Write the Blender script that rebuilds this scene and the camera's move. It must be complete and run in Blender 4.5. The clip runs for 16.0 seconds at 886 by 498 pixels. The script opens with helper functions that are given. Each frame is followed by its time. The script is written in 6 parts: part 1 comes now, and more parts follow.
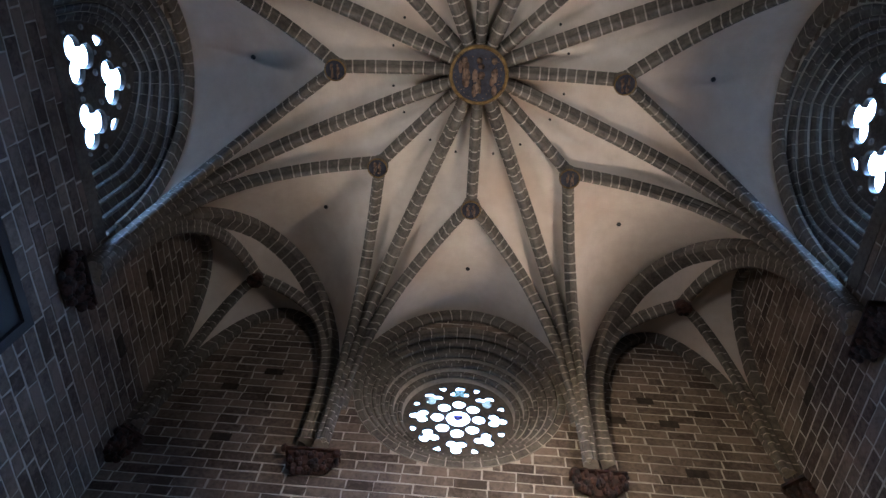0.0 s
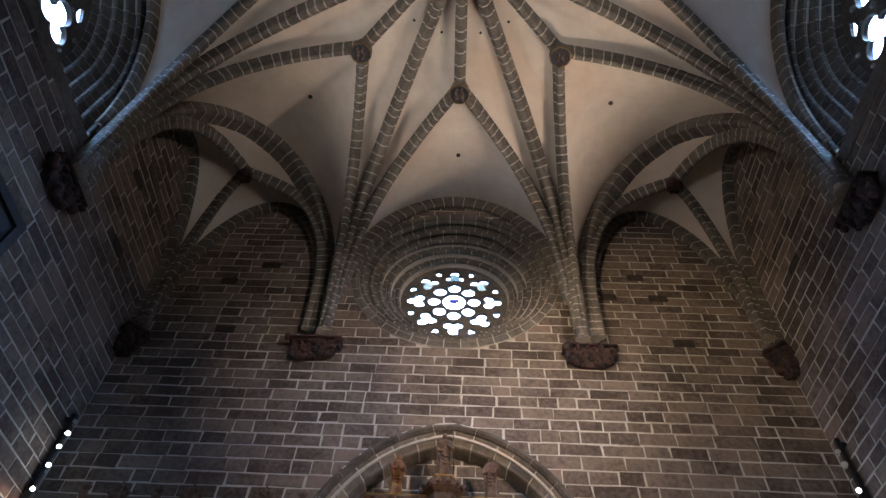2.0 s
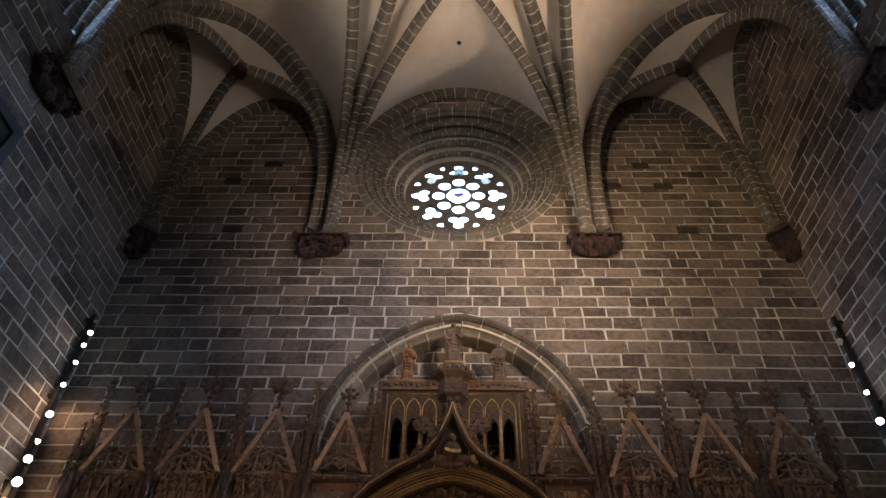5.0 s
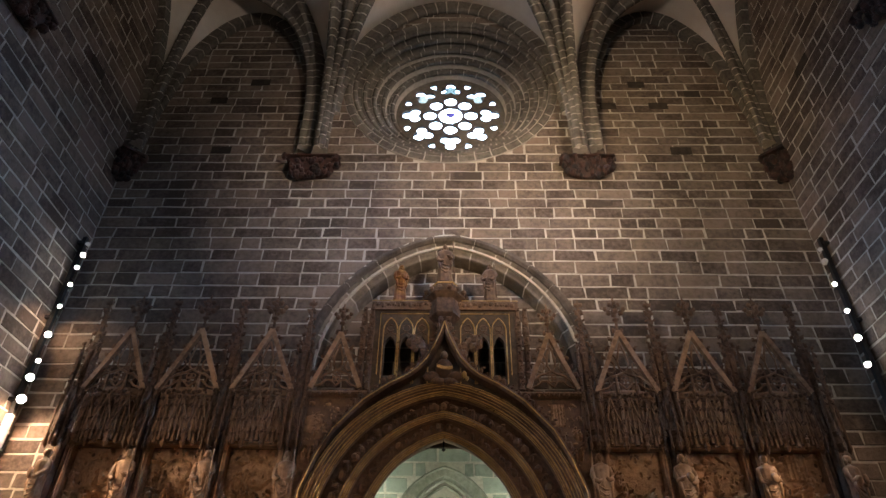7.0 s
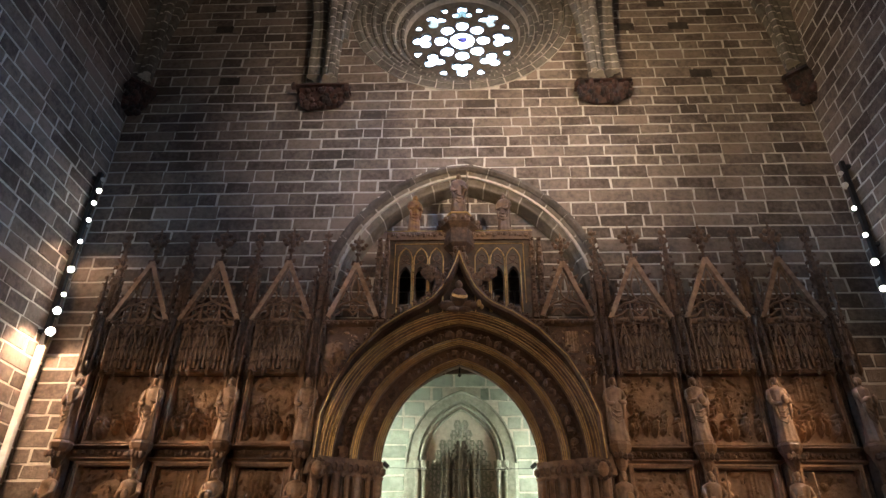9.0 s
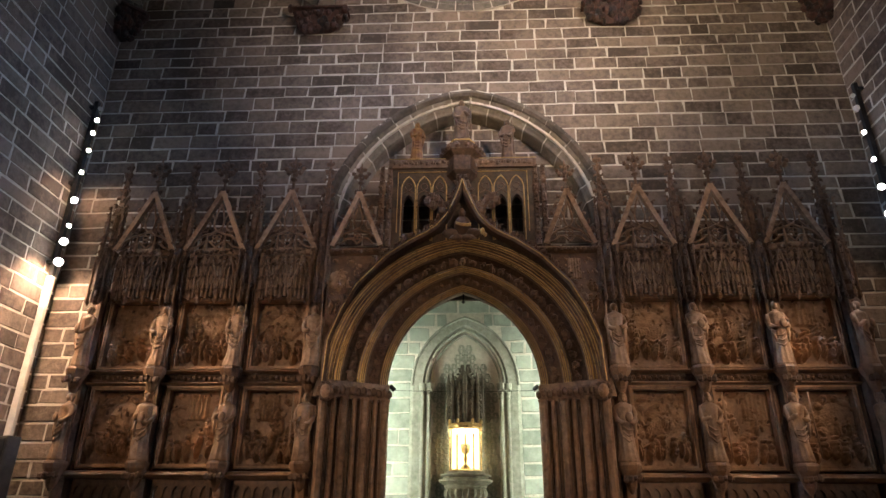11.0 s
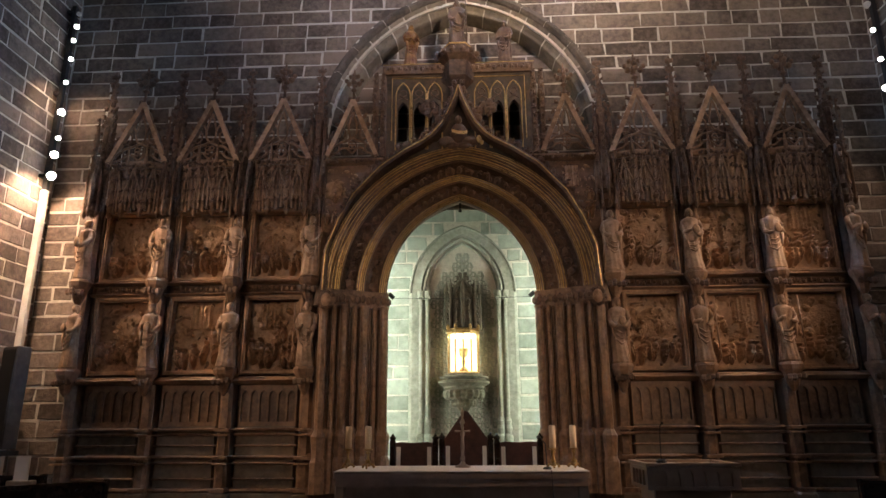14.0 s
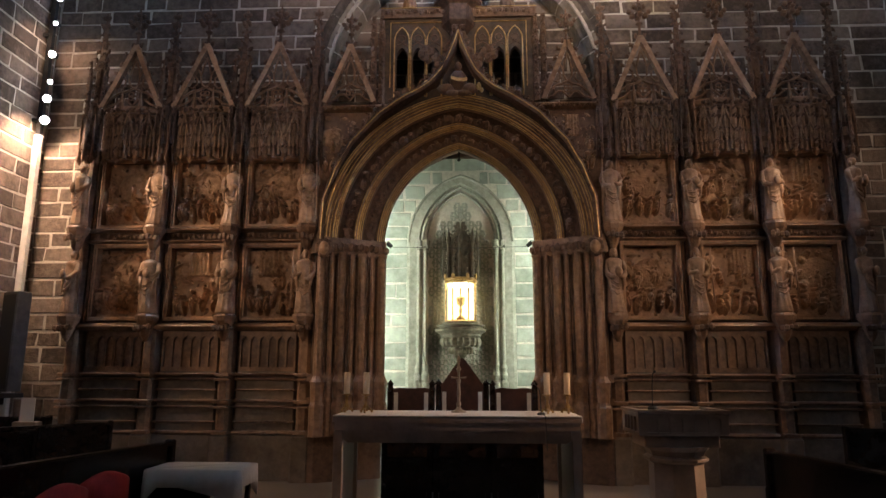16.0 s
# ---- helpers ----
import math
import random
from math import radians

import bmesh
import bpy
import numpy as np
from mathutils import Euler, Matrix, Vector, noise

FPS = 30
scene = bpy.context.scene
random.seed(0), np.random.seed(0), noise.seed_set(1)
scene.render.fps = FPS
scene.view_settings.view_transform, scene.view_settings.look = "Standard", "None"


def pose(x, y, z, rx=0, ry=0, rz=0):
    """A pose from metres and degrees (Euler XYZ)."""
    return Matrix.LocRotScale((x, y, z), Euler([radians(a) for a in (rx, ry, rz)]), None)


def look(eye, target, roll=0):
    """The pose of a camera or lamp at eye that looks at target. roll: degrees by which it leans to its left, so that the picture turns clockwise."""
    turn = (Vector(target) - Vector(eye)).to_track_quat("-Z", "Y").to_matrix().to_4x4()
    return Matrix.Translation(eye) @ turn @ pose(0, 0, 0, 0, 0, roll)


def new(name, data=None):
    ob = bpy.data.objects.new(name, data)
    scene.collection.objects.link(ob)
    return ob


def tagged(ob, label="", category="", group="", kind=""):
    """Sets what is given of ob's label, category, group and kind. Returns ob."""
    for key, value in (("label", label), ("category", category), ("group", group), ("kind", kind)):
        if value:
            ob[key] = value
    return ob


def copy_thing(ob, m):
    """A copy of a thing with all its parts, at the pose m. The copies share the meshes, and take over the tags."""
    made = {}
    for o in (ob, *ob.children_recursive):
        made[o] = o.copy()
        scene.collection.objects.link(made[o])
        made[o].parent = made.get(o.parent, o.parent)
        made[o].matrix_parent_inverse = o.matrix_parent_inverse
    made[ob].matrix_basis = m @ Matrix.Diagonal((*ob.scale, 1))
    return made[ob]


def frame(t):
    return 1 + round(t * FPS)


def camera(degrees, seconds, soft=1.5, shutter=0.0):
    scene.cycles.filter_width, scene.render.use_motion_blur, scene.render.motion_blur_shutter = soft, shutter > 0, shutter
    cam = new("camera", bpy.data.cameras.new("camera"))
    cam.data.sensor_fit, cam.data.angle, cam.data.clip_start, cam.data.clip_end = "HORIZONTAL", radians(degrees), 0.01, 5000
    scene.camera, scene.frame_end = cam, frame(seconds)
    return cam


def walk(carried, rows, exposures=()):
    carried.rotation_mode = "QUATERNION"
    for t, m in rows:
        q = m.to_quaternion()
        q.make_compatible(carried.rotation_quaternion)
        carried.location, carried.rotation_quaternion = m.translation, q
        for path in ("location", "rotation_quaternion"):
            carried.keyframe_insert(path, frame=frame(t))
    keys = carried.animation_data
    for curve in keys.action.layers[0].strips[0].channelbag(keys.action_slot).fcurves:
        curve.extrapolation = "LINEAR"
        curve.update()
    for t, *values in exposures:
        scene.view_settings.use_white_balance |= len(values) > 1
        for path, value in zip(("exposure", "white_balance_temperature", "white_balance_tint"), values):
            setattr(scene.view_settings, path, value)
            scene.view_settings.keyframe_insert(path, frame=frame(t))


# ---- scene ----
EXPOSURES = [(0.0, -0.15, 5500, 9), (3.0, -0.05, 6150, 10), (5.5, 0.0, 6550, 10), (9.0, 0.35, 6450, 10), (12.5, 0.35, 6350, 11), (16.0, 0.25, 6300, 13)]
# ---- camera: one standing place, tilting down; seconds, yaw, pitch, roll ----
cam = camera(69.36, 16.0)
EYE = (0.10, -9.23, 1.60)
TURNS = [
    (0.0, 5.80, 62.53, 8.69),
    (0.5, 4.93, 59.49, 6.63),
    (1.0, 4.18, 57.26, 5.50),
    (1.5, 3.14, 54.70, 4.15),
    (2.0, 2.48, 52.62, 3.52),
    (2.5, 2.22, 50.10, 3.01),
    (3.0, 2.22, 48.27, 2.83),
    (5.5, 2.30, 41.48, 1.52),
    (6.0, 1.93, 39.66, 1.40),
    (6.5, 1.50, 38.29, 1.16),
    (7.0, 1.27, 36.17, 0.92),
    (7.5, 1.73, 34.79, 1.40),
    (8.0, 1.99, 33.65, 1.13),
    (8.5, 2.29, 32.00, 1.18),
    (9.0, 2.63, 29.91, 0.82),
    (11.5, 2.93, 22.26, 0.52),
    (12.0, 3.02, 20.98, 0.61),
    (12.5, 3.19, 19.35, 0.89),
    (13.0, 3.13, 17.73, 1.01),
    (13.5, 2.98, 16.33, 0.55),
    (14.0, 2.57, 15.37, -0.34),
    (14.5, 2.65, 14.42, -0.20),
    (15.0, 2.17, 12.53, -0.21),
    (15.5, 1.98, 11.10, 0.11),
    (16.0, 2.40, 10.84, 0.13),
]
PATH = [(t, pose(*EYE, 90 + pitch, 0, yaw) @ pose(0, 0, 0, 0, 0, roll)) for t, yaw, pitch, roll in TURNS]
walk(cam, PATH, exposures=EXPOSURES)

# ---- world ----
world = bpy.data.worlds.new("sky")
scene.world = world
world.use_nodes = True
wn = world.node_tree.nodes
sky = wn.new("ShaderNodeTexSky")
sky.sky_type = "NISHITA"
sky.sun_disc = False
sky.sun_elevation, sky.sun_rotation = radians(40), radians(200)
world.node_tree.links.new(sky.outputs[0], wn["Background"].inputs[0])
wn["Background"].inputs[1].default_value = 0.1

SKY_GLOW = 85.0


def spot(name, eye, target, watts, degrees, colour, size=0.06, blend=0.6):
    data = bpy.data.lights.new(name, "SPOT")
    data.energy, data.spot_size, data.spot_blend, data.color, data.shadow_soft_size = watts, radians(degrees), blend, colour, size
    ob = new(name, data)
    ob.matrix_world = look(eye, target)
    return ob


def area(name, eye, target, watts, sx, sy, colour):
    data = bpy.data.lights.new(name, "AREA")
    data.shape, data.size, data.size_y, data.energy, data.color = "RECTANGLE", sx, sy, watts, colour
    ob = new(name, data)
    ob.matrix_world = look(eye, target)
    return ob


WARM = (1.0, 0.78, 0.58)
# track heads on the corner rails; the rear pair is unseen and added
VWARM = (1.0, 0.84, 0.68)
GOLDEN = (1.0, 0.72, 0.40)
RWARM = (1.0, 0.66, 0.41)
# unseen rear-corner lamps, added to light altar wall and retable from in front
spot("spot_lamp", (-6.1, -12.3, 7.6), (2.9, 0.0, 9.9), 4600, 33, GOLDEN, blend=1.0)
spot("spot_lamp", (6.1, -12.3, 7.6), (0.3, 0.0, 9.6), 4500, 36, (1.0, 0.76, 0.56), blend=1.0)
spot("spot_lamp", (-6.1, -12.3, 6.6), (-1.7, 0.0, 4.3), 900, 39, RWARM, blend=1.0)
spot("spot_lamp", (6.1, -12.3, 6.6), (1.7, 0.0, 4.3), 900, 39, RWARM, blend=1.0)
# front-rail lamps, several set off the rail for an even spread
spot("spot_lamp", (-6.2, -0.66, 5.40), (-6.2, -0.1, 3.0), 220, 140, RWARM, blend=1.0)
spot("spot_lamp", (-6.1, -1.3, 5.0), (-6.1, 0.0, 2.3), 240, 70, RWARM, blend=1.0)
spot("spot_lamp", (-6.2, -1.9, 5.3), (-2.3, -0.3, 2.4), 400, 58, RWARM, blend=1.0)
spot("spot_lamp", (6.2, -1.9, 5.3), (2.3, -0.3, 2.4), 290, 58, RWARM, blend=1.0)
spot("spot_lamp", (-6.2, -0.75, 6.9), (-6.1, 0.0, 5.2), 38, 140, RWARM, blend=1.0)
spot("spot_lamp", (6.2, -0.8, 6.4), (5.6, -0.4, 4.0), 70, 60, RWARM, blend=1.0)
# unseen lamp off the rails, without fixture, inferred from the lectern's lit side
spot("spot_lamp", (6.3, -2.75, 3.4), (1.6, -2.3, 0.6), 950, 32, RWARM, blend=0.6)
spot("spot_lamp", (-6.0, -0.7, 8.1), (1.0, -5.6, 15.4), 950, 58, VWARM, blend=1.0)
spot("spot_lamp", (6.0, -0.7, 8.1), (0.4, -4.6, 15.4), 1750, 60, (1.0, 0.74, 0.52), blend=1.0)
# unseen rear-corner lamps, added to brighten the vault
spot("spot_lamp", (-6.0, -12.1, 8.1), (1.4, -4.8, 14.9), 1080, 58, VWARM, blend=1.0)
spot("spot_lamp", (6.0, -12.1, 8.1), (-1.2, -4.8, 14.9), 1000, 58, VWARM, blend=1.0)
# white lamps hidden behind the two jambs of the chalice niche
area("niche_lamp", (-1.66, 0.99, 2.7), (-0.6, 1.70, 2.7), 60, 0.15, 3.3, (0.92, 1.0, 0.80))
area("niche_lamp", (1.66, 0.99, 2.7), (0.6, 1.70, 2.7), 60, 0.15, 3.3, (0.92, 1.0, 0.80))

# ---- materials ----
def stuff_mat(name, dark, light, rough=0.8, grain=9.0, stain=1.1, bump=0.25, metal=0.0, pieces=0.0, warm=None, detail=60.0, spec=0.4):
    """A worn surface: two scales of variation between two colours, fine relief, and a tone of its own for each piece."""
    m = bpy.data.materials.new(name)
    m.use_nodes = True
    nt = m.node_tree
    n, link = nt.nodes, nt.links.new
    bsdf = n["Principled BSDF"]
    bsdf.inputs["Metallic"].default_value = metal
    bsdf.inputs["Specular IOR Level"].default_value = spec
    co = n.new("ShaderNodeTexCoord")
    geo = n.new("ShaderNodeNewGeometry")
    info = n.new("ShaderNodeObjectInfo")
    big = n.new("ShaderNodeTexNoise")
    big.inputs["Scale"].default_value, big.inputs["Detail"].default_value = stain, 5
    small = n.new("ShaderNodeTexNoise")
    small.inputs["Scale"].default_value, small.inputs["Detail"].default_value, small.inputs["Roughness"].default_value = grain, 8, 0.65
    fine = n.new("ShaderNodeTexNoise")
    fine.inputs["Scale"].default_value, fine.inputs["Detail"].default_value = detail, 4
    for t in (big, small, fine):
        link(geo.outputs["Position"], t.inputs["Vector"])
    add = n.new("ShaderNodeMath")
    add.operation = "ADD"
    link(geo.outputs["Random Per Island"], add.inputs[0])
    link(info.outputs["Random"], add.inputs[1])
    fr = n.new("ShaderNodeMath")
    fr.operation = "FRACT"
    link(add.outputs[0], fr.inputs[0])
    # factor = 0.45 * big + 0.55 * small, spread, then the piece's own shift
    mixf = n.new("ShaderNodeMix")
    mixf.inputs[0].default_value = 0.55
    link(big.outputs["Fac"], mixf.inputs[2])
    link(small.outputs["Fac"], mixf.inputs[3])
    ramp = n.new("ShaderNodeMapRange")
    ramp.inputs[1].default_value, ramp.inputs[2].default_value = 0.37, 0.63
    link(mixf.outputs[0], ramp.inputs[0])
    shift = n.new("ShaderNodeMath")
    shift.operation = "MULTIPLY_ADD"
    shift.inputs[1].default_value, shift.inputs[2].default_value = pieces, -pieces * 0.5
    link(fr.outputs[0], shift.inputs[0])
    tot = n.new("ShaderNodeMath")
    tot.operation, tot.use_clamp = "ADD", True
    link(ramp.outputs[0], tot.inputs[0])
    link(shift.outputs[0], tot.inputs[1])
    col = n.new("ShaderNodeMix")
    col.data_type = "RGBA"
    col.inputs[6].default_value, col.inputs[7].default_value = (*dark, 1), (*light, 1)
    link(tot.outputs[0], col.inputs[0])
    out = col.outputs[2]
    if warm:
        tint = n.new("ShaderNodeMix")
        tint.data_type = "RGBA"
        tint.inputs[7].default_value = (*warm, 1)
        wide = n.new("ShaderNodeTexNoise")
        wide.inputs["Scale"].default_value, wide.inputs["Detail"].default_value = 0.45, 3
        link(geo.outputs["Position"], wide.inputs["Vector"])
        wr = n.new("ShaderNodeMapRange")
        wr.inputs[1].default_value, wr.inputs[2].default_value, wr.inputs[4].default_value = 0.5, 0.74, 0.5
        link(wide.outputs["Fac"], wr.inputs[0])
        link(wr.outputs[0], tint.inputs[0])
        link(out, tint.inputs[6])
        out = tint.outputs[2]
    link(out, bsdf.inputs["Base Color"])
    rr = n.new("ShaderNodeMapRange")
    rr.inputs[3].default_value, rr.inputs[4].default_value = max(rough - 0.15, 0.05), min(rough + 0.12, 1.0)
    link(small.outputs["Fac"], rr.inputs[0])
    link(rr.outputs[0], bsdf.inputs["Roughness"])
    if bump:
        sm = n.new("ShaderNodeMath")
        sm.operation = "MULTIPLY_ADD"
        sm.inputs[1].default_value = 0.35
        link(fine.outputs["Fac"], sm.inputs[0])
        link(small.outputs["Fac"], sm.inputs[2])
        b = n.new("ShaderNodeBump")
        b.inputs["Strength"].default_value, b.inputs["Distance"].default_value = bump, 0.02
        link(sm.outputs[0], b.inputs["Height"])
        link(b.outputs[0], bsdf.inputs["Normal"])
    return m


def glow(name, colour, strength):
    m = bpy.data.materials.new(name)
    m.use_nodes = True
    nt = m.node_tree
    nt.nodes.remove(nt.nodes["Principled BSDF"])
    e = nt.nodes.new("ShaderNodeEmission")
    e.inputs[0].default_value, e.inputs[1].default_value = (*colour, 1), strength
    nt.links.new(e.outputs[0], nt.nodes["Material Output"].inputs[0])
    return m


def pane_mat(name, colour):
    """Coloured window glass that lets daylight through."""
    m = bpy.data.materials.new(name)
    m.use_nodes = True
    nt = m.node_tree
    nt.nodes.remove(nt.nodes["Principled BSDF"])
    tr = nt.nodes.new("ShaderNodeBsdfTransparent")
    tr.inputs[0].default_value = (*colour, 1)
    gl = nt.nodes.new("ShaderNodeBsdfGlossy")
    gl.inputs["Roughness"].default_value = 0.1
    mx = nt.nodes.new("ShaderNodeMixShader")
    mx.inputs[0].default_value = 0.06
    nt.links.new(tr.outputs[0], mx.inputs[1])
    nt.links.new(gl.outputs[0], mx.inputs[2])
    nt.links.new(mx.outputs[0], nt.nodes["Material Output"].inputs[0])
    return m


STONE = stuff_mat("brown_ashlar", (0.075, 0.056, 0.045), (0.255, 0.198, 0.160), 0.85, 11, 1.3, 0.9, pieces=0.8)
RIBSTONE = stuff_mat("rib_stone", (0.09, 0.08, 0.07), (0.23, 0.205, 0.175), 0.85, 12, 1.6, 0.8, pieces=0.3)
MORTAR = stuff_mat("pale_mortar", (0.40, 0.36, 0.31), (0.68, 0.63, 0.55), 0.95, 14, 1.0, 0.4)
PLASTER = stuff_mat("cream_plaster", (0.66, 0.585, 0.51), (0.79, 0.72, 0.645), 0.9, 3, 0.5, 0.06, warm=(0.62, 0.44, 0.30))
RETABLE = stuff_mat("brown_alabaster", (0.10, 0.058, 0.036), (0.38, 0.235, 0.145), 0.36, 12, 1.6, 0.5, pieces=0.35, spec=0.5)
RELIEF = stuff_mat("alabaster_relief", (0.20, 0.115, 0.065), (0.56, 0.36, 0.22), 0.42, 14, 3.0, 0.45, pieces=0.5)
GILT = stuff_mat("gilding", (0.40, 0.24, 0.08), (0.86, 0.60, 0.25), 0.32, 20, 3, 0.2, metal=0.5)
PLINTH = stuff_mat("plinth_stone", (0.11, 0.085, 0.06), (0.27, 0.21, 0.155), 0.5, 8, 1.5, 0.3)
# rib stone darkened: the side windows' shade is put into its colour
SHADEDRING = stuff_mat("shaded_window_stone", (0.05, 0.047, 0.045), (0.155, 0.145, 0.135), 0.85, 12, 1.6, 0.8, pieces=0.5)
CORBEL = stuff_mat("corbel_paint", (0.014, 0.010, 0.009), (0.085, 0.042, 0.034), 0.6, 10, 5, 0.5, pieces=0.9)
NICHESTONE = stuff_mat("niche_ashlar", (0.20, 0.225, 0.19), (0.40, 0.43, 0.37), 0.85, 6, 1.0, 0.5, pieces=0.6)
NICHECARVE = stuff_mat("niche_carving", (0.20, 0.205, 0.165), (0.40, 0.40, 0.335), 0.75, 14, 2.0, 0.4)
BLACKIRON = stuff_mat("black_metal", (0.012, 0.012, 0.013), (0.03, 0.03, 0.032), 0.45, 20, 3, 0.1)
DARKWOOD = stuff_mat("dark_wood", (0.008, 0.005, 0.004), (0.026, 0.015, 0.010), 0.20, 16, 2, 0.1)
FLOORSTONE = stuff_mat("dark_marble", (0.10, 0.085, 0.07), (0.24, 0.20, 0.17), 0.35, 5, 0.7, 0.05, pieces=0.5)
SKYGLOW = glow("overcast_sky", (0.36, 0.60, 1.0), SKY_GLOW)
LAMPFACE = glow("lamp_face", (1.0, 0.93, 0.80), 60.0)

# ---- building tools ----
class Geo:
    """Vertices and faces gathered for one mesh."""

    def __init__(self):
        self.v, self.f = [], []

    def add(self, verts, faces):
        k = len(self.v)
        self.v += [tuple(p) for p in verts]
        self.f += [tuple(i + k for i in q) for q in faces]
        return self

    def box(self, x0, x1, y0, y1, z0, z1, b=0.0):
        """A box whose vertical and top edges are chamfered by b."""
        if b <= 0:
            vs = [(x, y, z) for z in (z0, z1) for y in (y0, y1) for x in (x0, x1)]
            return self.add(vs, [(0, 2, 3, 1), (4, 5, 7, 6), (0, 1, 5, 4), (1, 3, 7, 5), (3, 2, 6, 7), (2, 0, 4, 6)])
        def ring(d, z):
            return [(x0 + d, y0 + d + b, z), (x0 + d + b, y0 + d, z), (x1 - d - b, y0 + d, z), (x1 - d, y0 + d + b, z),
                    (x1 - d, y1 - d - b, z), (x1 - d - b, y1 - d, z), (x0 + d + b, y1 - d, z), (x0 + d, y1 - d - b, z)]
        return self.loft([ring(0, z0), ring(0, z1 - b), ring(b, z1)])

    def loft(self, rings, closed=True, caps=True):
        n = len(rings[0])
        faces = []
        for i in range(len(rings) - 1):
            for j in range(n if closed else n - 1):
                k = (j + 1) % n
                faces.append((i * n + j, i * n + k, (i + 1) * n + k, (i + 1) * n + j))
        if caps and closed:
            faces += [tuple(reversed(range(n))), tuple(range((len(rings) - 1) * n, len(rings) * n))]
        return self.add([p for r in rings for p in r], faces)

    def lathe(self, cx, cy, prof, n=12, squash=1.0, turn=0.0):
        """prof: (radius, z) pairs, turned round a vertical axis."""
        rings = []
        for r, z in prof:
            rings.append([(cx + r * math.cos(turn + 2 * math.pi * i / n), cy + squash * r * math.sin(turn + 2 * math.pi * i / n), z) for i in range(n)])
        return self.loft(rings)

    def sweep(self, pts, side, prof, closed_prof=True, caps=True):
        """prof (a, b): a along side, b along the way that lies across the path and side."""
        side = Vector(side)
        rings = []
        for i, p in enumerate(pts):
            t = (Vector(pts[min(i + 1, len(pts) - 1)]) - Vector(pts[max(i - 1, 0)])).normalized()
            d = t.cross(side).normalized()
            rings.append([Vector(p) + side * a + d * b for a, b in prof])
        return self.loft(rings, closed_prof, caps)

    def tube(self, pts, r, n=6):
        pts = [Vector(p) for p in pts]
        rings = []
        for i, p in enumerate(pts):
            t = (pts[min(i + 1, len(pts) - 1)] - pts[max(i - 1, 0)]).normalized()
            u = t.cross(Vector((0, 0, 1)) if abs(t.z) < 0.9 else Vector((1, 0, 0))).normalized()
            w = t.cross(u)
            rr = r[i] if isinstance(r, (list, tuple)) else r
            rings.append([p + (u * math.cos(a) + w * math.sin(a)) * rr for a in (2 * math.pi * k / n for k in range(n))])
        return self.loft(rings)

    def blob(self, c, r, n=6, m=4):
        """A small rounded lump with radii r."""
        rings = []
        for i in range(m + 1):
            a = math.pi * (0.08 + 0.84 * i / m) - math.pi / 2
            rings.append([(c[0] + r[0] * math.cos(a) * math.cos(2 * math.pi * k / n), c[1] + r[1] * math.cos(a) * math.sin(2 * math.pi * k / n), c[2] + r[2] * math.sin(a)) for k in range(n)])
        return self.loft(rings)

    def moved(self, m):
        self.v = [tuple(m @ Vector(p)) for p in self.v]
        return self

    def mesh(self, name, material, smooth=False):
        me = bpy.data.meshes.new(name)
        me.from_pydata(self.v, [], self.f)
        me.materials.append(material)
        if smooth:
            me.polygons.foreach_set("use_smooth", [True] * len(me.polygons))
        me.update()
        return me


def empty(name, x=0, y=0, z=0):
    e = new(name)
    e.location = (x, y, z)
    e.empty_display_size = 0.1
    return e


def part(name, geo, material, parent=None, label="", smooth=False):
    """One mesh under a thing or part; its vertices are given in the world and kept there."""
    ob = new(name, geo if isinstance(geo, bpy.types.Mesh) else geo.mesh(name, material, smooth))
    if parent is not None:
        ob.parent = parent
        where = parent.location if parent.parent is None else Vector((0, 0, 0))
        ob.matrix_parent_inverse = Matrix.Translation(-Vector(where))
    if label:
        tagged(ob, label)
    return ob


def plate(outlines, thick):
    """A flat plate in (u, v) with holes, from closed outlines (the first is the rim), thick along w, as a Geo in (u, w, v)."""
    cu = bpy.data.curves.new("plate", "CURVE")
    cu.dimensions, cu.fill_mode, cu.extrude = "2D", "BOTH", thick / 2
    for o in outlines:
        sp = cu.splines.new("POLY")
        sp.points.add(len(o) - 1)
        for q, (u, v) in zip(sp.points, o):
            q.co = (u, v, 0, 1)
        sp.use_cyclic_u = True
    tmp = bpy.data.objects.new("plate", cu)
    scene.collection.objects.link(tmp)
    me = bpy.data.meshes.new_from_object(tmp.evaluated_get(bpy.context.evaluated_depsgraph_get()))
    g = Geo()
    g.v = [(v.co.x, v.co.z, v.co.y) for v in me.vertices]
    g.f = [tuple(reversed(p.vertices[:])) for p in me.polygons]
    bpy.data.objects.remove(tmp)
    bpy.data.curves.remove(cu)
    bpy.data.meshes.remove(me)
    return g


def circle(cx, cy, r, n=32, start=0.0):
    return [(cx + r * math.cos(start + 2 * math.pi * i / n), cy + r * math.sin(start + 2 * math.pi * i / n)) for i in range(n)]


def foil(cx, cy, lobes, away, r, turn, n=48, grow=1.0):
    """The outline of a foil: lobes circles of radius r, each 'away' from the middle."""
    out = []
    for i in range(n):
        a = 2 * math.pi * i / n
        best = 0.02
        for k in range(lobes):
            b = turn + 2 * math.pi * k / lobes
            along = away * math.cos(a - b)
            disc = r * r - away * away * math.sin(a - b) ** 2
            if disc > 0:
                best = max(best, along + math.sqrt(disc))
        out.append((cx + grow * best * math.cos(a), cy + grow * best * math.sin(a)))
    return out


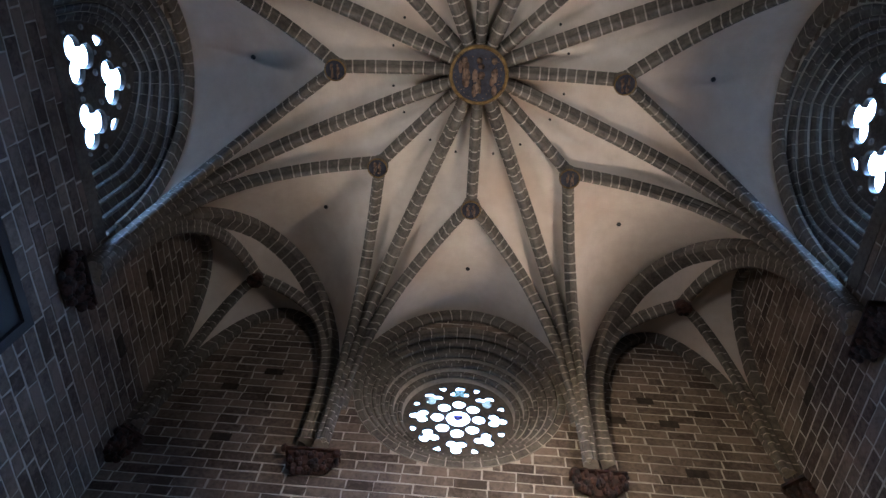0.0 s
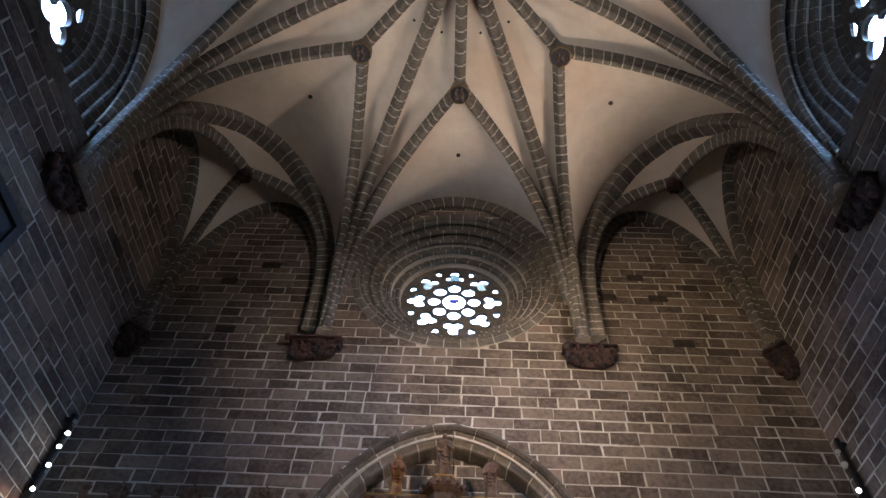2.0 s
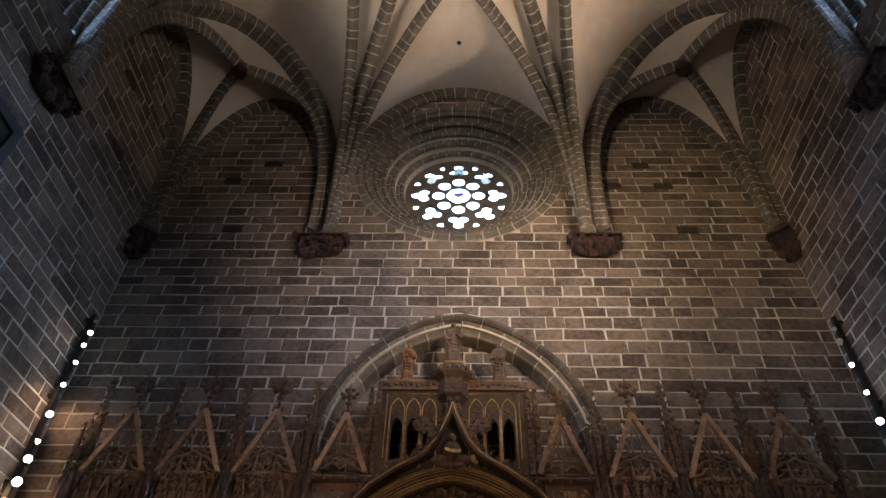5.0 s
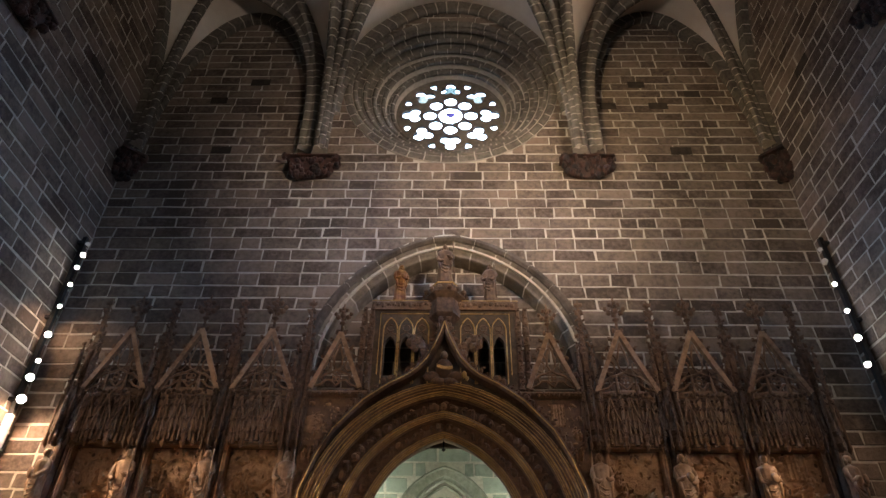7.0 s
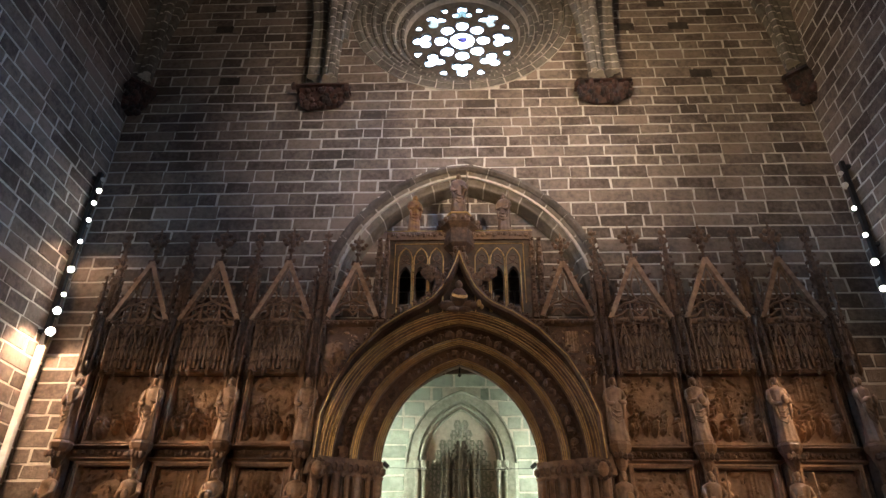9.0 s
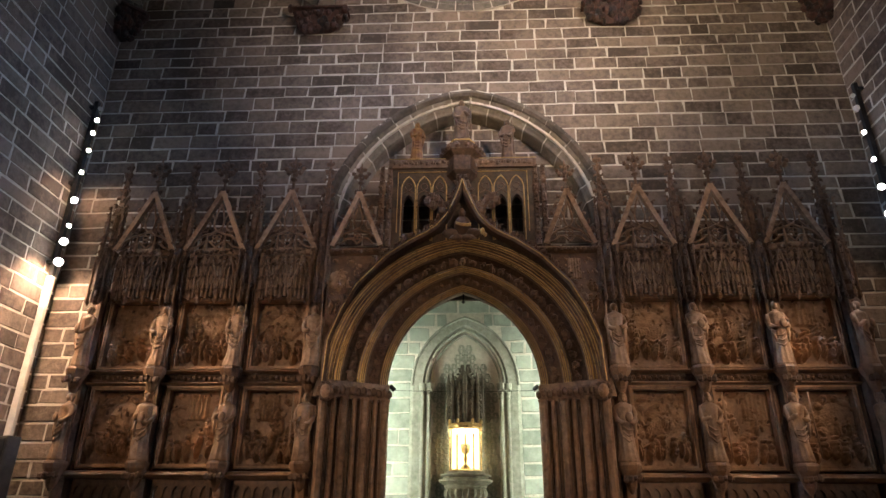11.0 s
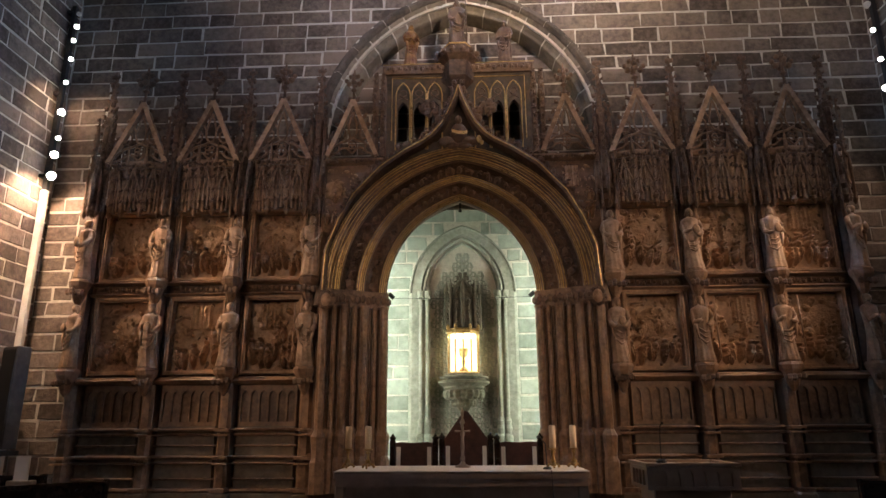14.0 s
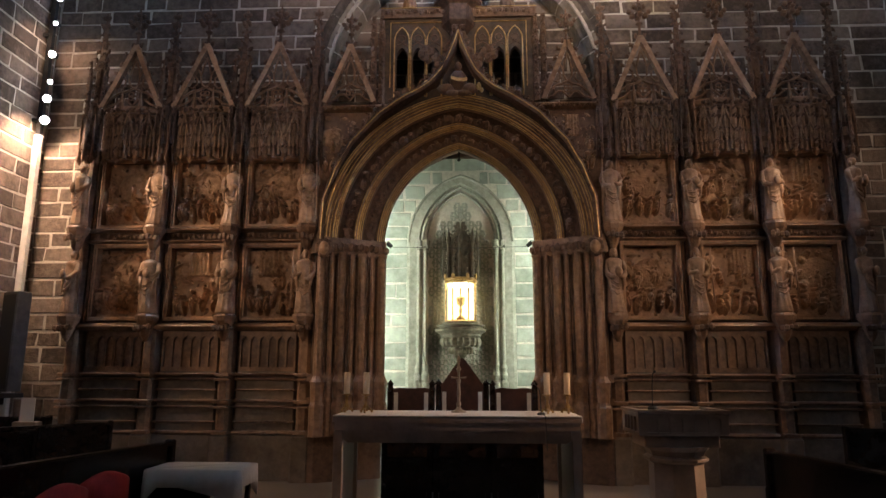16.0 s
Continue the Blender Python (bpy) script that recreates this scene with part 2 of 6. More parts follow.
def pointed(hw, spring, apex, n=12):
    """A two-centred pointed arch from (-hw, spring) over (0, apex) to (hw, spring)."""
    h = apex - spring
    R = (hw * hw + h * h) / (2 * hw)
    top = math.atan2(h, R - hw) if R != hw else math.pi / 2
    left = [(-hw + R - R * math.cos(top * i / n), spring + R * math.sin(top * i / n)) for i in range(n + 1)]
    return left + [(-x, z) for x, z in reversed(left[:-1])]


def lancet(cx, hw, z0, spring, apex):
    return [(cx - hw, z0)] + [(cx + x, z) for x, z in pointed(hw, spring, apex, 6)] + [(cx + hw, z0)]


def stone_block(w, h, proud=0.007, b=0.010, deep=0.05):
    """A dressed stone in (u, w, v) about its middle; its face looks along -w."""
    g = Geo()
    u, v = w / 2, h / 2
    g.add([(-u, deep, -v), (u, deep, -v), (u, deep, v), (-u, deep, v),
           (-u, -proud + b * 0.6, -v), (u, -proud + b * 0.6, -v), (u, -proud + b * 0.6, v), (-u, -proud + b * 0.6, v),
           (-u + b, -proud, -v + b), (u - b, -proud, -v + b), (u - b, -proud, v - b), (-u + b, -proud, v - b)],
          [(0, 1, 5, 4), (1, 2, 6, 5), (2, 3, 7, 6), (3, 0, 4, 7), (4, 5, 9, 8), (5, 6, 10, 9), (6, 7, 11, 10), (7, 4, 8, 11), (8, 9, 10, 11)])
    return g


WIDTHS = (0.34, 0.42, 0.50, 0.56, 0.64, 0.72)
HEIGHTS = (0.225, 0.245, 0.265)


def courses(rng, u0, u1, z0, z1, gaps, joint=0.029, wide=1.0):
    """Stones laid in courses: (u, z, w, h) of each. gaps(z) gives the stretches (a, b) to leave free."""
    out = []
    z = z0
    while z < z1 - 0.1:
        h = min(rng.choice(HEIGHTS), z1 - z)
        cuts = sorted(set(gaps(z)) | set(gaps(z + h)) | set(gaps(z + h / 2)))
        free, a = [], u0
        for c0, c1 in cuts:
            if c0 > a:
                free.append((a, c0))
            a = max(a, c1)
        if a < u1:
            free.append((a, u1))
        for s0, s1 in free:
            u = s0
            first = True
            while s1 - u > 0.06:
                w = rng.choice(WIDTHS) * wide * (rng.choice((0.5, 0.8, 1.0)) if first else 1.0)
                first = False
                if s1 - u - w < 0.2:
                    w = s1 - u
                    if w > 0.9:
                        w = w / 2
                out.append((u + w / 2, z + h / 2, w - joint, h - joint))
                u += w
        z += h
    return out


def masonry(stones, place, own, material, parent, turn=None, piece="stone"):
    """Lays stones by place(u, v) -> Matrix. Those that own(u, z) picks become parts, sharing meshes; the rest is joined."""
    rest, shared = Geo(), {}
    count = 0
    for u, z, w, h in stones:
        m = place(u, z)
        if own(u, z) and count < 300:
            key = (round(w, 2), round(h, 3), count % 4)
            if key not in shared:
                g = stone_block(*key[:2])
                j = [Vector((random.uniform(-0.016, 0.016), 0, random.uniform(-0.012, 0.012))) for _ in range(4)]
                g.v = [tuple(Vector(p) + j[i % 4]) for i, p in enumerate(g.v)]
                shared[key] = g.mesh(piece, material)
            ob = new(piece, shared[key])
            ob.matrix_world = m
            ob.parent = parent
            ob.matrix_parent_inverse = Matrix.Translation(-Vector(parent.location))
            count += 1
        else:
            g = stone_block(w, h, proud=0.007 + random.uniform(-0.003, 0.006))
            j = [Vector((random.uniform(-0.016, 0.016), 0, random.uniform(-0.012, 0.012))) for _ in range(4)]
            rest.add([m @ (Vector(p) + j[i % 4]) for i, p in enumerate(g.v)], g.f)
    if rest.v:
        tagged(part("stonework", rest, material, parent), kind="stuff")

# ---- the chapel's shell ----
W, DEEP, CY, TOPZ = 6.5, 12.8, -6.4, 17.4
ROSE_Z, ROSE_R, ROSE_IN, ROSE_D = 12.78, 2.20, 1.20, 0.85
SIDE_Y, SILL, SIDE_SPRING = -6.1, 11.5, 13.0
VX = 2.67                      # octagon corners along each wall
rng = random.Random(4)


def arch_gap(hw, spring, apex, cx=0.0):
    arch = pointed(hw, spring, apex, 24)[:25]

    def gap(z):
        if z <= spring:
            return [(cx - hw, cx + hw)]
        if z >= apex:
            return []
        for (xa, za), (xb, zb) in zip(arch, arch[1:]):
            if za <= z <= zb:
                x = -(xa + (xb - xa) * (z - za) / max(zb - za, 1e-6))
                return [(cx - x, cx + x)]
        return []
    return gap


def rose_gap(cu):
    def gap(z):
        d = ROSE_R ** 2 - (z - ROSE_Z) ** 2
        return [(cu - math.sqrt(d), cu + math.sqrt(d))] if d > 0 else []
    return gap


RECESS = (2.12, 5.9, 8.40)
recess_gap, rose_front = arch_gap(*RECESS), rose_gap(0.0)


def arch_outline(hw, spring, apex, foot):
    return [(-hw, foot)] + pointed(hw, spring, apex) + [(hw, foot)]


# altar wall: a front leaf with the arched recess, a back leaf with the doorway
rim = [(-W - 0.9, -0.4), (W + 0.9, -0.4), (W + 0.9, TOPZ), (-W - 0.9, TOPZ)]
front = plate([rim, circle(0, ROSE_Z, ROSE_R, 64), arch_outline(*RECESS, -0.35)], 0.45).moved(Matrix.Translation((0, 0.225, 0)))
wall_altar = tagged(part("wall_altar", front, MORTAR), "tall brown ashlar wall with pale mortar joints behind the retable", "wall", kind="structure")
back = plate([rim, circle(0, ROSE_Z, ROSE_R, 64), arch_outline(1.75, 3.4, 5.2, -0.35)], 0.45).moved(Matrix.Translation((0, 0.68, 0)))
wall_back_leaf = tagged(part("wall_recess", back, MORTAR), "brown ashlar back of the arched wall recess", "wall", kind="structure")

# side walls and the wall behind the visitor
for name, sx in (("wall_west", -1), ("wall_east", 1)):
    rim = [(-DEEP - 0.8, -0.4), (0.0, -0.4), (0.0, TOPZ), (-DEEP - 0.8, TOPZ)]
    g = plate([rim, [(SIDE_Y + u, z) for u, z in arch_outline(2.15, SIDE_SPRING, 15.42, SILL)]], 0.9).moved(Matrix.Translation((sx * (W + 0.45), 0, 0)) @ Matrix.Rotation(radians(90), 4, "Z"))
    tagged(part(name, g, MORTAR), "tall ashlar side wall with a round window", "wall", kind="structure")
tagged(part("wall_entrance", Geo().box(-W, W, -DEEP - 0.8, -DEEP, -0.4, TOPZ), MORTAR), "plain stone wall behind the visitor", "wall", kind="structure")
tagged(part("roof_slab", Geo().box(-W - 0.9, W + 0.9, -DEEP - 0.8, 0.9, TOPZ, TOPZ + 0.3), MORTAR), "plain roof slab over the vault", "roof", kind="structure")
floor = tagged(part("floor", Geo().box(-W - 0.9, W + 0.9, -DEEP - 0.8, 3.4, -0.45, -0.03), PLINTH), "dark polished stone floor", "floor", kind="structure")

# ---- ribs of the star vault ----
CENTRE = Vector((0, CY, 15.12))
CORNERS = [Vector((-VX, 0)), Vector((VX, 0)), Vector((W, CY + VX)), Vector((W, CY - VX)), Vector((VX, -DEEP)), Vector((-VX, -DEEP)), Vector((-W, CY - VX)), Vector((-W, CY + VX))]
SPRING = 10.17
INSET = 0.16
FEET = []
for c in CORNERS:
    d = (Vector((0, CY)) - c).normalized()
    FEET.append(c + d * INSET)
BOSS_R, BOSS_Z = 2.93, 14.88
MIDS = [(CORNERS[i] + CORNERS[(i + 1) % 8]) / 2 for i in range(8)]
BOSSES = [Vector((0, CY)) + (m - Vector((0, CY))).normalized() * BOSS_R for m in MIDS]


def rise(foot, head, z0, z1, p, n=40):
    """A rib's line: upright over its foot, level at its head."""
    out = []
    for i in range(n + 1):
        a = math.pi / 2 * i / n
        u = math.cos(a) ** (2 / p)          # distance from the head, 1 at the foot
        v = math.sin(a) ** (2 / p)
        q = head + (foot - head) * u
        out.append(Vector((q.x, q.y, z0 + (z1 - z0) * v)))
    return out


def wall_arch(a, b, spring, apex, n=48):
    out = []
    for i in range(n + 1):
        t = math.pi * i / n
        q = (a + b) / 2 + (a - b) / 2 * math.cos(t)
        out.append(Vector((q.x, q.y, spring + (apex - spring) * math.sin(t))))
    return out


def resample(pts, step):
    """Points at even steps along a line."""
    seg = [(pts[i + 1] - pts[i]).length for i in range(len(pts) - 1)]
    total = sum(seg)
    n = max(2, round(total / step))
    out, k, acc = [], 0, 0.0
    for i in range(n + 1):
        s = total * i / n
        while k < len(seg) - 1 and acc + seg[k] < s:
            acc += seg[k]
            k += 1
        out.append(pts[k].lerp(pts[k + 1], min(1, max(0, (s - acc) / max(seg[k], 1e-9)))))
    return out


def rib_profile(w, d):
    """A moulded rib: flanks, hollows and a rounded nose; b grows away from the web."""
    return [(-w, 0), (-w, d * 0.35), (-w * 0.62, d * 0.52), (-w * 0.62, d * 0.74), (-w * 0.36, d * 0.95), (0, d),
            (w * 0.36, d * 0.95), (w * 0.62, d * 0.74), (w * 0.62, d * 0.52), (w, d * 0.35), (w, 0)]


def voussoir_rib(name, pts, w, d, block=0.23, label="", gap=0.030, prof=None, side=None, parent=None, stone=None):
    """A rib of separate stones on a mortar core. The profile's depth points into the room."""
    if side is None:
        h = Vector((pts[-1].x - pts[0].x, pts[-1].y - pts[0].y, 0)).normalized()
        side = Vector((-h.y, h.x, 0))
    mid = len(pts) // 2
    t = (pts[mid + 1] - pts[mid - 1]).normalized()
    if t.cross(side).z > 0:
        side = -side
    prof = prof or rib_profile(w, d)
    ca, cb = sum(p[0] for p in prof) / len(prof), sum(p[1] for p in prof) / len(prof)
    core = [(ca + (a - ca) * 0.955, cb + (b - cb) * 0.955) for a, b in prof]
    line = resample(pts, 0.11)
    g = Geo().sweep(line, side, core)
    rib = part(name, g, MORTAR, parent)
    if parent is None:
        tagged(rib, label or "moulded grey stone vault rib with pale joints", "vault rib", "vault ribs", "structure")
    stones = Geo()
    fine = resample(pts, 0.03)
    last = len(fine) - 1
    step = (fine[1] - fine[0]).length

    def section(q, j):
        k = min(int(q), last - 1)
        p = fine[k].lerp(fine[k + 1], q - k)
        tan = (fine[min(k + 3, last)] - fine[max(k - 2, 0)]).normalized()
        d = tan.cross(side).normalized()
        return [p + side * (ca + (x - ca) * j) + d * (cb + (y - cb) * j) for x, y in prof]
    cuts, q = [0.0], 0.0
    while q < last - 4:
        q += block / step * random.uniform(0.75, 1.25)
        cuts.append(min(q, last))
    cuts[-1] = last
    e = gap / 2 / step
    for q0, q1 in zip(cuts, cuts[1:]):
        j = random.uniform(0.995, 1.025)
        if q1 - q0 > 2.5 * e:
            stones.loft([section(q0 + e, j), section((q0 + q1) / 2, j), section(q1 - e, j)])
    tagged(part("voussoirs", stones, stone or RIBSTONE, rib), kind="stuff")
    return rib


P_MAIN, P_TIER = 3.2, 2.5
mains, tiers, ridges, formers = [], [], [], []
for i in range(8):
    mains.append(rise(FEET[i], Vector((0, CY)), SPRING, CENTRE.z, P_MAIN))
for i in range(8):
    a, b = FEET[i], FEET[(i + 1) % 8]
    tiers.append((rise(a, BOSSES[i], SPRING, BOSS_Z, P_TIER), rise(b, BOSSES[i], SPRING, BOSS_Z, P_TIER)))
    q = BOSSES[i]
    ridges.append([Vector((q.x, q.y, BOSS_Z)).lerp(CENTRE, k / 10) + Vector((0, 0, 0.10 * math.sin(math.pi * k / 10))) for k in range(11)])
    formers.append(wall_arch(CORNERS[i], CORNERS[(i + 1) % 8], 11.83, 15.79))


def lifted(pts, dz):
    return [p + Vector((0, 0, dz)) for p in pts]


for i in range(8):
    voussoir_rib("vault_rib", lifted(mains[i], 0.30), 0.148, 0.40)
    for line in tiers[i]:
        voussoir_rib("vault_rib", lifted(line, 0.28), 0.125, 0.36)
    voussoir_rib("vault_rib", lifted(ridges[i], 0.28), 0.125, 0.36)

# ---- plaster webs between the ribs, one shell ----
def even(pts, n):
    seg = resample(pts, 0.02)
    return [seg[round(i * (len(seg) - 1) / n)] for i in range(n + 1)]


webs = Geo()


def ruled(a, b, n=40, m=10, belly=0.0, up=None):
    a, b = even(a, n), even(b, n)
    vs, fs = [], []
    for i in range(n + 1):
        for j in range(m + 1):
            t = j / m
            p = a[i].lerp(b[i], t)
            p = p + Vector((0, 0, belly * math.sin(math.pi * t) * math.sin(math.pi * i / n)))
            vs.append(p)
    for i in range(n):
        for j in range(m):
            k = i * (m + 1) + j
            fs.append((k, k + 1, k + m + 2, k + m + 1))
    webs.add(vs, fs)


for i in range(8):
    j = (i + 1) % 8
    lift = 0.27
    tl, tr = lifted(tiers[i][0], lift), lifted(tiers[i][1], lift)
    rg = lifted(ridges[i], lift)
    tl, tr = [p for p in tl if p.z > 11.7], [p for p in tr if p.z > 11.7]
    mi, mj = ([p for p in lifted(mains[q], lift) if p.z > 11.7] for q in (i, j))
    ruled(mi, tl[:-1] + rg, belly=0.12)
    ruled(mj, tr[:-1] + rg, belly=0.12)
    ruled(tl[:-1] + list(reversed(tr)), formers[i], n=64, belly=0.10)
me = webs.mesh("vault", PLASTER, True)
vault = tagged(new("vault", me), "cream plastered star vault with faint orange stains", "vault", kind="structure")

# small black draught holes in the plaster
def vent(x, y, z):
    g = Geo().lathe(x, y, [(0.03, z), (0.055, z + 0.0), (0.055, z + 0.25), (0.03, z + 0.25)], 10)
    tagged(part("vent_hole", g, BLACKIRON), "small round black vent hole in the plaster", "vent", "vault vents")


dg = bpy.context.evaluated_depsgraph_get()
dg.update()
for i in range(8):
    out = (MIDS[i] - Vector((0, CY))).normalized()
    for r, off in ((BOSS_R + 2.0, 0.0), (BOSS_R - 1.1, 0.42), (BOSS_R - 1.1, -0.42)):
        q = Vector((0, CY)) + out * r + Vector((-out.y, out.x)) * off
        hit, place, nrm, _, _, _ = scene.ray_cast(dg, (q.x, q.y, 9.0), (0, 0, 1))
        if hit:
            vent(place.x, place.y, place.z - 0.012) if off == 0 else tagged(part("vent_hole", Geo().lathe(place.x, place.y, [(0.018, place.z - 0.01), (0.03, place.z - 0.008), (0.03, place.z + 0.1)], 8), BLACKIRON), "tiny dark drain hole in the cream plaster", "vent", "vault vents")

# ---- bosses ----
def boss(x, y, z, r, label, deep=0.5):
    b = empty("vault_boss", x, y, z)
    tagged(b, label, "vault boss", "vault bosses")
    part("body", Geo().lathe(x, y, [(r * 0.8, z + deep), (r * 0.98, z + deep * 0.4), (r, z + 0.1), (r * 0.93, z + 0.04)], 28), RIBSTONE, b)
    part("rim", Geo().lathe(x, y, [(r * 0.9, z + 0.03), (r * 0.98, z + 0.05), (r * 1.02, z + 0.0), (r * 0.98, z - 0.04), (r * 0.92, z - 0.04), (r * 0.89, z), (r * 0.9, z + 0.03)], 32), BOSSGILT, b, "worn gilded rim", True)
    part("field", Geo().lathe(x, y, [(r * 0.93, z + 0.03), (r * 0.91, z - 0.005), (r * 0.3, z - 0.012)], 24), BOSSBLUE, b, "dark blue painted field")
    carve = Geo()
    rr = random.Random(int(1000 + x * 31 + y * 17))
    n = 2 if r < 0.4 else 3
    for k in range(n):
        a = (k - (n - 1) / 2) * r * 0.5
        for q in range(9):
            carve.blob((x + a + rr.uniform(-0.13, 0.13) * r, y + rr.uniform(-0.35, 0.6) * r, z - 0.015), (r * rr.uniform(0.05, 0.13), r * rr.uniform(0.1, 0.28), 0.045), 7, 3)
        carve.blob((x + a, y - r * 0.5, z - 0.03), (r * 0.1, r * 0.12, 0.05), 8, 4)
    if r > 0.4:
        for k in range(40):
            a, q = rr.uniform(0, 6.283), rr.uniform(0.6, 0.84)
            carve.blob((x + r * q * math.cos(a), y + r * q * math.sin(a), z - 0.01), (0.014, 0.014, 0.01), 5, 3)
    tagged(part("carving", carve, BOSSCARVE, b, "worn carved relief", True), kind="stuff")


BOSSGILT = stuff_mat("boss_gilt", (0.07, 0.045, 0.02), (0.34, 0.23, 0.09), 0.55, 22, 7, 0.3, metal=0.3)
BOSSBLUE = stuff_mat("boss_blue", (0.02, 0.02, 0.028), (0.05, 0.055, 0.08), 0.7, 12, 3, 0.2)
BOSSCARVE = stuff_mat("boss_carving", (0.06, 0.04, 0.03), (0.26, 0.18, 0.13), 0.7, 14, 6, 0.3, pieces=0.6)
boss(0, CY, 14.86, 0.60, "large round painted vault boss with a gilded rim", 0.6)
for b in BOSSES:
    boss(b.x, b.y, 14.70, 0.22, "small round painted boss where three ribs meet", 0.4)

# ---- arches over the eight sides ----
def arch_band(name, pts, side, thick, deep, label, outward=0.0):
    """A flat arch of wedge stones: thick across the curve, deep along side."""
    prof = [(-deep / 2, 0), (-deep / 2, thick * 0.8), (-deep / 2 + 0.05, thick), (deep / 2 - 0.05, thick), (deep / 2, thick * 0.8), (deep / 2, 0)]
    rib = voussoir_rib(name, pts, 0, 0, 0.30, label, prof=prof, side=side)
    return rib


for i in range(8):
    a, b = CORNERS[i], CORNERS[(i + 1) % 8]
    along = (b - a).normalized()
    inward = (Vector((0, CY)) - (a + b) / 2).normalized()
    diag = i % 2 == 1
    deep = 0.46 if diag else 0.16
    shift = inward * (-0.20 if diag else 0.06)
    line = [p + Vector((shift.x, shift.y, 0)) for p in formers[i]]
    arch_band("wall_arch", line, Vector((inward.x, inward.y, 0)), 0.27 if diag else 0.34, deep, "squinch arch of grey wedge stones" if diag else "wall arch of grey wedge stones over the rose window")

# ---- corner vaults behind the squinches ----
corner_web = Geo()
for sx in (-1, 1):
    for yc, sy in ((0.0, -1), (-DEEP, 1)):
        corner = Vector((sx * W, yc))
        va, vb = Vector((sx * VX, yc)), Vector((sx * W, yc + sy * (DEEP / 2 - VX)))
        key = Vector((sx * (W - 1.28), yc + sy * 1.12, 15.02))
        k2 = Vector((key.x, key.y))
        foot = corner + Vector((-sx * 0.22, sy * 0.22))
        fa, fb = va + Vector((sx * 0.10, sy * 0.12)), vb + Vector((-sx * 0.12, -sy * 0.10))
        legs = [rise(foot, k2, 10.5, key.z, 2.6), rise(fa, k2, 10.5, key.z, 2.9), rise(fb, k2, 10.5, key.z, 2.6)]
        for line in legs:
            voussoir_rib("corner_rib", lifted(line, 0.2), 0.12, 0.28, label="slim corner vault rib of dark stone")
        wa = wall_arch(corner, va, 10.3, 15.3, 40)
        wb = wall_arch(corner, vb, 10.3, 15.3, 40)
        wa_full, wb_full = wa, wb
        wa, wb = [p for k, p in enumerate(wa) if k < 20 or p.z > 11.9], [p for k, p in enumerate(wb) if k < 20 or p.z > 11.9]
        voussoir_rib("corner_arch", [p + Vector((0, sy * 0.07, 0)) for p in wa], 0, 0, 0.3, "arch of wedge stones along the wall", prof=[(-0.1, 0), (-0.1, 0.26), (0.1, 0.26), (0.1, 0)], side=Vector((0, 1, 0)))
        voussoir_rib("corner_arch", [p + Vector((-sx * 0.07, 0, 0)) for p in wb], 0, 0, 0.3, "arch of wedge stones along the wall", prof=[(-0.1, 0), (-0.1, 0.26), (0.1, 0.26), (0.1, 0)], side=Vector((1, 0, 0)))
        webs = corner_web
        l0, l1, l2 = (lifted(x, 0.19) for x in legs)
        ruled(l0[:-1] + list(reversed(l1)), wa_full, 48, 6)
        ruled(l0[:-1] + list(reversed(l2)), wb_full, 48, 6)
        former = formers[[1, 3, 5, 7][[(1, 0.0), (1, -DEEP), (-1, -DEEP), (-1, 0.0)].index((sx, yc))]]
        ends = lifted(former, -0.05)
        if (Vector((ends[0].x, ends[0].y)) - va).length > 1:
            ends = list(reversed(ends))
        ruled(l1[:-1] + list(reversed(l2)), ends, 48, 6)
        b = empty("vault_boss", key.x, key.y, key.z)
        tagged(b, "small dark carved boss of the corner vault", "vault boss", "corner bosses")
        g = Geo().lathe(key.x, key.y, [(0.14, key.z + 0.2), (0.2, key.z + 0.02), (0.2, key.z - 0.08), (0.12, key.z - 0.14)], 14)
        part("body", g, CORBEL, b)
        petals = Geo()
        for k in range(6):
            petals.blob((key.x + 0.13 * math.cos(k * 1.047), key.y + 0.13 * math.sin(k * 1.047), key.z - 0.12), (0.07, 0.07, 0.05), 6, 3)
        tagged(part("carving", petals, CORBEL, b), kind="stuff")
me = corner_web.mesh("corner_vault", PLASTER, True)
tagged(new("corner_vault", me), "small plastered corner vaults behind the squinches", "vault", kind="structure")

# ---- corbels under the rib clusters ----
def corbel(cx, cy, face, w, h, ztop, label, seed, deep=0.32):
    """A carved bracket: a moulded shelf over a lump of carving. face: degrees its front is turned."""
    e = empty("corbel", cx, cy, ztop - h)
    tagged(e, label, "corbel", "rib corbels")
    m = Matrix.Translation((cx, cy, 0)) @ Matrix.Rotation(radians(face), 4, "Z")
    top = Geo().box(-w * 0.46, w * 0.46, -deep, 0.03, ztop - h * 0.13, ztop, 0.02)
    part("shelf", top.moved(m), CORBEL, e)
    body = Geo().loft([[(-w * s, 0.03, z), (-w * s, -deep * d, z), (w * s, -deep * d, z), (w * s, 0.03, z)] for s, d, z in ((0.16, 0.20, ztop - h), (0.30, 0.5, ztop - h * 0.7), (0.41, 0.75, ztop - h * 0.12))])
    part("body", body.moved(m), CORBEL, e)
    r = random.Random(seed)
    carve = Geo()
    for k in range(60):
        z = ztop - h * r.uniform(0.05, 0.98)
        x = r.uniform(-0.50, 0.50) * w * (1.0 - 0.55 * ((ztop - z) / h) ** 2)
        y = -deep * (0.32 + 0.50 * (1 - (ztop - z) / h)) + r.uniform(-0.03, 0.05)
        q = r.uniform(0.035, 0.085)
        carve.blob((x, y, z), (q * r.uniform(0.7, 1.2), q, q * r.uniform(0.8, 1.6)), 7, 4)
    tagged(part("carving", carve.moved(m), CORBEL, e, "painted carved figures, dark and worn"), kind="stuff")


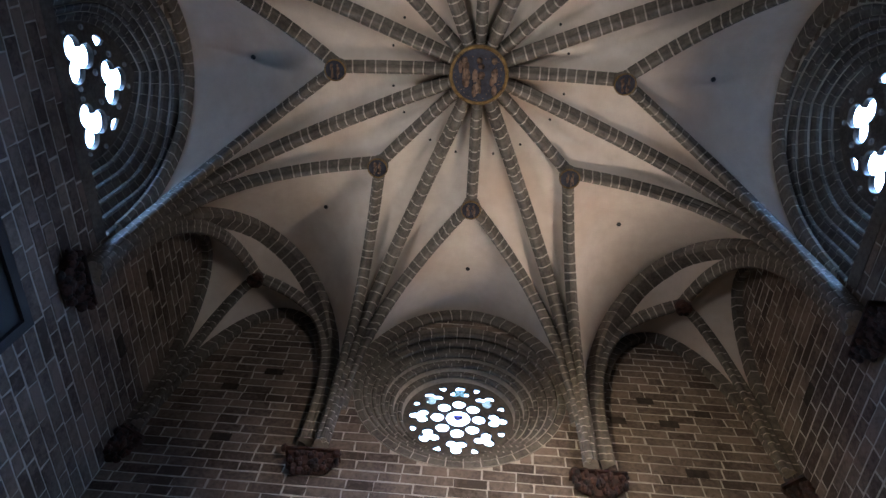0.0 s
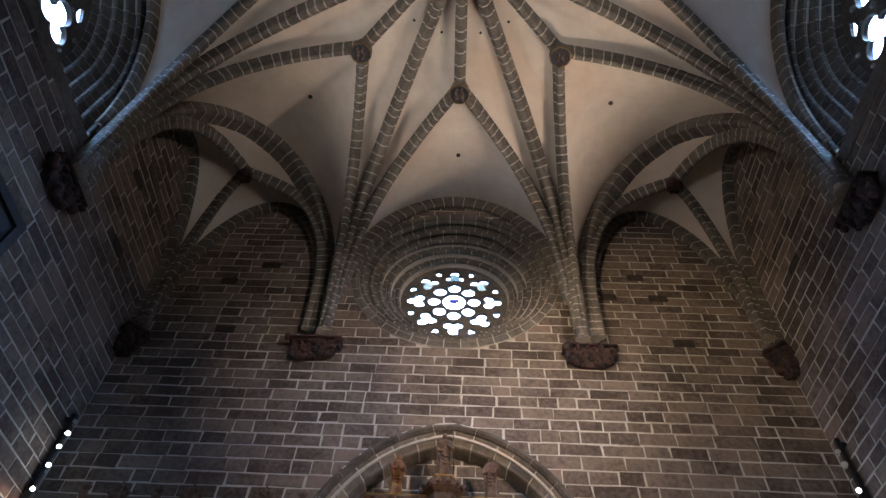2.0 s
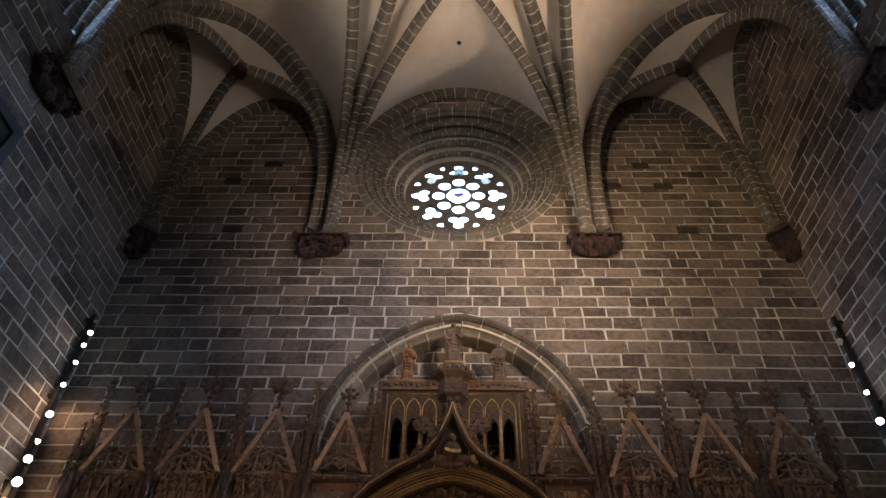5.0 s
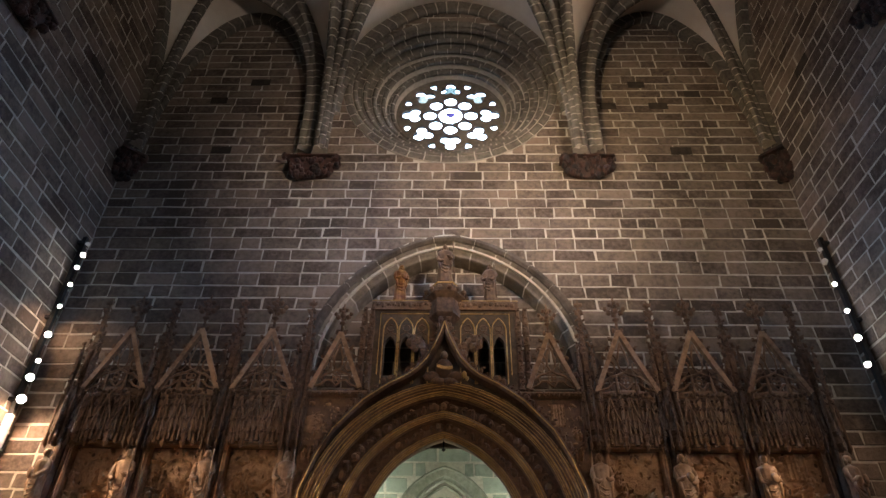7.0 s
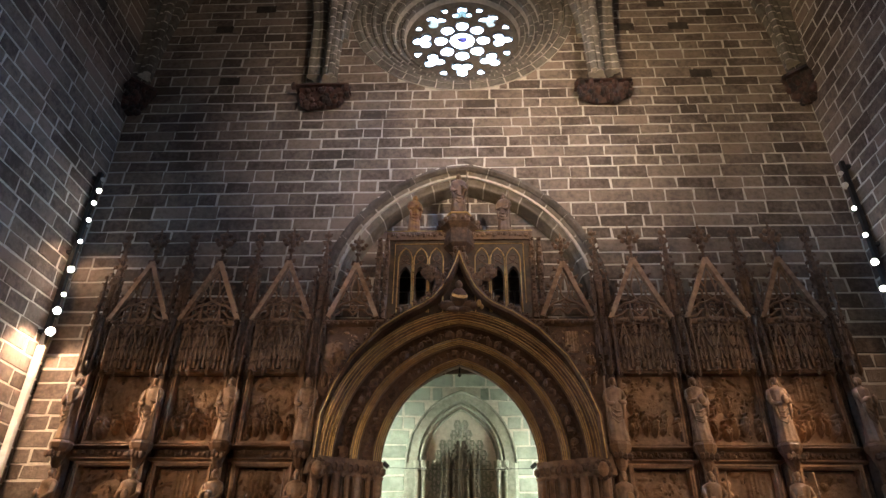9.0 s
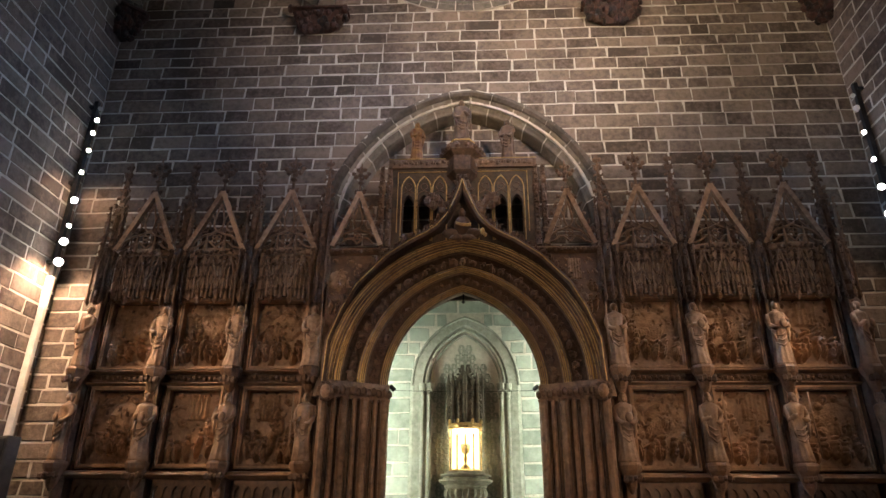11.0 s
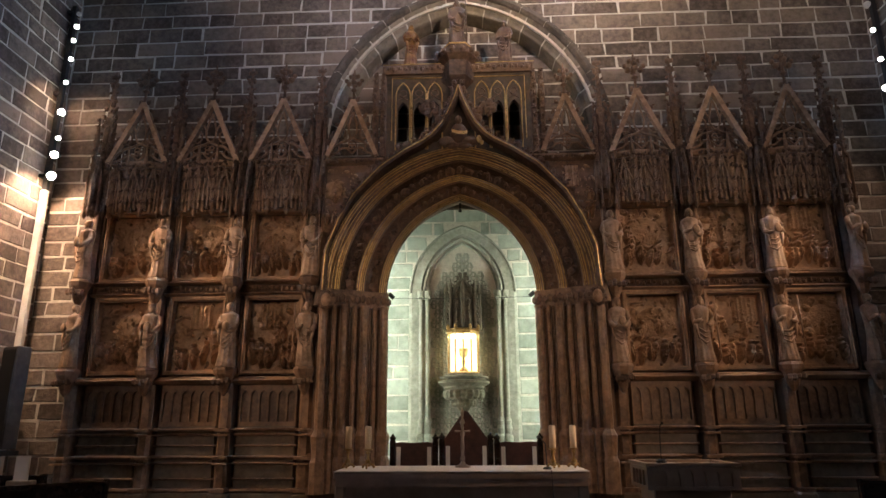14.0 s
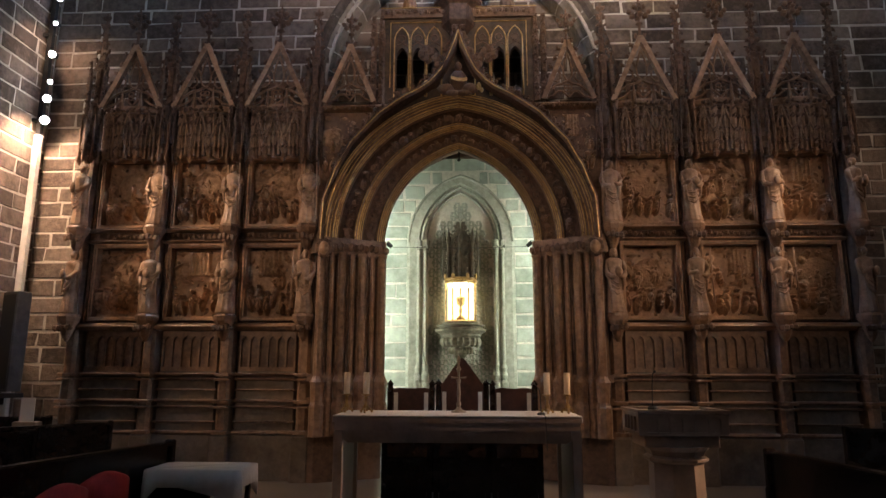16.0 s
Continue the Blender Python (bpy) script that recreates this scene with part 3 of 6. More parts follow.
seed = 1
for i, c in enumerate(CORNERS):
    wallside = (0, 0, -90, -90, 180, 180, 90, 90)[i]
    corbel(c.x, c.y, wallside, 1.14, 0.40, 10.42, "dark painted carved corbel carrying a cluster of ribs", seed)
    seed += 1
for sx, yc, f in ((-1, 0, 45), (1, 0, -45), (1, -DEEP, -135), (-1, -DEEP, 135)):
    corbel(sx * W, yc, f, 0.5, 0.55, 10.5, "small dark carved corbel in the corner", seed, 0.5)
    seed += 1

# ---- round windows ----
def rose(name, m, kind):
    """A round window in a splay of moulded rings. m takes (u, depth, z) to the world; depth grows outwards."""
    e = empty(name)
    tagged(e, "round traceried window in a deep splay of ring mouldings", "rose window", kind="structure")
    rings = 5
    bed = Geo().loft([[(r * math.cos(a), d, ROSE_Z + r * math.sin(a)) for a in (2 * math.pi * k / 72 for k in range(72))] for r, d in
                      ((ROSE_R + 0.02, -0.02), (ROSE_R + 0.01, 0.1), (ROSE_IN + 0.03, ROSE_D), (ROSE_IN + 0.03, 0.9), (ROSE_IN + 0.8, 0.9))], caps=False)
    part("bed", bed.moved(m), MORTAR, e)
    # outer flat band of wedge stones, then rolls and hollows stepping inwards
    spans = []
    spans.append([(ROSE_R + 0.13, 0.02), (ROSE_R + 0.13, -0.04), (ROSE_R + 0.02, -0.06), (ROSE_R - 0.03, -0.03), (ROSE_R - 0.06, 0.06)])
    for i in range(rings):
        t0, t1 = i / rings, (i + 1) / rings
        r0, r1 = ROSE_R - 0.05 + (ROSE_IN - ROSE_R + 0.05) * t0, ROSE_R - 0.05 + (ROSE_IN - ROSE_R + 0.05) * t1
        d0, d1 = 0.04 + (ROSE_D - 0.04) * t0, 0.04 + (ROSE_D - 0.04) * t1
        spans.append([(r0, d0), (r0 - 0.015, d0 - 0.040), (r0 - 0.050, d0 - 0.060), (r0 - 0.092, d0 - 0.045), (r0 - 0.112, d0 - 0.005),
                      (r0 - 0.095, d0 + 0.03), (r0 - 0.035, d0 + 0.055), (r0 - 0.030, d0 + 0.10), (r0 - 0.090, d1 - 0.02), (r1, d1)])
    for i, prof in enumerate(spans):
        g = Geo()
        bedring = Geo().loft([[((q + 0.006) * math.cos(a), dd + 0.005, ROSE_Z + (q + 0.006) * math.sin(a)) for q, dd in prof] for a in (2 * math.pi * k / 90 for k in range(91))], closed=False, caps=False)
        part("mortar_bed", bedring.moved(m), MORTAR, e)
        rm = prof[2][0]
        n = round(2 * math.pi * rm / 0.33)
        for k in range(n):
            a0, a1 = 2 * math.pi * (k + 0.5 * (i % 2)) / n, 2 * math.pi * (k + 0.5 * (i % 2) + 1) / n
            gap = 0.010 / rm
            sec = []
            for a in (a0 + gap, (a0 + a1) / 2, a1 - gap):
                sec.append([(q * math.cos(a), dd, ROSE_Z + q * math.sin(a)) for q, dd in prof])
            g.loft(sec, closed=False, caps=False)
        tagged(part("ring_moulding", g.moved(m), RIBSTONE, e), kind="stuff")
    # pierced stone tracery
    holes = []
    C = (0.0, ROSE_Z)
    if kind == "eight":
        holes.append(circle(*C, 0.27, 40))
        holes += [circle(0.47 * math.cos(k * math.pi / 4), ROSE_Z + 0.47 * math.sin(k * math.pi / 4), 0.148, 18) for k in range(8)]
        for k in range(8):
            a = math.pi / 2 + k * math.pi / 4
            holes.append(foil(0.87 * math.cos(a), ROSE_Z + 0.87 * math.sin(a), 3, 0.122, 0.115, a, 48))
            b = a + math.pi / 8
            holes.append(foil(1.06 * math.cos(b), ROSE_Z + 1.06 * math.sin(b), 3, 0.04, 0.050, b + math.pi, 24))
    else:
        holes.append(foil(*C, 4, 0.13, 0.13, radians(45), 48))
        for k in range(6):
            a = math.pi / 2 + k * math.pi / 3
            holes.append(foil(0.72 * math.cos(a), ROSE_Z + 0.72 * math.sin(a), 3, 0.20, 0.185, a, 60))
            b = a + math.pi / 6
            holes.append(foil(1.05 * math.cos(b), ROSE_Z + 1.05 * math.sin(b), 3, 0.06, 0.07, b, 30))
            for s in (-1, 1):
                c = a + s * 0.40
                holes.append(circle(1.06 * math.cos(c), ROSE_Z + 1.06 * math.sin(c), 0.055, 14))
            holes.append(circle(0.36 * math.cos(b), ROSE_Z + 0.36 * math.sin(b), 0.07, 14))
    tr = plate([circle(*C, ROSE_IN + 0.06, 72)] + holes, 0.07).moved(Matrix.Translation((0, ROSE_D + 0.02, 0)))
    part("tracery", tr.moved(m), RIBSTONE, e, "dark pierced stone tracery")
    # raised mouldings round the lights
    for h in holes:
        if len(h) > 40:
            mid = (sum(p[0] for p in h) / len(h), sum(p[1] for p in h) / len(h))
            ring = [[(p[0] + (p[0] - mid[0]) * s, ROSE_D + dd, p[1] + (p[1] - mid[1]) * s) for p in h] for s, dd in ((0.0, -0.012), (0.03, -0.035), (0.07, -0.035), (0.11, -0.012))]
            part("light_moulding", Geo().loft(ring, caps=False).moved(m), RIBSTONE, e)
    skyd = Geo().add([(-9, ROSE_D + 0.5, 15.6), (9, ROSE_D + 0.5, 15.6), (9, ROSE_D + 18, 17.5), (-9, ROSE_D + 18, 17.5)], [(0, 1, 2, 3)])
    tagged(part("backdrop_sky", skyd.moved(m), SKYGLOW), "bright overcast sky outside the window", "sky", kind="structure")
    if kind == "eight":
        y = ROSE_D + 0.11
        def glass(outline, mat, label):
            n = len(outline)
            part("pane", Geo().add([(p[0], y, p[1]) for p in outline], [tuple(range(n))]).moved(m), mat, e, label)
        glass(foil(0, ROSE_Z + 0.86, 3, 0.125, 0.125, math.pi / 2, 48, 1.05), GLASSBLUE, "pale blue glass")
        for k in (1, 7):
            a = math.pi / 2 + k * math.pi / 4
            glass(foil(0.86 * math.cos(a), ROSE_Z + 0.86 * math.sin(a), 3, 0.125, 0.125, a, 48, 1.05), GLASSPALE, "very pale blue glass")
        glass([(-0.14, ROSE_Z + 0.22), (0.14, ROSE_Z + 0.22), (0.10, ROSE_Z + 0.08), (0.03, ROSE_Z + 0.03), (-0.03, ROSE_Z + 0.03), (-0.10, ROSE_Z + 0.08)], GLASSVIOLET, "violet glass cup")
        glass([(-0.03, ROSE_Z + 0.0), (0.03, ROSE_Z + 0.0), (0.03, ROSE_Z - 0.12), (-0.03, ROSE_Z - 0.12)], GLASSGOLD, "yellow glass stem")
        glass([(-0.16, ROSE_Z - 0.16), (0.16, ROSE_Z - 0.16), (0.13, ROSE_Z - 0.23), (-0.13, ROSE_Z - 0.23)], GLASSVIOLET, "violet glass foot")


GLASSBLUE = pane_mat("blue_glass", (0.0115, 0.0122, 0.0088))
GLASSPALE = pane_mat("pale_glass", (0.024, 0.019, 0.0124))
GLASSVIOLET = pane_mat("violet_glass", (0.0058, 0.003, 0.0076))
GLASSGOLD = pane_mat("gold_glass", (0.026, 0.014, 0.0036))
rose("window_1", Matrix.Identity(4), "eight")


def lancet_window(name, m):
    """A pointed window in stepped orders with a sloping sill. m takes (u, depth, z) to the world."""
    e = empty(name)
    tagged(e, "pointed traceried window in a deep splay of stepped orders", "window", kind="structure")

    def outline(hw, apex, d, foot=SILL):
        arch = pointed(hw, SIDE_SPRING, apex, 11)
        jamb = [foot + (SIDE_SPRING - foot) * k / 6 for k in range(6)]
        return [(-hw, d, z) for z in jamb] + [(x, d, z) for x, z in arch] + [(hw, d, z) for z in reversed(jamb)]

    def order(t, dd=0.0, dr=0.0):
        return 2.15 + (1.28 - 2.15) * t + dr, 15.42 + (14.98 - 15.42) * t + dr, -0.02 + 0.87 * t + dd
    n = 5
    for i in range(n):
        t0, t1 = i / n, (i + 1) / n
        prof = [order(t0), order(t0, -0.045, -0.012), order(t0, -0.06, -0.045), order(t0, -0.04, -0.075), order(t0, 0.01, -0.085), order(t0, 0.045, -0.03), order(t0, 0.09, -0.02), order(t1, -0.03, 0.015), order(t1)]
        rings = [outline(*q) for q in prof]
        bed = Geo().loft([[(x * 1.002, d + 0.006, z) for x, d, z in r] for r in rings], closed=False, caps=False)
        part("mortar_bed", bed.moved(m), MORTAR, e)
        g = Geo()
        count = len(rings[0])
        for k in range(count - 1):
            sec = []
            for f in (0.02, 0.98):
                sec.append([tuple(Vector(r[k]).lerp(Vector(r[k + 1]), f)) for r in rings])
            g.loft(sec, closed=False, caps=False)
        # shaded copy of the rib stone, darker than on the round window
        tagged(part("order_stones", g.moved(m), SHADEDRING, e), kind="stuff")
    part("sill", Geo().loft([[(-2.15, -0.02, SILL), (-2.15, 0.9, SILL + 0.02), (-2.15, 0.9, SILL - 0.3), (-2.15, -0.02, SILL - 0.3)], [(2.15, -0.02, SILL), (2.15, 0.9, SILL + 0.02), (2.15, 0.9, SILL - 0.3), (2.15, -0.02, SILL - 0.3)]]).moved(m), RIBSTONE, e)
    holes = [foil(0, 14.08, 3, 0.235, 0.225, math.pi / 2, 60)]
    for s in (-1, 1):
        holes.append(foil(s * 0.62, 13.12, 3, 0.235, 0.225, math.pi / 2, 60))
        holes.append(lancet(s * 0.32, 0.22, SILL + 0.1, 12.35, 12.66))
        holes.append(lancet(s * 0.92, 0.22, SILL + 0.1, 12.35, 12.66))
        for x, z, r in ((0.28, 13.56, 0.06), (0.52, 14.12, 0.06), (0.22, 14.62, 0.05), (0.64, 13.66, 0.045), (1.14, 13.40, 0.05), (1.12, 12.85, 0.04), (0.10, 13.0, 0.05)):
            holes.append(circle(s * x, z, r, 14))
        holes.append([(s * 0.74, 13.80), (s * 0.90, 13.72), (s * 0.94, 13.86), (s * 0.78, 14.08), (s * 0.72, 13.98)][::s])
    rim = [(-1.34, SILL)] + pointed(1.34, SIDE_SPRING, 15.04, 14) + [(1.34, SILL)]
    part("tracery", plate([rim] + holes, 0.08).moved(Matrix.Translation((0, ROSE_D + 0.03, 0))).moved(m), SHADEDRING, e, "dark pierced stone tracery")
    for h in holes:
        if len(h) > 12:
            mid = (sum(p[0] for p in h) / len(h), sum(p[1] for p in h) / len(h))
            ring = [[(p[0] + (p[0] - mid[0]) * s, ROSE_D + dd, p[1] + (p[1] - mid[1]) * s) for p in h] for s, dd in ((0.0, -0.012), (0.03, -0.05), (0.07, -0.05), (0.11, -0.012))]
            part("light_moulding", Geo().loft(ring, caps=False).moved(m), RIBSTONE, e)
    skyd = Geo().add([(-9, ROSE_D + 0.5, 15.9), (9, ROSE_D + 0.5, 15.9), (9, ROSE_D + 18, 17.5), (-9, ROSE_D + 18, 17.5)], [(0, 1, 2, 3)])
    tagged(part("backdrop_sky", skyd.moved(m), SKYGLOW), "bright overcast sky outside the window", "sky", kind="structure")


lancet_window("window_2", Matrix.Translation((-W, SIDE_Y, 0)) @ Matrix.Rotation(radians(90), 4, "Z"))
lancet_window("window_3", Matrix.Translation((W, SIDE_Y, 0)) @ Matrix.Rotation(radians(-90), 4, "Z"))

# ---- the arch of wedge stones over the recess ----
rp = [Vector((x, 0.0, z)) for x, z in pointed(RECESS[0], RECESS[1], RECESS[2], 20)]
ARCHSTONE = stuff_mat("pale_arch_stone", (0.12, 0.10, 0.08), (0.30, 0.255, 0.205), 0.8, 8, 1.2, 0.5, pieces=0.7)
HOODSTONE = stuff_mat("dark_hood_stone", (0.06, 0.05, 0.042), (0.17, 0.14, 0.115), 0.8, 12, 1.6, 0.6, pieces=0.4)
arch = empty("recess_arch", 0, 0, RECESS[1])
tagged(arch, "pointed relieving arch of pale wedge stones with a dark hood mould", "arch", kind="structure")
voussoir_rib("arch_ring", rp, 0, 0, 0.36, prof=[(-0.44, 0.120), (-0.40, -0.200), (0.05, -0.200), (0.05, -0.090), (0.02, -0.060), (-0.11, 0.050), (-0.13, 0.085), (-0.17, 0.100)], side=Vector((0, 1, 0)), parent=arch, stone=ARCHSTONE, gap=0.024)
voussoir_rib("hood_mould", rp, 0, 0, 0.55, prof=[(-0.02, -0.085), (-0.02, -0.245), (0.06, -0.245), (0.07, -0.200), (0.13, -0.180), (0.13, -0.140), (0.09, -0.100), (0.03, -0.085)], side=Vector((0, 1, 0)), parent=arch, stone=HOODSTONE, gap=0.006)

# ---- the retable ----
X0 = -0.05
STATUE = stuff_mat("statue_alabaster", (0.20, 0.125, 0.078), (0.52, 0.35, 0.235), 0.4, 12, 4, 0.35)
STATUERED = stuff_mat("statue_painted", (0.10, 0.025, 0.02), (0.40, 0.22, 0.07), 0.5, 9, 6, 0.35)
STATUEDARK = stuff_mat("statue_dark", (0.05, 0.035, 0.035), (0.22, 0.14, 0.09), 0.5, 9, 6, 0.35)
# dark carving; also puts shade into back slab, canopy cores, pier shafts, hollows, jambs
DARKCARVE_SHADE = stuff_mat("dark_carving", (0.06, 0.035, 0.023), (0.22, 0.135, 0.085), 0.65, 14, 2, 0.4, pieces=0.4)


def relief(x0, x1, z0, z1, y, seed, people=6, deep=0.17):
    """A carved panel: a field of raised figures with folds, rocks and a raised rim. deep towards -y."""
    r = np.random.RandomState(seed)
    nx, nz = 90, max(12, int(90 * (z1 - z0) / (x1 - x0)))
    u, v = np.meshgrid(np.linspace(0, 1, nx), np.linspace(0, (z1 - z0) / (x1 - x0), nz))
    top = v.max()
    h = np.zeros_like(u)

    def lump(cx, cz, a, b, height, tilt=0.0):
        du, dv = u - cx, v - cz
        p, q = du * np.cos(tilt) + dv * np.sin(tilt), -du * np.sin(tilt) + dv * np.cos(tilt)
        d = 1 - (p / a) ** 2 - (q / b) ** 2
        return np.where(d > 0, height * np.sqrt(np.maximum(d, 0)), 0)
    for k in range(12):
        h = np.maximum(h, lump(r.uniform(0, 1), r.uniform(0.3, 1) * top, r.uniform(0.05, 0.14), r.uniform(0.03, 0.09), 0.25, r.uniform(-1, 1)))
    # a small arcaded building or a hill in the upper part
    bx = r.uniform(0.2, 0.8)
    if r.rand() < 0.6:
        inside = (np.abs(u - bx) < 0.2) & (v > 0.6 * top) & (v < 0.95 * top)
        h = np.where(inside, np.maximum(h, 0.34 + 0.12 * (np.sin((u - bx) * 75) > 0.2)), h)
    else:
        h = np.maximum(h, lump(bx, 0.62 * top, 0.34, 0.3, 0.3, 0.3))
    ranks = max(people, 5)
    for k in range(ranks + 3):
        back = k < 3
        cx = r.uniform(0.1, 0.9) if back else (k - 3 + 0.5 + r.uniform(-0.3, 0.3)) / ranks
        base = (0.36 + r.uniform(0, 0.12)) * top if back else 0.02 + r.uniform(0, 0.16)
        tall = r.uniform(0.28, 0.36) if back else r.uniform(0.36, 0.50)
        lean = r.uniform(-0.22, 0.22)
        strong = r.uniform(0.5, 0.62) if back else r.uniform(0.8, 1.0)
        wide = r.uniform(0.050, 0.072)
        folds = 1 + 0.16 * np.sin((u - cx) * r.uniform(110, 160) + 3 * np.sin(v * 11 + k))
        h = np.maximum(h, lump(cx, base + tall * 0.34, wide, tall * 0.40, strong, lean) * folds)
        h = np.maximum(h, lump(cx - lean * tall * 0.3, base + tall * 0.62, wide * 0.95, tall * 0.20, strong, lean))
        h = np.maximum(h, lump(cx - lean * tall * 0.5, base + tall * 0.90, 0.030, 0.042, strong + 0.05))
        for q in range(2):
            h = np.maximum(h, lump(cx + r.uniform(-0.08, 0.08), base + tall * r.uniform(0.45, 0.68), 0.018, 0.075, strong * 0.95, r.uniform(-1.4, 1.4)))
    for k in range(55):
        h = h + lump(r.uniform(0, 1), r.uniform(0, top), r.uniform(0.012, 0.035), r.uniform(0.02, 0.06), r.uniform(0.1, 0.3), r.uniform(-0.8, 0.8)) * r.choice((1, 1, -0.7))
    h = h + 0.02 * r.standard_normal(h.shape) * (h > 0)
    vs = [(x0 + (x1 - x0) * float(a), y - deep * float(c), z0 + (x1 - x0) * float(b)) for a, b, c in zip(u.ravel(), v.ravel(), h.ravel())]
    fs = [(i * nx + j, i * nx + j + 1, (i + 1) * nx + j + 1, (i + 1) * nx + j) for i in range(nz - 1) for j in range(nx - 1)]
    return Geo().add(vs, fs)


def rect(x0, x1, z0, z1):
    return [(x0, z0), (x1, z0), (x1, z1), (x0, z1)]


def framed(x0, x1, z0, z1, w, y, thick):
    """A moulded rectangular frame."""
    g = plate([rect(x0, x1, z0, z1), rect(x0 + w, x1 - w, z0 + w, z1 - w)], thick).moved(Matrix.Translation((0, y, 0)))
    h = plate([rect(x0 + w * 0.25, x1 - w * 0.25, z0 + w * 0.25, z1 - w * 0.25), rect(x0 + w * 0.6, x1 - w * 0.6, z0 + w * 0.6, z1 - w * 0.6)], thick).moved(Matrix.Translation((0, y - 0.025, 0)))
    return g.add(h.v, h.f)


def moulding(x0, x1, y, z, h, out):
    """A string course along x with a rounded nose."""
    prof = [(y + 0.1, z), (y - out * 0.3, z), (y - out * 0.75, z + h * 0.25), (y - out, z + h * 0.5), (y - out * 0.9, z + h * 0.8), (y - out * 0.55, z + h), (y + 0.1, z + h)]
    return Geo().loft([[(x, yy, zz) for yy, zz in prof] for x in (x0, x1)])


def leaves(x0, x1, y, z, n, size, seed, dz=0.02):
    r = random.Random(seed)
    g = Geo()
    for k in range(n):
        x = x0 + (x1 - x0) * (k + 0.5) / n
        g.blob((x, y, z + r.uniform(-dz, dz)), (size * r.uniform(0.7, 1.1), size * 0.6, size * r.uniform(0.7, 1.1)), 5, 3)
        g.blob((x + size * 0.7, y + 0.01, z + r.uniform(-1, 1) * dz), (size * 0.45, size * 0.5, size * 0.5), 5, 3)
    return g


def crockets(pts, size, step, y_out=0.0):
    """Curled leaves along a line."""
    g = Geo()
    line = resample([Vector(p) for p in pts], step)
    for k, p in enumerate(line):
        s = size * (0.8 + 0.4 * ((k * 37) % 10) / 10)
        u, w = 0.6 + 0.9 * ((k * 53) % 7) / 6, 0.6 + 0.9 * ((k * 29) % 5) / 4
        g.blob((p.x, p.y - y_out, p.z), (s * u, s, s * w), 5, 3)
        g.blob((p.x + s * 0.7 * (-1) ** k, p.y - y_out - s * 0.3, p.z + s * 0.8), (s * 0.75, s * 0.45, s * 0.35), 5, 3)
        g.blob((p.x - s * 0.6 * (-1) ** k, p.y - y_out - s * 0.2, p.z - s * 0.7), (s * 0.4, s * 0.45, s * 0.7), 5, 3)
    return g


def finial(x, y, z, s):
    """A carved flower: a stem, a knop and four curled leaves."""
    g = Geo().lathe(x, y, [(0.025 * s, z), (0.022 * s, z + 0.18 * s), (0.06 * s, z + 0.22 * s), (0.025 * s, z + 0.27 * s), (0.03 * s, z + 0.55 * s), (0.005, z + 0.68 * s)], 8)
    for k in range(4):
        a = k * math.pi / 2
        for r, zz, q in ((0.10, 0.36, 0.055), (0.15, 0.43, 0.045), (0.07, 0.52, 0.045)):
            g.blob((x + r * s * math.cos(a), y + r * s * math.sin(a) * 0.6, z + zz * s), (q * s, q * s, q * s), 5, 3)
    return g


def gable(parent, cx, half, z0, apex, y, fin=1.0):
    """A steep openwork gable with tracery, crockets and a finial."""
    bar = [(-0.045, -0.035), (0.045, -0.035), (0.06, 0.0), (0.045, 0.035), (-0.045, 0.035)]
    for s in (-1, 1):
        bar_ob = part("raking_bar", Geo().sweep([(cx + s * half, y, z0), (cx + s * half * 0.5, y, (z0 + apex) / 2 - 0.012), (cx, y, apex)], (0, 1, 0), bar), RELIEF, parent)
        tagged(part("crocketing", crockets([(cx + s * (half + 0.05), y, z0 + 0.1), (cx + s * 0.06, y, apex + 0.02)], 0.035, 0.16), DARKCARVE_SHADE, bar_ob), kind="stuff")
    h = apex - z0
    t = Geo()

    def bent(pts, r):
        t.tube([(cx + half * u, y + 0.01, z0 + h * v) for u, v in pts], r, 5)
    # a pointed drop over two leaning lobes and a cusped arch
    for s in (-1, 1):
        bent([(0, 0.80), (s * 0.10, 0.66), (s * 0.17, 0.52), (s * 0.16, 0.42), (s * 0.08, 0.35), (0, 0.33)], 0.017)
        bent([(s * 0.94, 0.03), (s * 0.72, 0.17), (s * 0.48, 0.25), (s * 0.22, 0.28), (0, 0.33)], 0.022)
        bent([(s * 0.90, 0.03), (s * 0.62, 0.07), (s * 0.42, 0.15), (s * 0.22, 0.15), (0, 0.05)], 0.018)
        bent([(s * 0.62, 0.33), (s * 0.42, 0.31), (s * 0.30, 0.37), (s * 0.30, 0.46), (s * 0.42, 0.52)], 0.016)
        bent([(s * 0.48, 0.25), (s * 0.56, 0.20), (s * 0.52, 0.13), (s * 0.42, 0.15)], 0.014)
        bent([(s * 0.17, 0.52), (s * 0.26, 0.60), (s * 0.34, 0.62)], 0.014)
    for k in range(4):
        a = math.pi / 4 + k * math.pi / 2
        bent([(0.09 * math.cos(a) + 0.085 * math.cos(b), 0.20 + 0.04 * math.sin(a) + 0.038 * math.sin(b)) for b in (2 * math.pi * q / 8 for q in range(9))], 0.011)
    tagged(part("tracery", t, RETABLE, parent), kind="stuff")
    part("finial", finial(cx, y, apex, fin), DARKCARVE_SHADE, parent, "carved leafy finial")


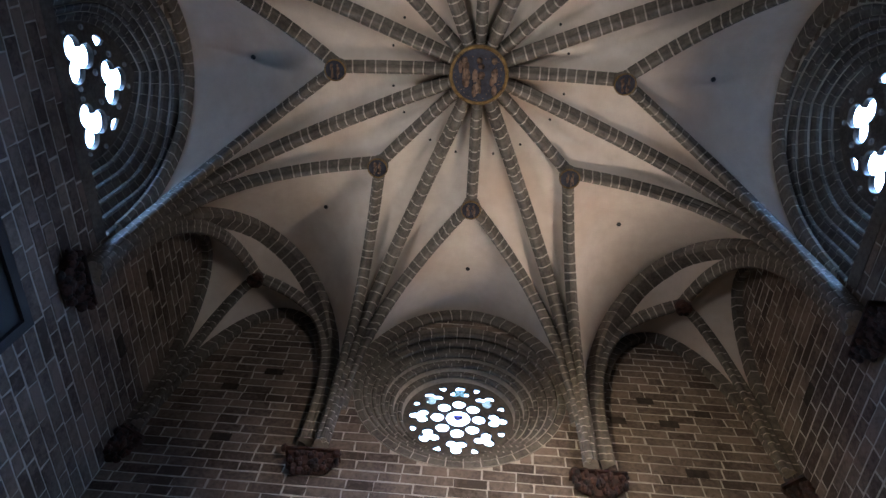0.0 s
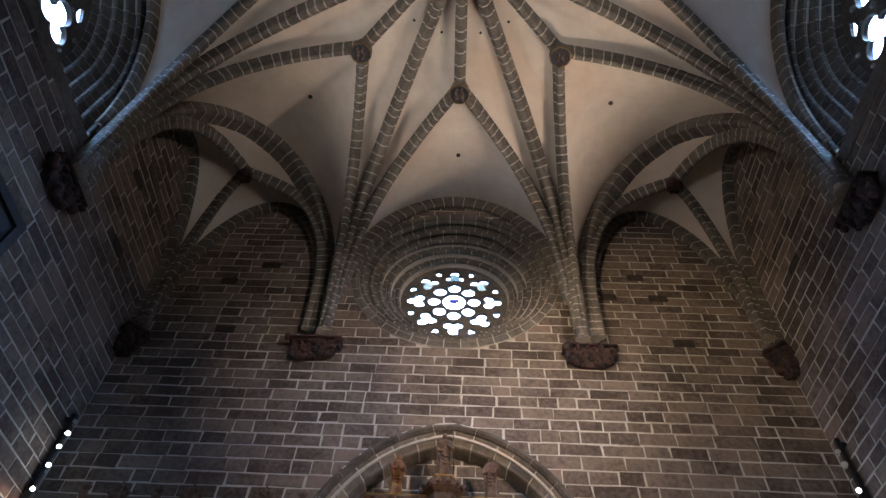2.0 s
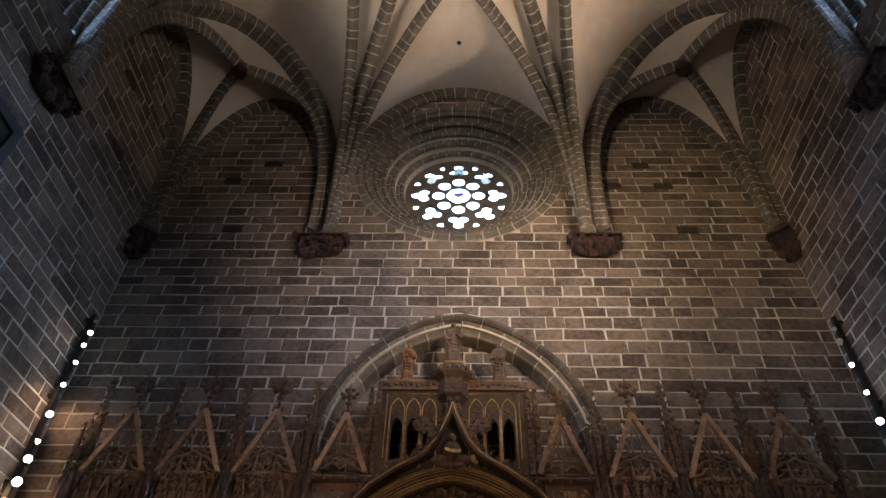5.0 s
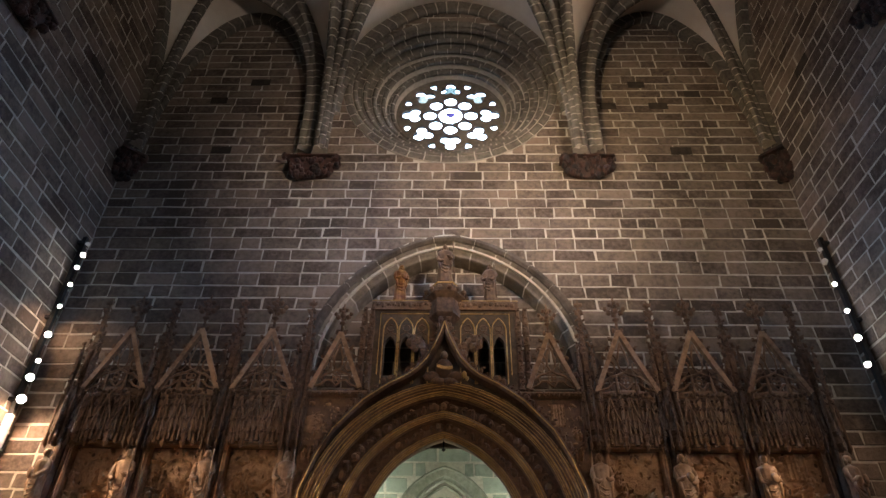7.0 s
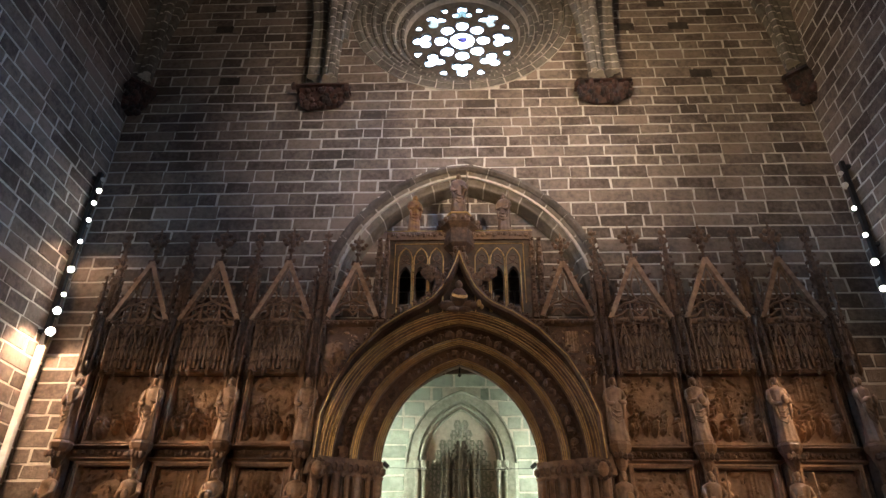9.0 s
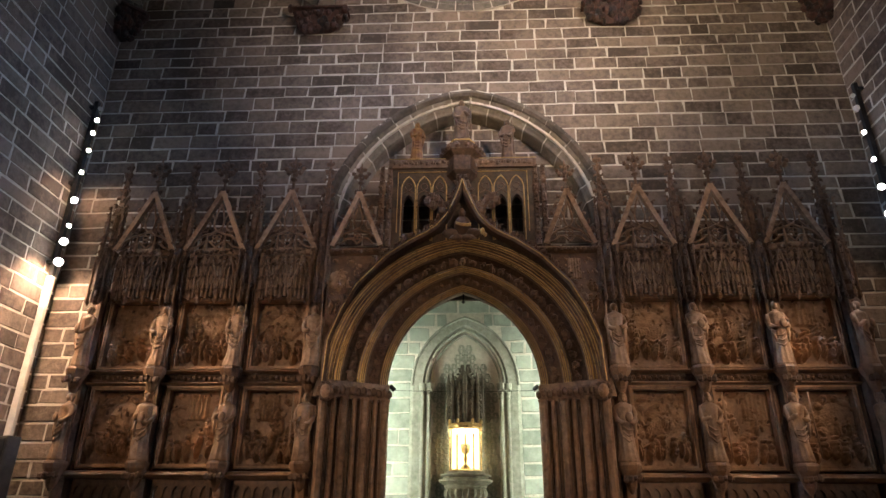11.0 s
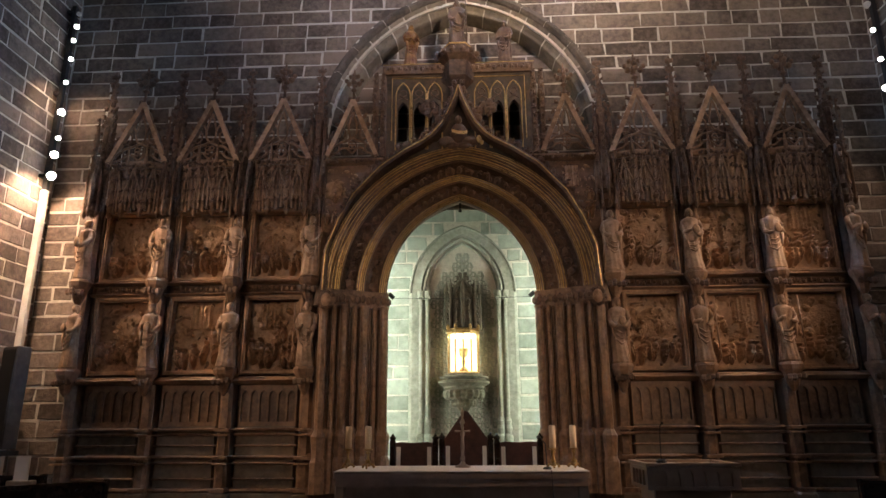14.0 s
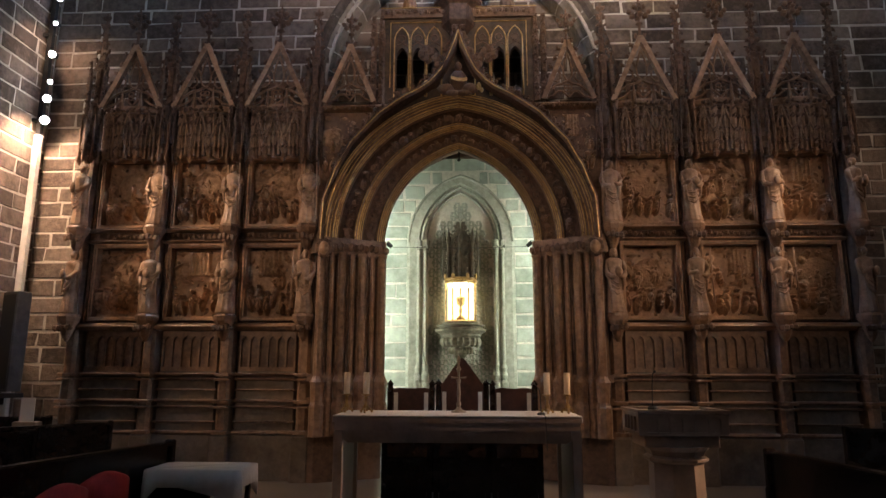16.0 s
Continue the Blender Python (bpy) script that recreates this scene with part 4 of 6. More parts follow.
def figure(x, y, z, h, seed, face=0.0, wide=1.0):
    """A robed standing statue as one plain mesh."""
    r = random.Random(seed)
    g = Geo()
    rows = [(0.135, 0.0), (0.142, 0.03), (0.128, 0.12), (0.112, 0.28), (0.104, 0.42), (0.102, 0.54), (0.112, 0.62), (0.124, 0.70), (0.130, 0.755), (0.118, 0.795), (0.070, 0.822), (0.040, 0.835), (0.036, 0.86)]
    n = 44
    ph, lean = r.uniform(0, 6), r.uniform(-0.03, 0.03)
    rings = []
    for q, t in rows:
        ring = []
        for k in range(n):
            a = 2 * math.pi * k / n
            deep = 0.13 if t < 0.5 else 0.08 if t < 0.74 else 0.0
            fold = 1 + deep * abs(math.sin(5.5 * a + ph + 1.2 * t)) - deep * 0.5 + 0.05 * math.sin(3 * a - ph + 3 * t) * (t < 0.74)
            ring.append((q * h * wide * fold * math.cos(a) + lean * h * math.sin(3 * t), q * h * 0.80 * fold * math.sin(a), t * h))
        rings.append(ring)
    g.loft(rings)
    hx = lean * h * 0.4
    g.blob((hx, -0.018 * h, 0.915 * h), (0.044 * h, 0.050 * h, 0.064 * h), 12, 8)
    g.blob((hx, 0.008 * h, 0.925 * h), (0.054 * h, 0.050 * h, 0.062 * h), 12, 6)
    g.blob((hx, -0.066 * h, 0.912 * h), (0.009 * h, 0.012 * h, 0.018 * h), 5, 3)
    if r.random() < 0.6:
        g.blob((hx, -0.050 * h, 0.870 * h), (0.028 * h, 0.022 * h, 0.042 * h), 8, 4)
    for q in (-1, 1):
        g.blob((hx + q * 0.045 * h, 0.0, 0.885 * h), (0.020 * h, 0.030 * h, 0.055 * h), 6, 4)
        up = r.uniform(0.50, 0.64)
        g.tube([(q * 0.112 * h, 0.0, 0.775 * h), (q * 0.138 * h, -0.02 * h, 0.66 * h), (q * 0.125 * h, -0.06 * h, 0.575 * h), (q * 0.075 * h, -0.115 * h, up * h), (q * 0.030 * h, -0.135 * h, (up + 0.02) * h)], [0.036 * h, 0.042 * h, 0.044 * h, 0.036 * h, 0.018 * h], 8)
        g.tube([(q * 0.115 * h, -0.07 * h, 0.565 * h), (q * 0.105 * h, -0.085 * h, 0.44 * h), (q * 0.085 * h, -0.085 * h, 0.33 * h)], [0.030 * h, 0.022 * h, 0.008 * h], 6)
    side = r.choice((-1, 1))
    for q in range(3):
        g.tube([(-side * 0.08 * h, -0.085 * h, (0.50 - 0.07 * q) * h), (0.0, -0.108 * h, (0.43 - 0.08 * q) * h), (side * 0.085 * h, -0.075 * h, (0.44 - 0.06 * q) * h)], [0.010 * h, 0.017 * h, 0.010 * h], 6)
    if r.random() < 0.5:
        s = r.choice((-1, 1))
        g.tube([(s * 0.17 * h, -0.15 * h, 0.05 * h), (s * 0.15 * h, -0.16 * h, 0.95 * h)], 0.012 * h, 5)
    else:
        g.blob((0.02 * h, -0.17 * h, 0.60 * h), (0.06 * h, 0.03 * h, 0.075 * h), 6, 4)
    return g.moved(Matrix.Translation((x, y, z)) @ Matrix.Rotation(radians(face), 4, "Z"))


def make_bay():
    """One bay of the retable about x = 0: dado, two carved panels, hanging canopy and gable."""
    b = empty("retable_bay")
    tagged(b, "brown alabaster retable bay with two carved reliefs under a gabled canopy", "retable", "retable bays")
    # darker than the panels, so the gaps beside them look shaded
    part("back_slab", Geo().box(-0.56, 0.56, -0.13, -0.002, 0.0, 5.5), DARKCARVE_SHADE, b)
    part("plinth", Geo().box(-0.42, 0.42, -0.32, -0.13, 0.0, 0.74), PLINTH, b, "plain dark stone plinth")
    part("dado", Geo().box(-0.40, 0.40, -0.26, -0.13, 0.74, 1.60), PLINTH, b)
    for z, h, o in ((0.74, 0.06, 0.06), (0.90, 0.03, 0.03), (1.10, 0.035, 0.045), (1.17, 0.05, 0.06), (1.33, 0.03, 0.03), (1.47, 0.04, 0.05), (1.53, 0.05, 0.08)):
        part("moulding", moulding(-0.43, 0.43, -0.26, z, h, o), RETABLE, b)
    part("arcade_back", Geo().box(-0.40, 0.40, -0.20, -0.13, 1.58, 2.18), RETABLE, b)
    holes = [lancet(-0.325 + 0.13 * k, 0.051, 1.66, 2.0, 2.08) for k in range(6)]
    part("blind_arcade", plate([rect(-0.40, 0.40, 1.60, 2.16)] + holes, 0.04).moved(Matrix.Translation((0, -0.222, 0))), RETABLE, b)
    part("moulding", moulding(-0.5, 0.5, -0.22, 2.16, 0.11, 0.16), RETABLE, b)
    for z0, z1 in ((2.30, 3.42), (3.64, 4.74)):
        part("panel_frame", framed(-0.425, 0.425, z0, z1, 0.06, -0.20, 0.14), RELIEF, b)
        part("relief", relief(-0.37, 0.37, z0 + 0.07, z1 - 0.07, -0.135, 1), RELIEF, b, "carved figure relief")
    part("moulding", moulding(-0.5, 0.5, -0.22, 3.42, 0.05, 0.10), RETABLE, b)
    frieze = part("frieze", Geo().box(-0.5, 0.5, -0.26, -0.13, 3.47, 3.58), DARKCARVE_SHADE, b)
    tagged(part("frieze_foliage", leaves(-0.46, 0.46, -0.285, 3.525, 12, 0.04, 5), DARKCARVE_SHADE, frieze), kind="stuff")
    part("moulding", moulding(-0.5, 0.5, -0.22, 3.58, 0.06, 0.14), RETABLE, b)
    # hanging canopy: three faces of a half hexagon
    y0 = -0.13
    plan = [(-0.44, y0), (-0.38, -0.32), (-0.14, -0.42), (0.14, -0.42), (0.38, -0.32), (0.44, y0)]
    cor = [[(x * s, y0 + (y - y0) * s, z) for x, y in plan] for s, z in ((0.96, 5.40), (1.01, 5.42), (1.02, 5.47), (0.98, 5.50))]
    part("canopy_cornice", Geo().loft(cor), RETABLE, b)
    tagged(part("cornice_foliage", leaves(-0.34, 0.34, -0.50, 5.40, 9, 0.035, 8), DARKCARVE_SHADE, b), kind="stuff")
    # core in the dark colour, as shade behind the canopy faces
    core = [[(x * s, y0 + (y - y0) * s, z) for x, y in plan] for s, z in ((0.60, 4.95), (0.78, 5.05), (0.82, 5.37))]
    part("canopy_core", Geo().loft(core), DARKCARVE_SHADE, b)
    for (xa, ya), (xb, yb) in zip(plan, plan[1:]):
        L = math.hypot(xb - xa, yb - ya)
        ang = math.atan2(yb - ya, xb - xa)
        m = Matrix.Translation(((xa + xb) / 2, (ya + yb) / 2, 0)) @ Matrix.Rotation(ang, 4, "Z")
        hh = L / 2 - 0.01
        rimline = [(-hh, 5.37), (-hh, 4.80)] + pointed(hh * 0.7, 4.80, 4.93, 5) + [(hh, 4.80), (hh, 5.37)]
        face = plate([rimline, lancet(-hh * 0.45, hh * 0.30, 5.06, 5.24, 5.32), lancet(hh * 0.45, hh * 0.30, 5.06, 5.24, 5.32)], 0.03)
        face_ob = part("canopy_face", face.moved(m), RETABLE, b)
        for q, (zz, size) in enumerate(((4.80, 0.026), (5.02, 0.022), (5.19, 0.024), (5.34, 0.022))):
            tagged(part("canopy_foliage", crockets([m @ Vector((-hh, -0.03, zz)), m @ Vector((hh, -0.03, zz + 0.02 * (-1) ** q))], size, 0.065), DARKCARVE_SHADE, face_ob), kind="stuff")
        g = Geo()
        for q in (-1, 1):
            g.tube([m @ Vector((q * hh, -0.03, 4.98)), m @ Vector((q * hh * 0.55, -0.035, 5.12)), m @ Vector((0, -0.03, 5.38))], 0.017, 5)
            g.tube([m @ Vector((q * hh * 0.5, -0.03, 4.70)), m @ Vector((q * hh * 0.5, -0.035, 5.12))], [0.024, 0.012], 5)
            g.tube([m @ Vector((q * hh * 0.9, -0.03, 4.84)), m @ Vector((q * hh * 0.45, -0.035, 4.98)), m @ Vector((0, -0.03, 4.82))], 0.014, 5)
        g.tube([m @ Vector((0, -0.035, 4.66)), m @ Vector((0, -0.035, 4.80)), m @ Vector((0, -0.035, 5.38))], [0.034, 0.014, 0.010], 5)
        part("canopy_gablet", g, RETABLE, b)
    for k, (x, y) in enumerate(plan):
        part("pendant", Geo().lathe(x, y, [(0.012, 4.60), (0.05, 4.66), (0.03, 4.72), (0.055, 4.77), (0.03, 4.86), (0.026, 5.35), (0.034, 5.50), (0.004, 5.78)], 6), RETABLE, b)
    gable(b, 0.0, 0.45, 5.46, 6.47, -0.40, 0.95)
    part("screen", plate([rect(-0.48, 0.48, 5.5, 5.95)] + [lancet(-0.375 + 0.15 * k, 0.05, 5.56, 5.8, 5.9) for k in range(6)], 0.05).moved(Matrix.Translation((0, -0.16, 0))), DARKCARVE_SHADE, b)
    return b


def make_pier():
    """A slim pier between bays, about x = 0, with two brackets and a crocketed pinnacle."""
    p = empty("retable_pier")
    tagged(p, "slim carved stone pier with two statue brackets and a crocketed pinnacle", "pier", "retable piers")
    part("base", Geo().box(-0.13, 0.13, -0.44, 0.0, 0.0, 0.76, 0.03), PLINTH, p)
    part("lower_shaft", Geo().box(-0.085, 0.085, -0.36, 0.0, 0.76, 2.2, 0.04), RETABLE, p)
    for z, h in ((0.76, 0.05), (1.10, 0.03), (1.17, 0.045), (1.47, 0.035), (1.53, 0.045)):
        part("moulding", Geo().box(-0.105, 0.105, -0.43, 0.0, z, z + h, 0.012), RETABLE, p)
    # dark colour here stands for the shadow band between panels
    part("shaft", Geo().box(-0.06, 0.06, -0.30, 0.0, 2.2, 4.9, 0.04), DARKCARVE_SHADE, p)
    for s in (-1, 1):
        part("side_roll", Geo().tube([(s * 0.085, -0.22, 2.25), (s * 0.085, -0.22, 4.7)], 0.018, 6), RETABLE, p)
    for z in (2.16, 3.42):
        br = Geo().lathe(0, -0.46, [(0.02, z - 0.16), (0.07, z - 0.08), (0.10, z + 0.05), (0.14, z + 0.12), (0.155, z + 0.18), (0.14, z + 0.22)], 8, turn=math.pi / 8)
        br = part("bracket", br, RETABLE, p)
        tagged(part("bracket_foliage", leaves(-0.12, 0.12, -0.58, z + 0.03, 4, 0.05, int(z * 10)), DARKCARVE_SHADE, br), kind="stuff")
    # canopy and pinnacle over the upper statue
    part("canopy", Geo().lathe(0, -0.42, [(0.03, 4.60), (0.10, 4.70), (0.075, 4.80), (0.12, 4.86), (0.07, 5.0), (0.09, 5.06), (0.04, 5.5)], 8, turn=math.pi / 8), DARKCARVE_SHADE, p)
    for k in range(5):
        a = math.pi * (1 + k / 4)
        part("pendant", Geo().lathe(0.14 * math.cos(a), -0.40 + 0.14 * math.sin(a), [(0.008, 4.58), (0.03, 4.63), (0.018, 4.70), (0.02, 5.05), (0.03, 5.08), (0.003, 5.35)], 5), DARKCARVE_SHADE, p)
        if k % 2 == 0:
            tagged(part("pendant_foliage", crockets([(0.13 * math.cos(a), -0.41 + 0.13 * math.sin(a), 4.72), (0.08 * math.cos(a), -0.40 + 0.08 * math.sin(a), 5.5)], 0.024, 0.11), DARKCARVE_SHADE, p), kind="stuff")
    part("pinnacle_shaft", Geo().box(-0.06, 0.06, -0.38, -0.2, 4.9, 6.15, 0.03), DARKCARVE_SHADE, p)
    for y, z0, z1 in ((-0.40, 5.15, 6.2), (-0.36, 5.6, 6.9)):
        tagged(part("front_foliage", crockets([(0.0, y, z0), (0.0, y + 0.05, z1)], 0.034, 0.13), DARKCARVE_SHADE, p), kind="stuff")
    for s in (-1, 1):
        turret = part("turret", Geo().lathe(s * 0.11, -0.40, [(0.035, 4.9), (0.035, 5.75), (0.05, 5.8), (0.004, 6.25)], 6), DARKCARVE_SHADE, p)
        tagged(part("turret_foliage", crockets([(s * 0.12, -0.44, 5.2), (s * 0.115, -0.42, 6.2)], 0.026, 0.13), DARKCARVE_SHADE, turret), kind="stuff")
    spire = part("spire", Geo().lathe(0, -0.30, [(0.08, 6.10), (0.10, 6.2), (0.06, 6.25), (0.016, 6.95), (0.05, 7.0), (0.01, 7.1)], 4, turn=math.pi / 4), DARKCARVE_SHADE, p)
    for s in (-1, 1):
        tagged(part("spire_foliage", crockets([(s * 0.10, -0.32, 5.3), (s * 0.09, -0.32, 6.25), (s * 0.03, -0.32, 7.0)], 0.032, 0.14), DARKCARVE_SHADE, spire), kind="stuff")
    return p


BAYS = [s * x + X0 for s, x in ((-1, 4.90), (-1, 3.80), (-1, 2.69), (1, 2.69), (1, 3.80), (1, 4.90))]
PIERS = [s * x + X0 for s, x in ((-1, 5.47), (-1, 4.35), (-1, 3.25), (-1, 2.14), (1, 2.14), (1, 3.25), (1, 4.35), (1, 5.47))]
first = make_bay()
all_bays = [first] + [copy_thing(first, Matrix.Translation((x, 0, 0))) for x in BAYS[1:]]
first.location.x = BAYS[0]
for k, bay in enumerate(all_bays):
    low = True
    for c in bay.children:
        if c.name.split(".")[0] == "relief":
            z0, z1 = (2.37, 3.35) if low else (3.71, 4.67)
            c.data = relief(-0.37, 0.37, z0, z1, -0.135, 10 + 2 * k + low, 5 + (k * 3 + low) % 4).mesh("relief", RELIEF, True)
            low = False
first = make_pier()
for x in PIERS[1:]:
    copy_thing(first, Matrix.Translation((x, 0, 0)))
first.location.x = PIERS[0]
for k, x in enumerate(PIERS):
    for z, w in ((2.38, "lower"), (3.64, "upper")):
        turn = (-28 if x < -5 else 28 if x > 5 else 0)
        ob = part("statue", figure(x, -0.47, z, 0.92, 20 + k * 2 + (z > 3), turn), STATUE, smooth=True)
        tagged(ob, "robed alabaster statue standing on a carved bracket", "statue", "retable statues")

# ---- portal ----
portal = empty("portal", X0, 0, 0)
tagged(portal, "pointed portal with clustered shafts and gilded arch mouldings", "portal")
SPR = 3.42


def arc(hw, apex, y, n=16):
    return [Vector((X0 + x, y, z)) for x, z in pointed(hw, SPR, apex, n)]


def archivolt(steps, mat, label=""):
    g = Geo().loft([[tuple(p) for p in arc(hw, apex, y)] for hw, apex, y in steps], closed=False, caps=False)
    return part("archivolt", g, mat, portal, label)


def at(t, dy=0.0):
    return 1.10 + 0.84 * t, 4.88 + 0.70 * t, -0.02 - 0.46 * t + dy


archivolt([(1.38, 5.15, 0.95), (1.10, 4.88, 0.02), at(0), at(0.03, -0.03), at(0.10, -0.03), at(0.13, 0.02)], RETABLE)
# hollows darkened by colour for the shade between the rolls
archivolt([at(0.13, 0.02), at(0.17, 0.08), at(0.28, 0.10), at(0.36, 0.04)], DARKCARVE_SHADE, "hollow behind dark leaves, its shade put into the colour")
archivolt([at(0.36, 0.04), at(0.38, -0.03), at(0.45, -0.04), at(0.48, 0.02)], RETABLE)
archivolt([at(0.48, 0.02), at(0.52, 0.09), at(0.68, 0.11), at(0.74, 0.04)], DARKCARVE_SHADE, "hollow behind dark leaves, its shade put into the colour")
archivolt([at(0.74, 0.04), at(0.76, -0.02), at(0.82, -0.03), at(0.85, 0.02), at(0.90, -0.03), at(0.98, -0.03), at(1.0, 0.25)], RETABLE)
# gold lines for the gilding and for the glints along the glossy rolls
for t in (0.015, 0.045, 0.075, 0.11, 0.37, 0.40, 0.43, 0.47, 0.75, 0.775, 0.81, 0.86, 0.91, 0.95, 0.985):
    hw, apex, y = at(t, -0.045)
    part("gilt_line", Geo().tube(arc(hw, apex, y), 0.011 if t in (0.43, 0.81, 0.95) else 0.006, 5), GILT, portal, "thin gilded moulding drawn with its glint")
for t, size, step in ((0.25, 0.045, 0.13), (0.60, 0.055, 0.15)):
    hw, apex, y = at(t, 0.05)
    tagged(part("arch_foliage", crockets(arc(hw, apex, y), size, step), DARKCARVE_SHADE, portal, "dark carved leaves"), kind="stuff")

# ogee hood with crockets and its gilt edge
OGEE = [(-1.93, 3.42), (-1.90, 4.0), (-1.74, 4.45), (-1.54, 4.83), (-1.15, 5.26), (-0.80, 5.51), (-0.52, 5.66), (-0.39, 5.76), (-0.25, 5.93), (-0.16, 6.11), (-0.06, 6.35), (0.0, 6.55)]
for s in (-1, 1):
    line = [Vector((X0 - s * x, -0.50, z)) for x, z in OGEE]
    hood = Geo().sweep(line, (0, 1, 0), [(-0.05, -0.04), (0.25, -0.04), (0.25, 0.04), (-0.05, 0.04), (-0.08, 0.0)])
    part("ogee_hood", hood, DARKCARVE_SHADE, portal)
    part("gilt_line", Geo().tube([p + Vector((0, -0.075, 0)) for p in line], 0.010, 5), GILT, portal, "thin gilded moulding drawn with its glint")
    up = [Vector((p.x + s * 0.055, p.y - 0.02, p.z + 0.06)) for p in line[2:]]
    tagged(part("ogee_foliage", crockets(up, 0.046, 0.13), DARKCARVE_SHADE, portal, "curled leaves along the hood"), kind="stuff")
    for k, (dx, dz) in enumerate(((0.30, 6.14), (0.36, 6.22), (0.44, 6.26), (0.42, 6.13), (0.50, 6.19))):
        tagged(part("ogee_crocket", crockets([(X0 + s * dx, -0.46, dz), (X0 + s * (dx + 0.05), -0.46, dz + 0.05)], 0.052, 0.05), DARKCARVE_SHADE, portal), kind="stuff")
part("ogee_finial", finial(X0, -0.45, 6.5, 0.7), DARKCARVE_SHADE, portal)
# the figure with a gilt scroll at the foot of the ogee
busts = Geo().blob((X0, -0.50, 5.78), (0.13, 0.10, 0.16), 10, 6).blob((X0, -0.54, 5.98), (0.055, 0.06, 0.07), 8, 5)
for s in (-1, 1):
    busts.blob((X0 + s * 0.17, -0.48, 5.66), (0.14, 0.08, 0.08), 8, 4).blob((X0 + s * 0.08, -0.48, 5.58), (0.13, 0.09, 0.06), 8, 4)
part("carved_angel", busts, DARKCARVE_SHADE, portal, "small carved winged bust", True)
part("scroll", Geo().sweep([(X0 - 0.10, -0.61, 5.78), (X0 - 0.02, -0.63, 5.74), (X0 + 0.08, -0.63, 5.73), (X0 + 0.13, -0.61, 5.75)], (0, 0.3, 0.95), [(-0.028, -0.006), (0.028, -0.006), (0.028, 0.006), (-0.028, 0.006)]), GILT, portal, "gilded scroll")
part("scroll_end", Geo().blob((X0 + 0.30, -0.56, 5.66), (0.04, 0.03, 0.06), 6, 4).blob((X0 + 0.34, -0.56, 5.60), (0.03, 0.03, 0.04), 6, 4), GILT, portal)

# jambs with clustered shafts
for s in (-1, 1):
    quad = [(1.38, 0.95), (1.10, -0.02), (1.94, -0.46), (2.02, -0.46), (2.02, 0.95)]
    # jamb body coloured dark for the shade between its shafts
    part("jamb", Geo().loft([[(X0 + s * x, y + 0.02, z) for x, y in quad] for z in (0.0, SPR)]), DARKCARVE_SHADE, portal)
    for k in range(13):
        t = (k + 0.5) / 13
        x, y = X0 + s * (1.08 + 0.86 * t), -0.02 - 0.44 * t
        r = (0.060, 0.020, 0.036, 0.018)[k % 4]
        part("shaft", Geo().lathe(x, y - (0.075, 0.012, 0.045, 0.012)[k % 4], [(r * 1.7, 0.75), (r * 1.7, 1.14), (r * 1.3, 1.2), (r * 1.7, 1.46), (r, 1.54), (r, 3.20), (r * 1.3, 3.24)], 8), RETABLE, portal)
    cap = [(1.12, 0.05), (1.07, -0.08), (1.95, -0.54), (2.04, -0.54), (2.04, 0.0)]
    capital = part("capital", Geo().loft([[(X0 + s * x * q, y * 1.0, z) for x, y in cap] for q, z in ((1.005, 3.22), (1.0, 3.30), (0.99, 3.40), (0.995, 3.46))]), RETABLE, portal)
    g = Geo()
    for k in range(14):
        t = k / 13
        g.blob((X0 + s * (1.06 + 0.88 * t), -0.09 - 0.45 * t, 3.32 + 0.02 * (k % 2)), (0.045, 0.04, 0.06), 6, 3)
    tagged(part("capital_foliage", g, DARKCARVE_SHADE, capital), kind="stuff")
    wreath = Geo()
    for k in range(9):
        wreath.blob((X0 + s * 1.86 + 0.09 * math.cos(k * 0.7), -0.58, 3.28 + 0.09 * math.sin(k * 0.7)), (0.05, 0.05, 0.05), 6, 3)
    head = part("carved_head", Geo().blob((X0 + s * 1.86, -0.60, 3.28), (0.08, 0.07, 0.10), 8, 5), RELIEF, portal, "carved head among leaves", True)
    tagged(part("leaf_wreath", wreath, DARKCARVE_SHADE, head), kind="stuff")
    for z in (1.16, 1.46, 0.74):
        line = [Vector((X0 + s * x, y - 0.05, z)) for x, y in ((1.06, 0.0), (1.94, -0.46), (2.04, -0.47))]
        part("base_moulding", Geo().sweep(line, (0, 0, 1), [(0, -0.05), (0.03, -0.07), (0.08, -0.05), (0.10, 0.02), (0, 0.02)] if s > 0 else [(0, 0.05), (0.03, 0.07), (0.08, 0.05), (0.10, -0.02), (0, -0.02)]), RETABLE, portal)
    # spandrel with its relief
    sp = [(s * 2.04, 3.44), (s * 2.04, 5.40), (s * 0.40, 5.50)] + [(-s * x, z) for x, z in reversed([(x, z) for x, z in OGEE[1:6]])] + [(s * 1.93, 3.44)]
    part("spandrel", plate([[(X0 + a, b) for a, b in sp]], 0.2).moved(Matrix.Translation((0, -0.22, 0))), DARKCARVE_SHADE, portal)
    g = relief(X0 + s * 1.76 - 0.24, X0 + s * 1.76 + 0.24, 4.42, 5.34, -0.31, 60 + s, 4, 0.12)
    part("spandrel_relief", g, RELIEF, portal, "carved seated figure", True)
    part("spandrel_band", moulding(X0 + s * 1.55 - 0.5, X0 + s * 1.55 + 0.5, -0.30, 5.38, 0.10, 0.14), RETABLE, portal)
    tagged(part("band_foliage", leaves(X0 + s * 1.6 - 0.40, X0 + s * 1.6 + 0.40, -0.42, 5.42, 11, 0.035, 3), DARKCARVE_SHADE, portal), kind="stuff")
    sg = empty("side_gable", X0 + s * 1.61, -0.40, 5.5)
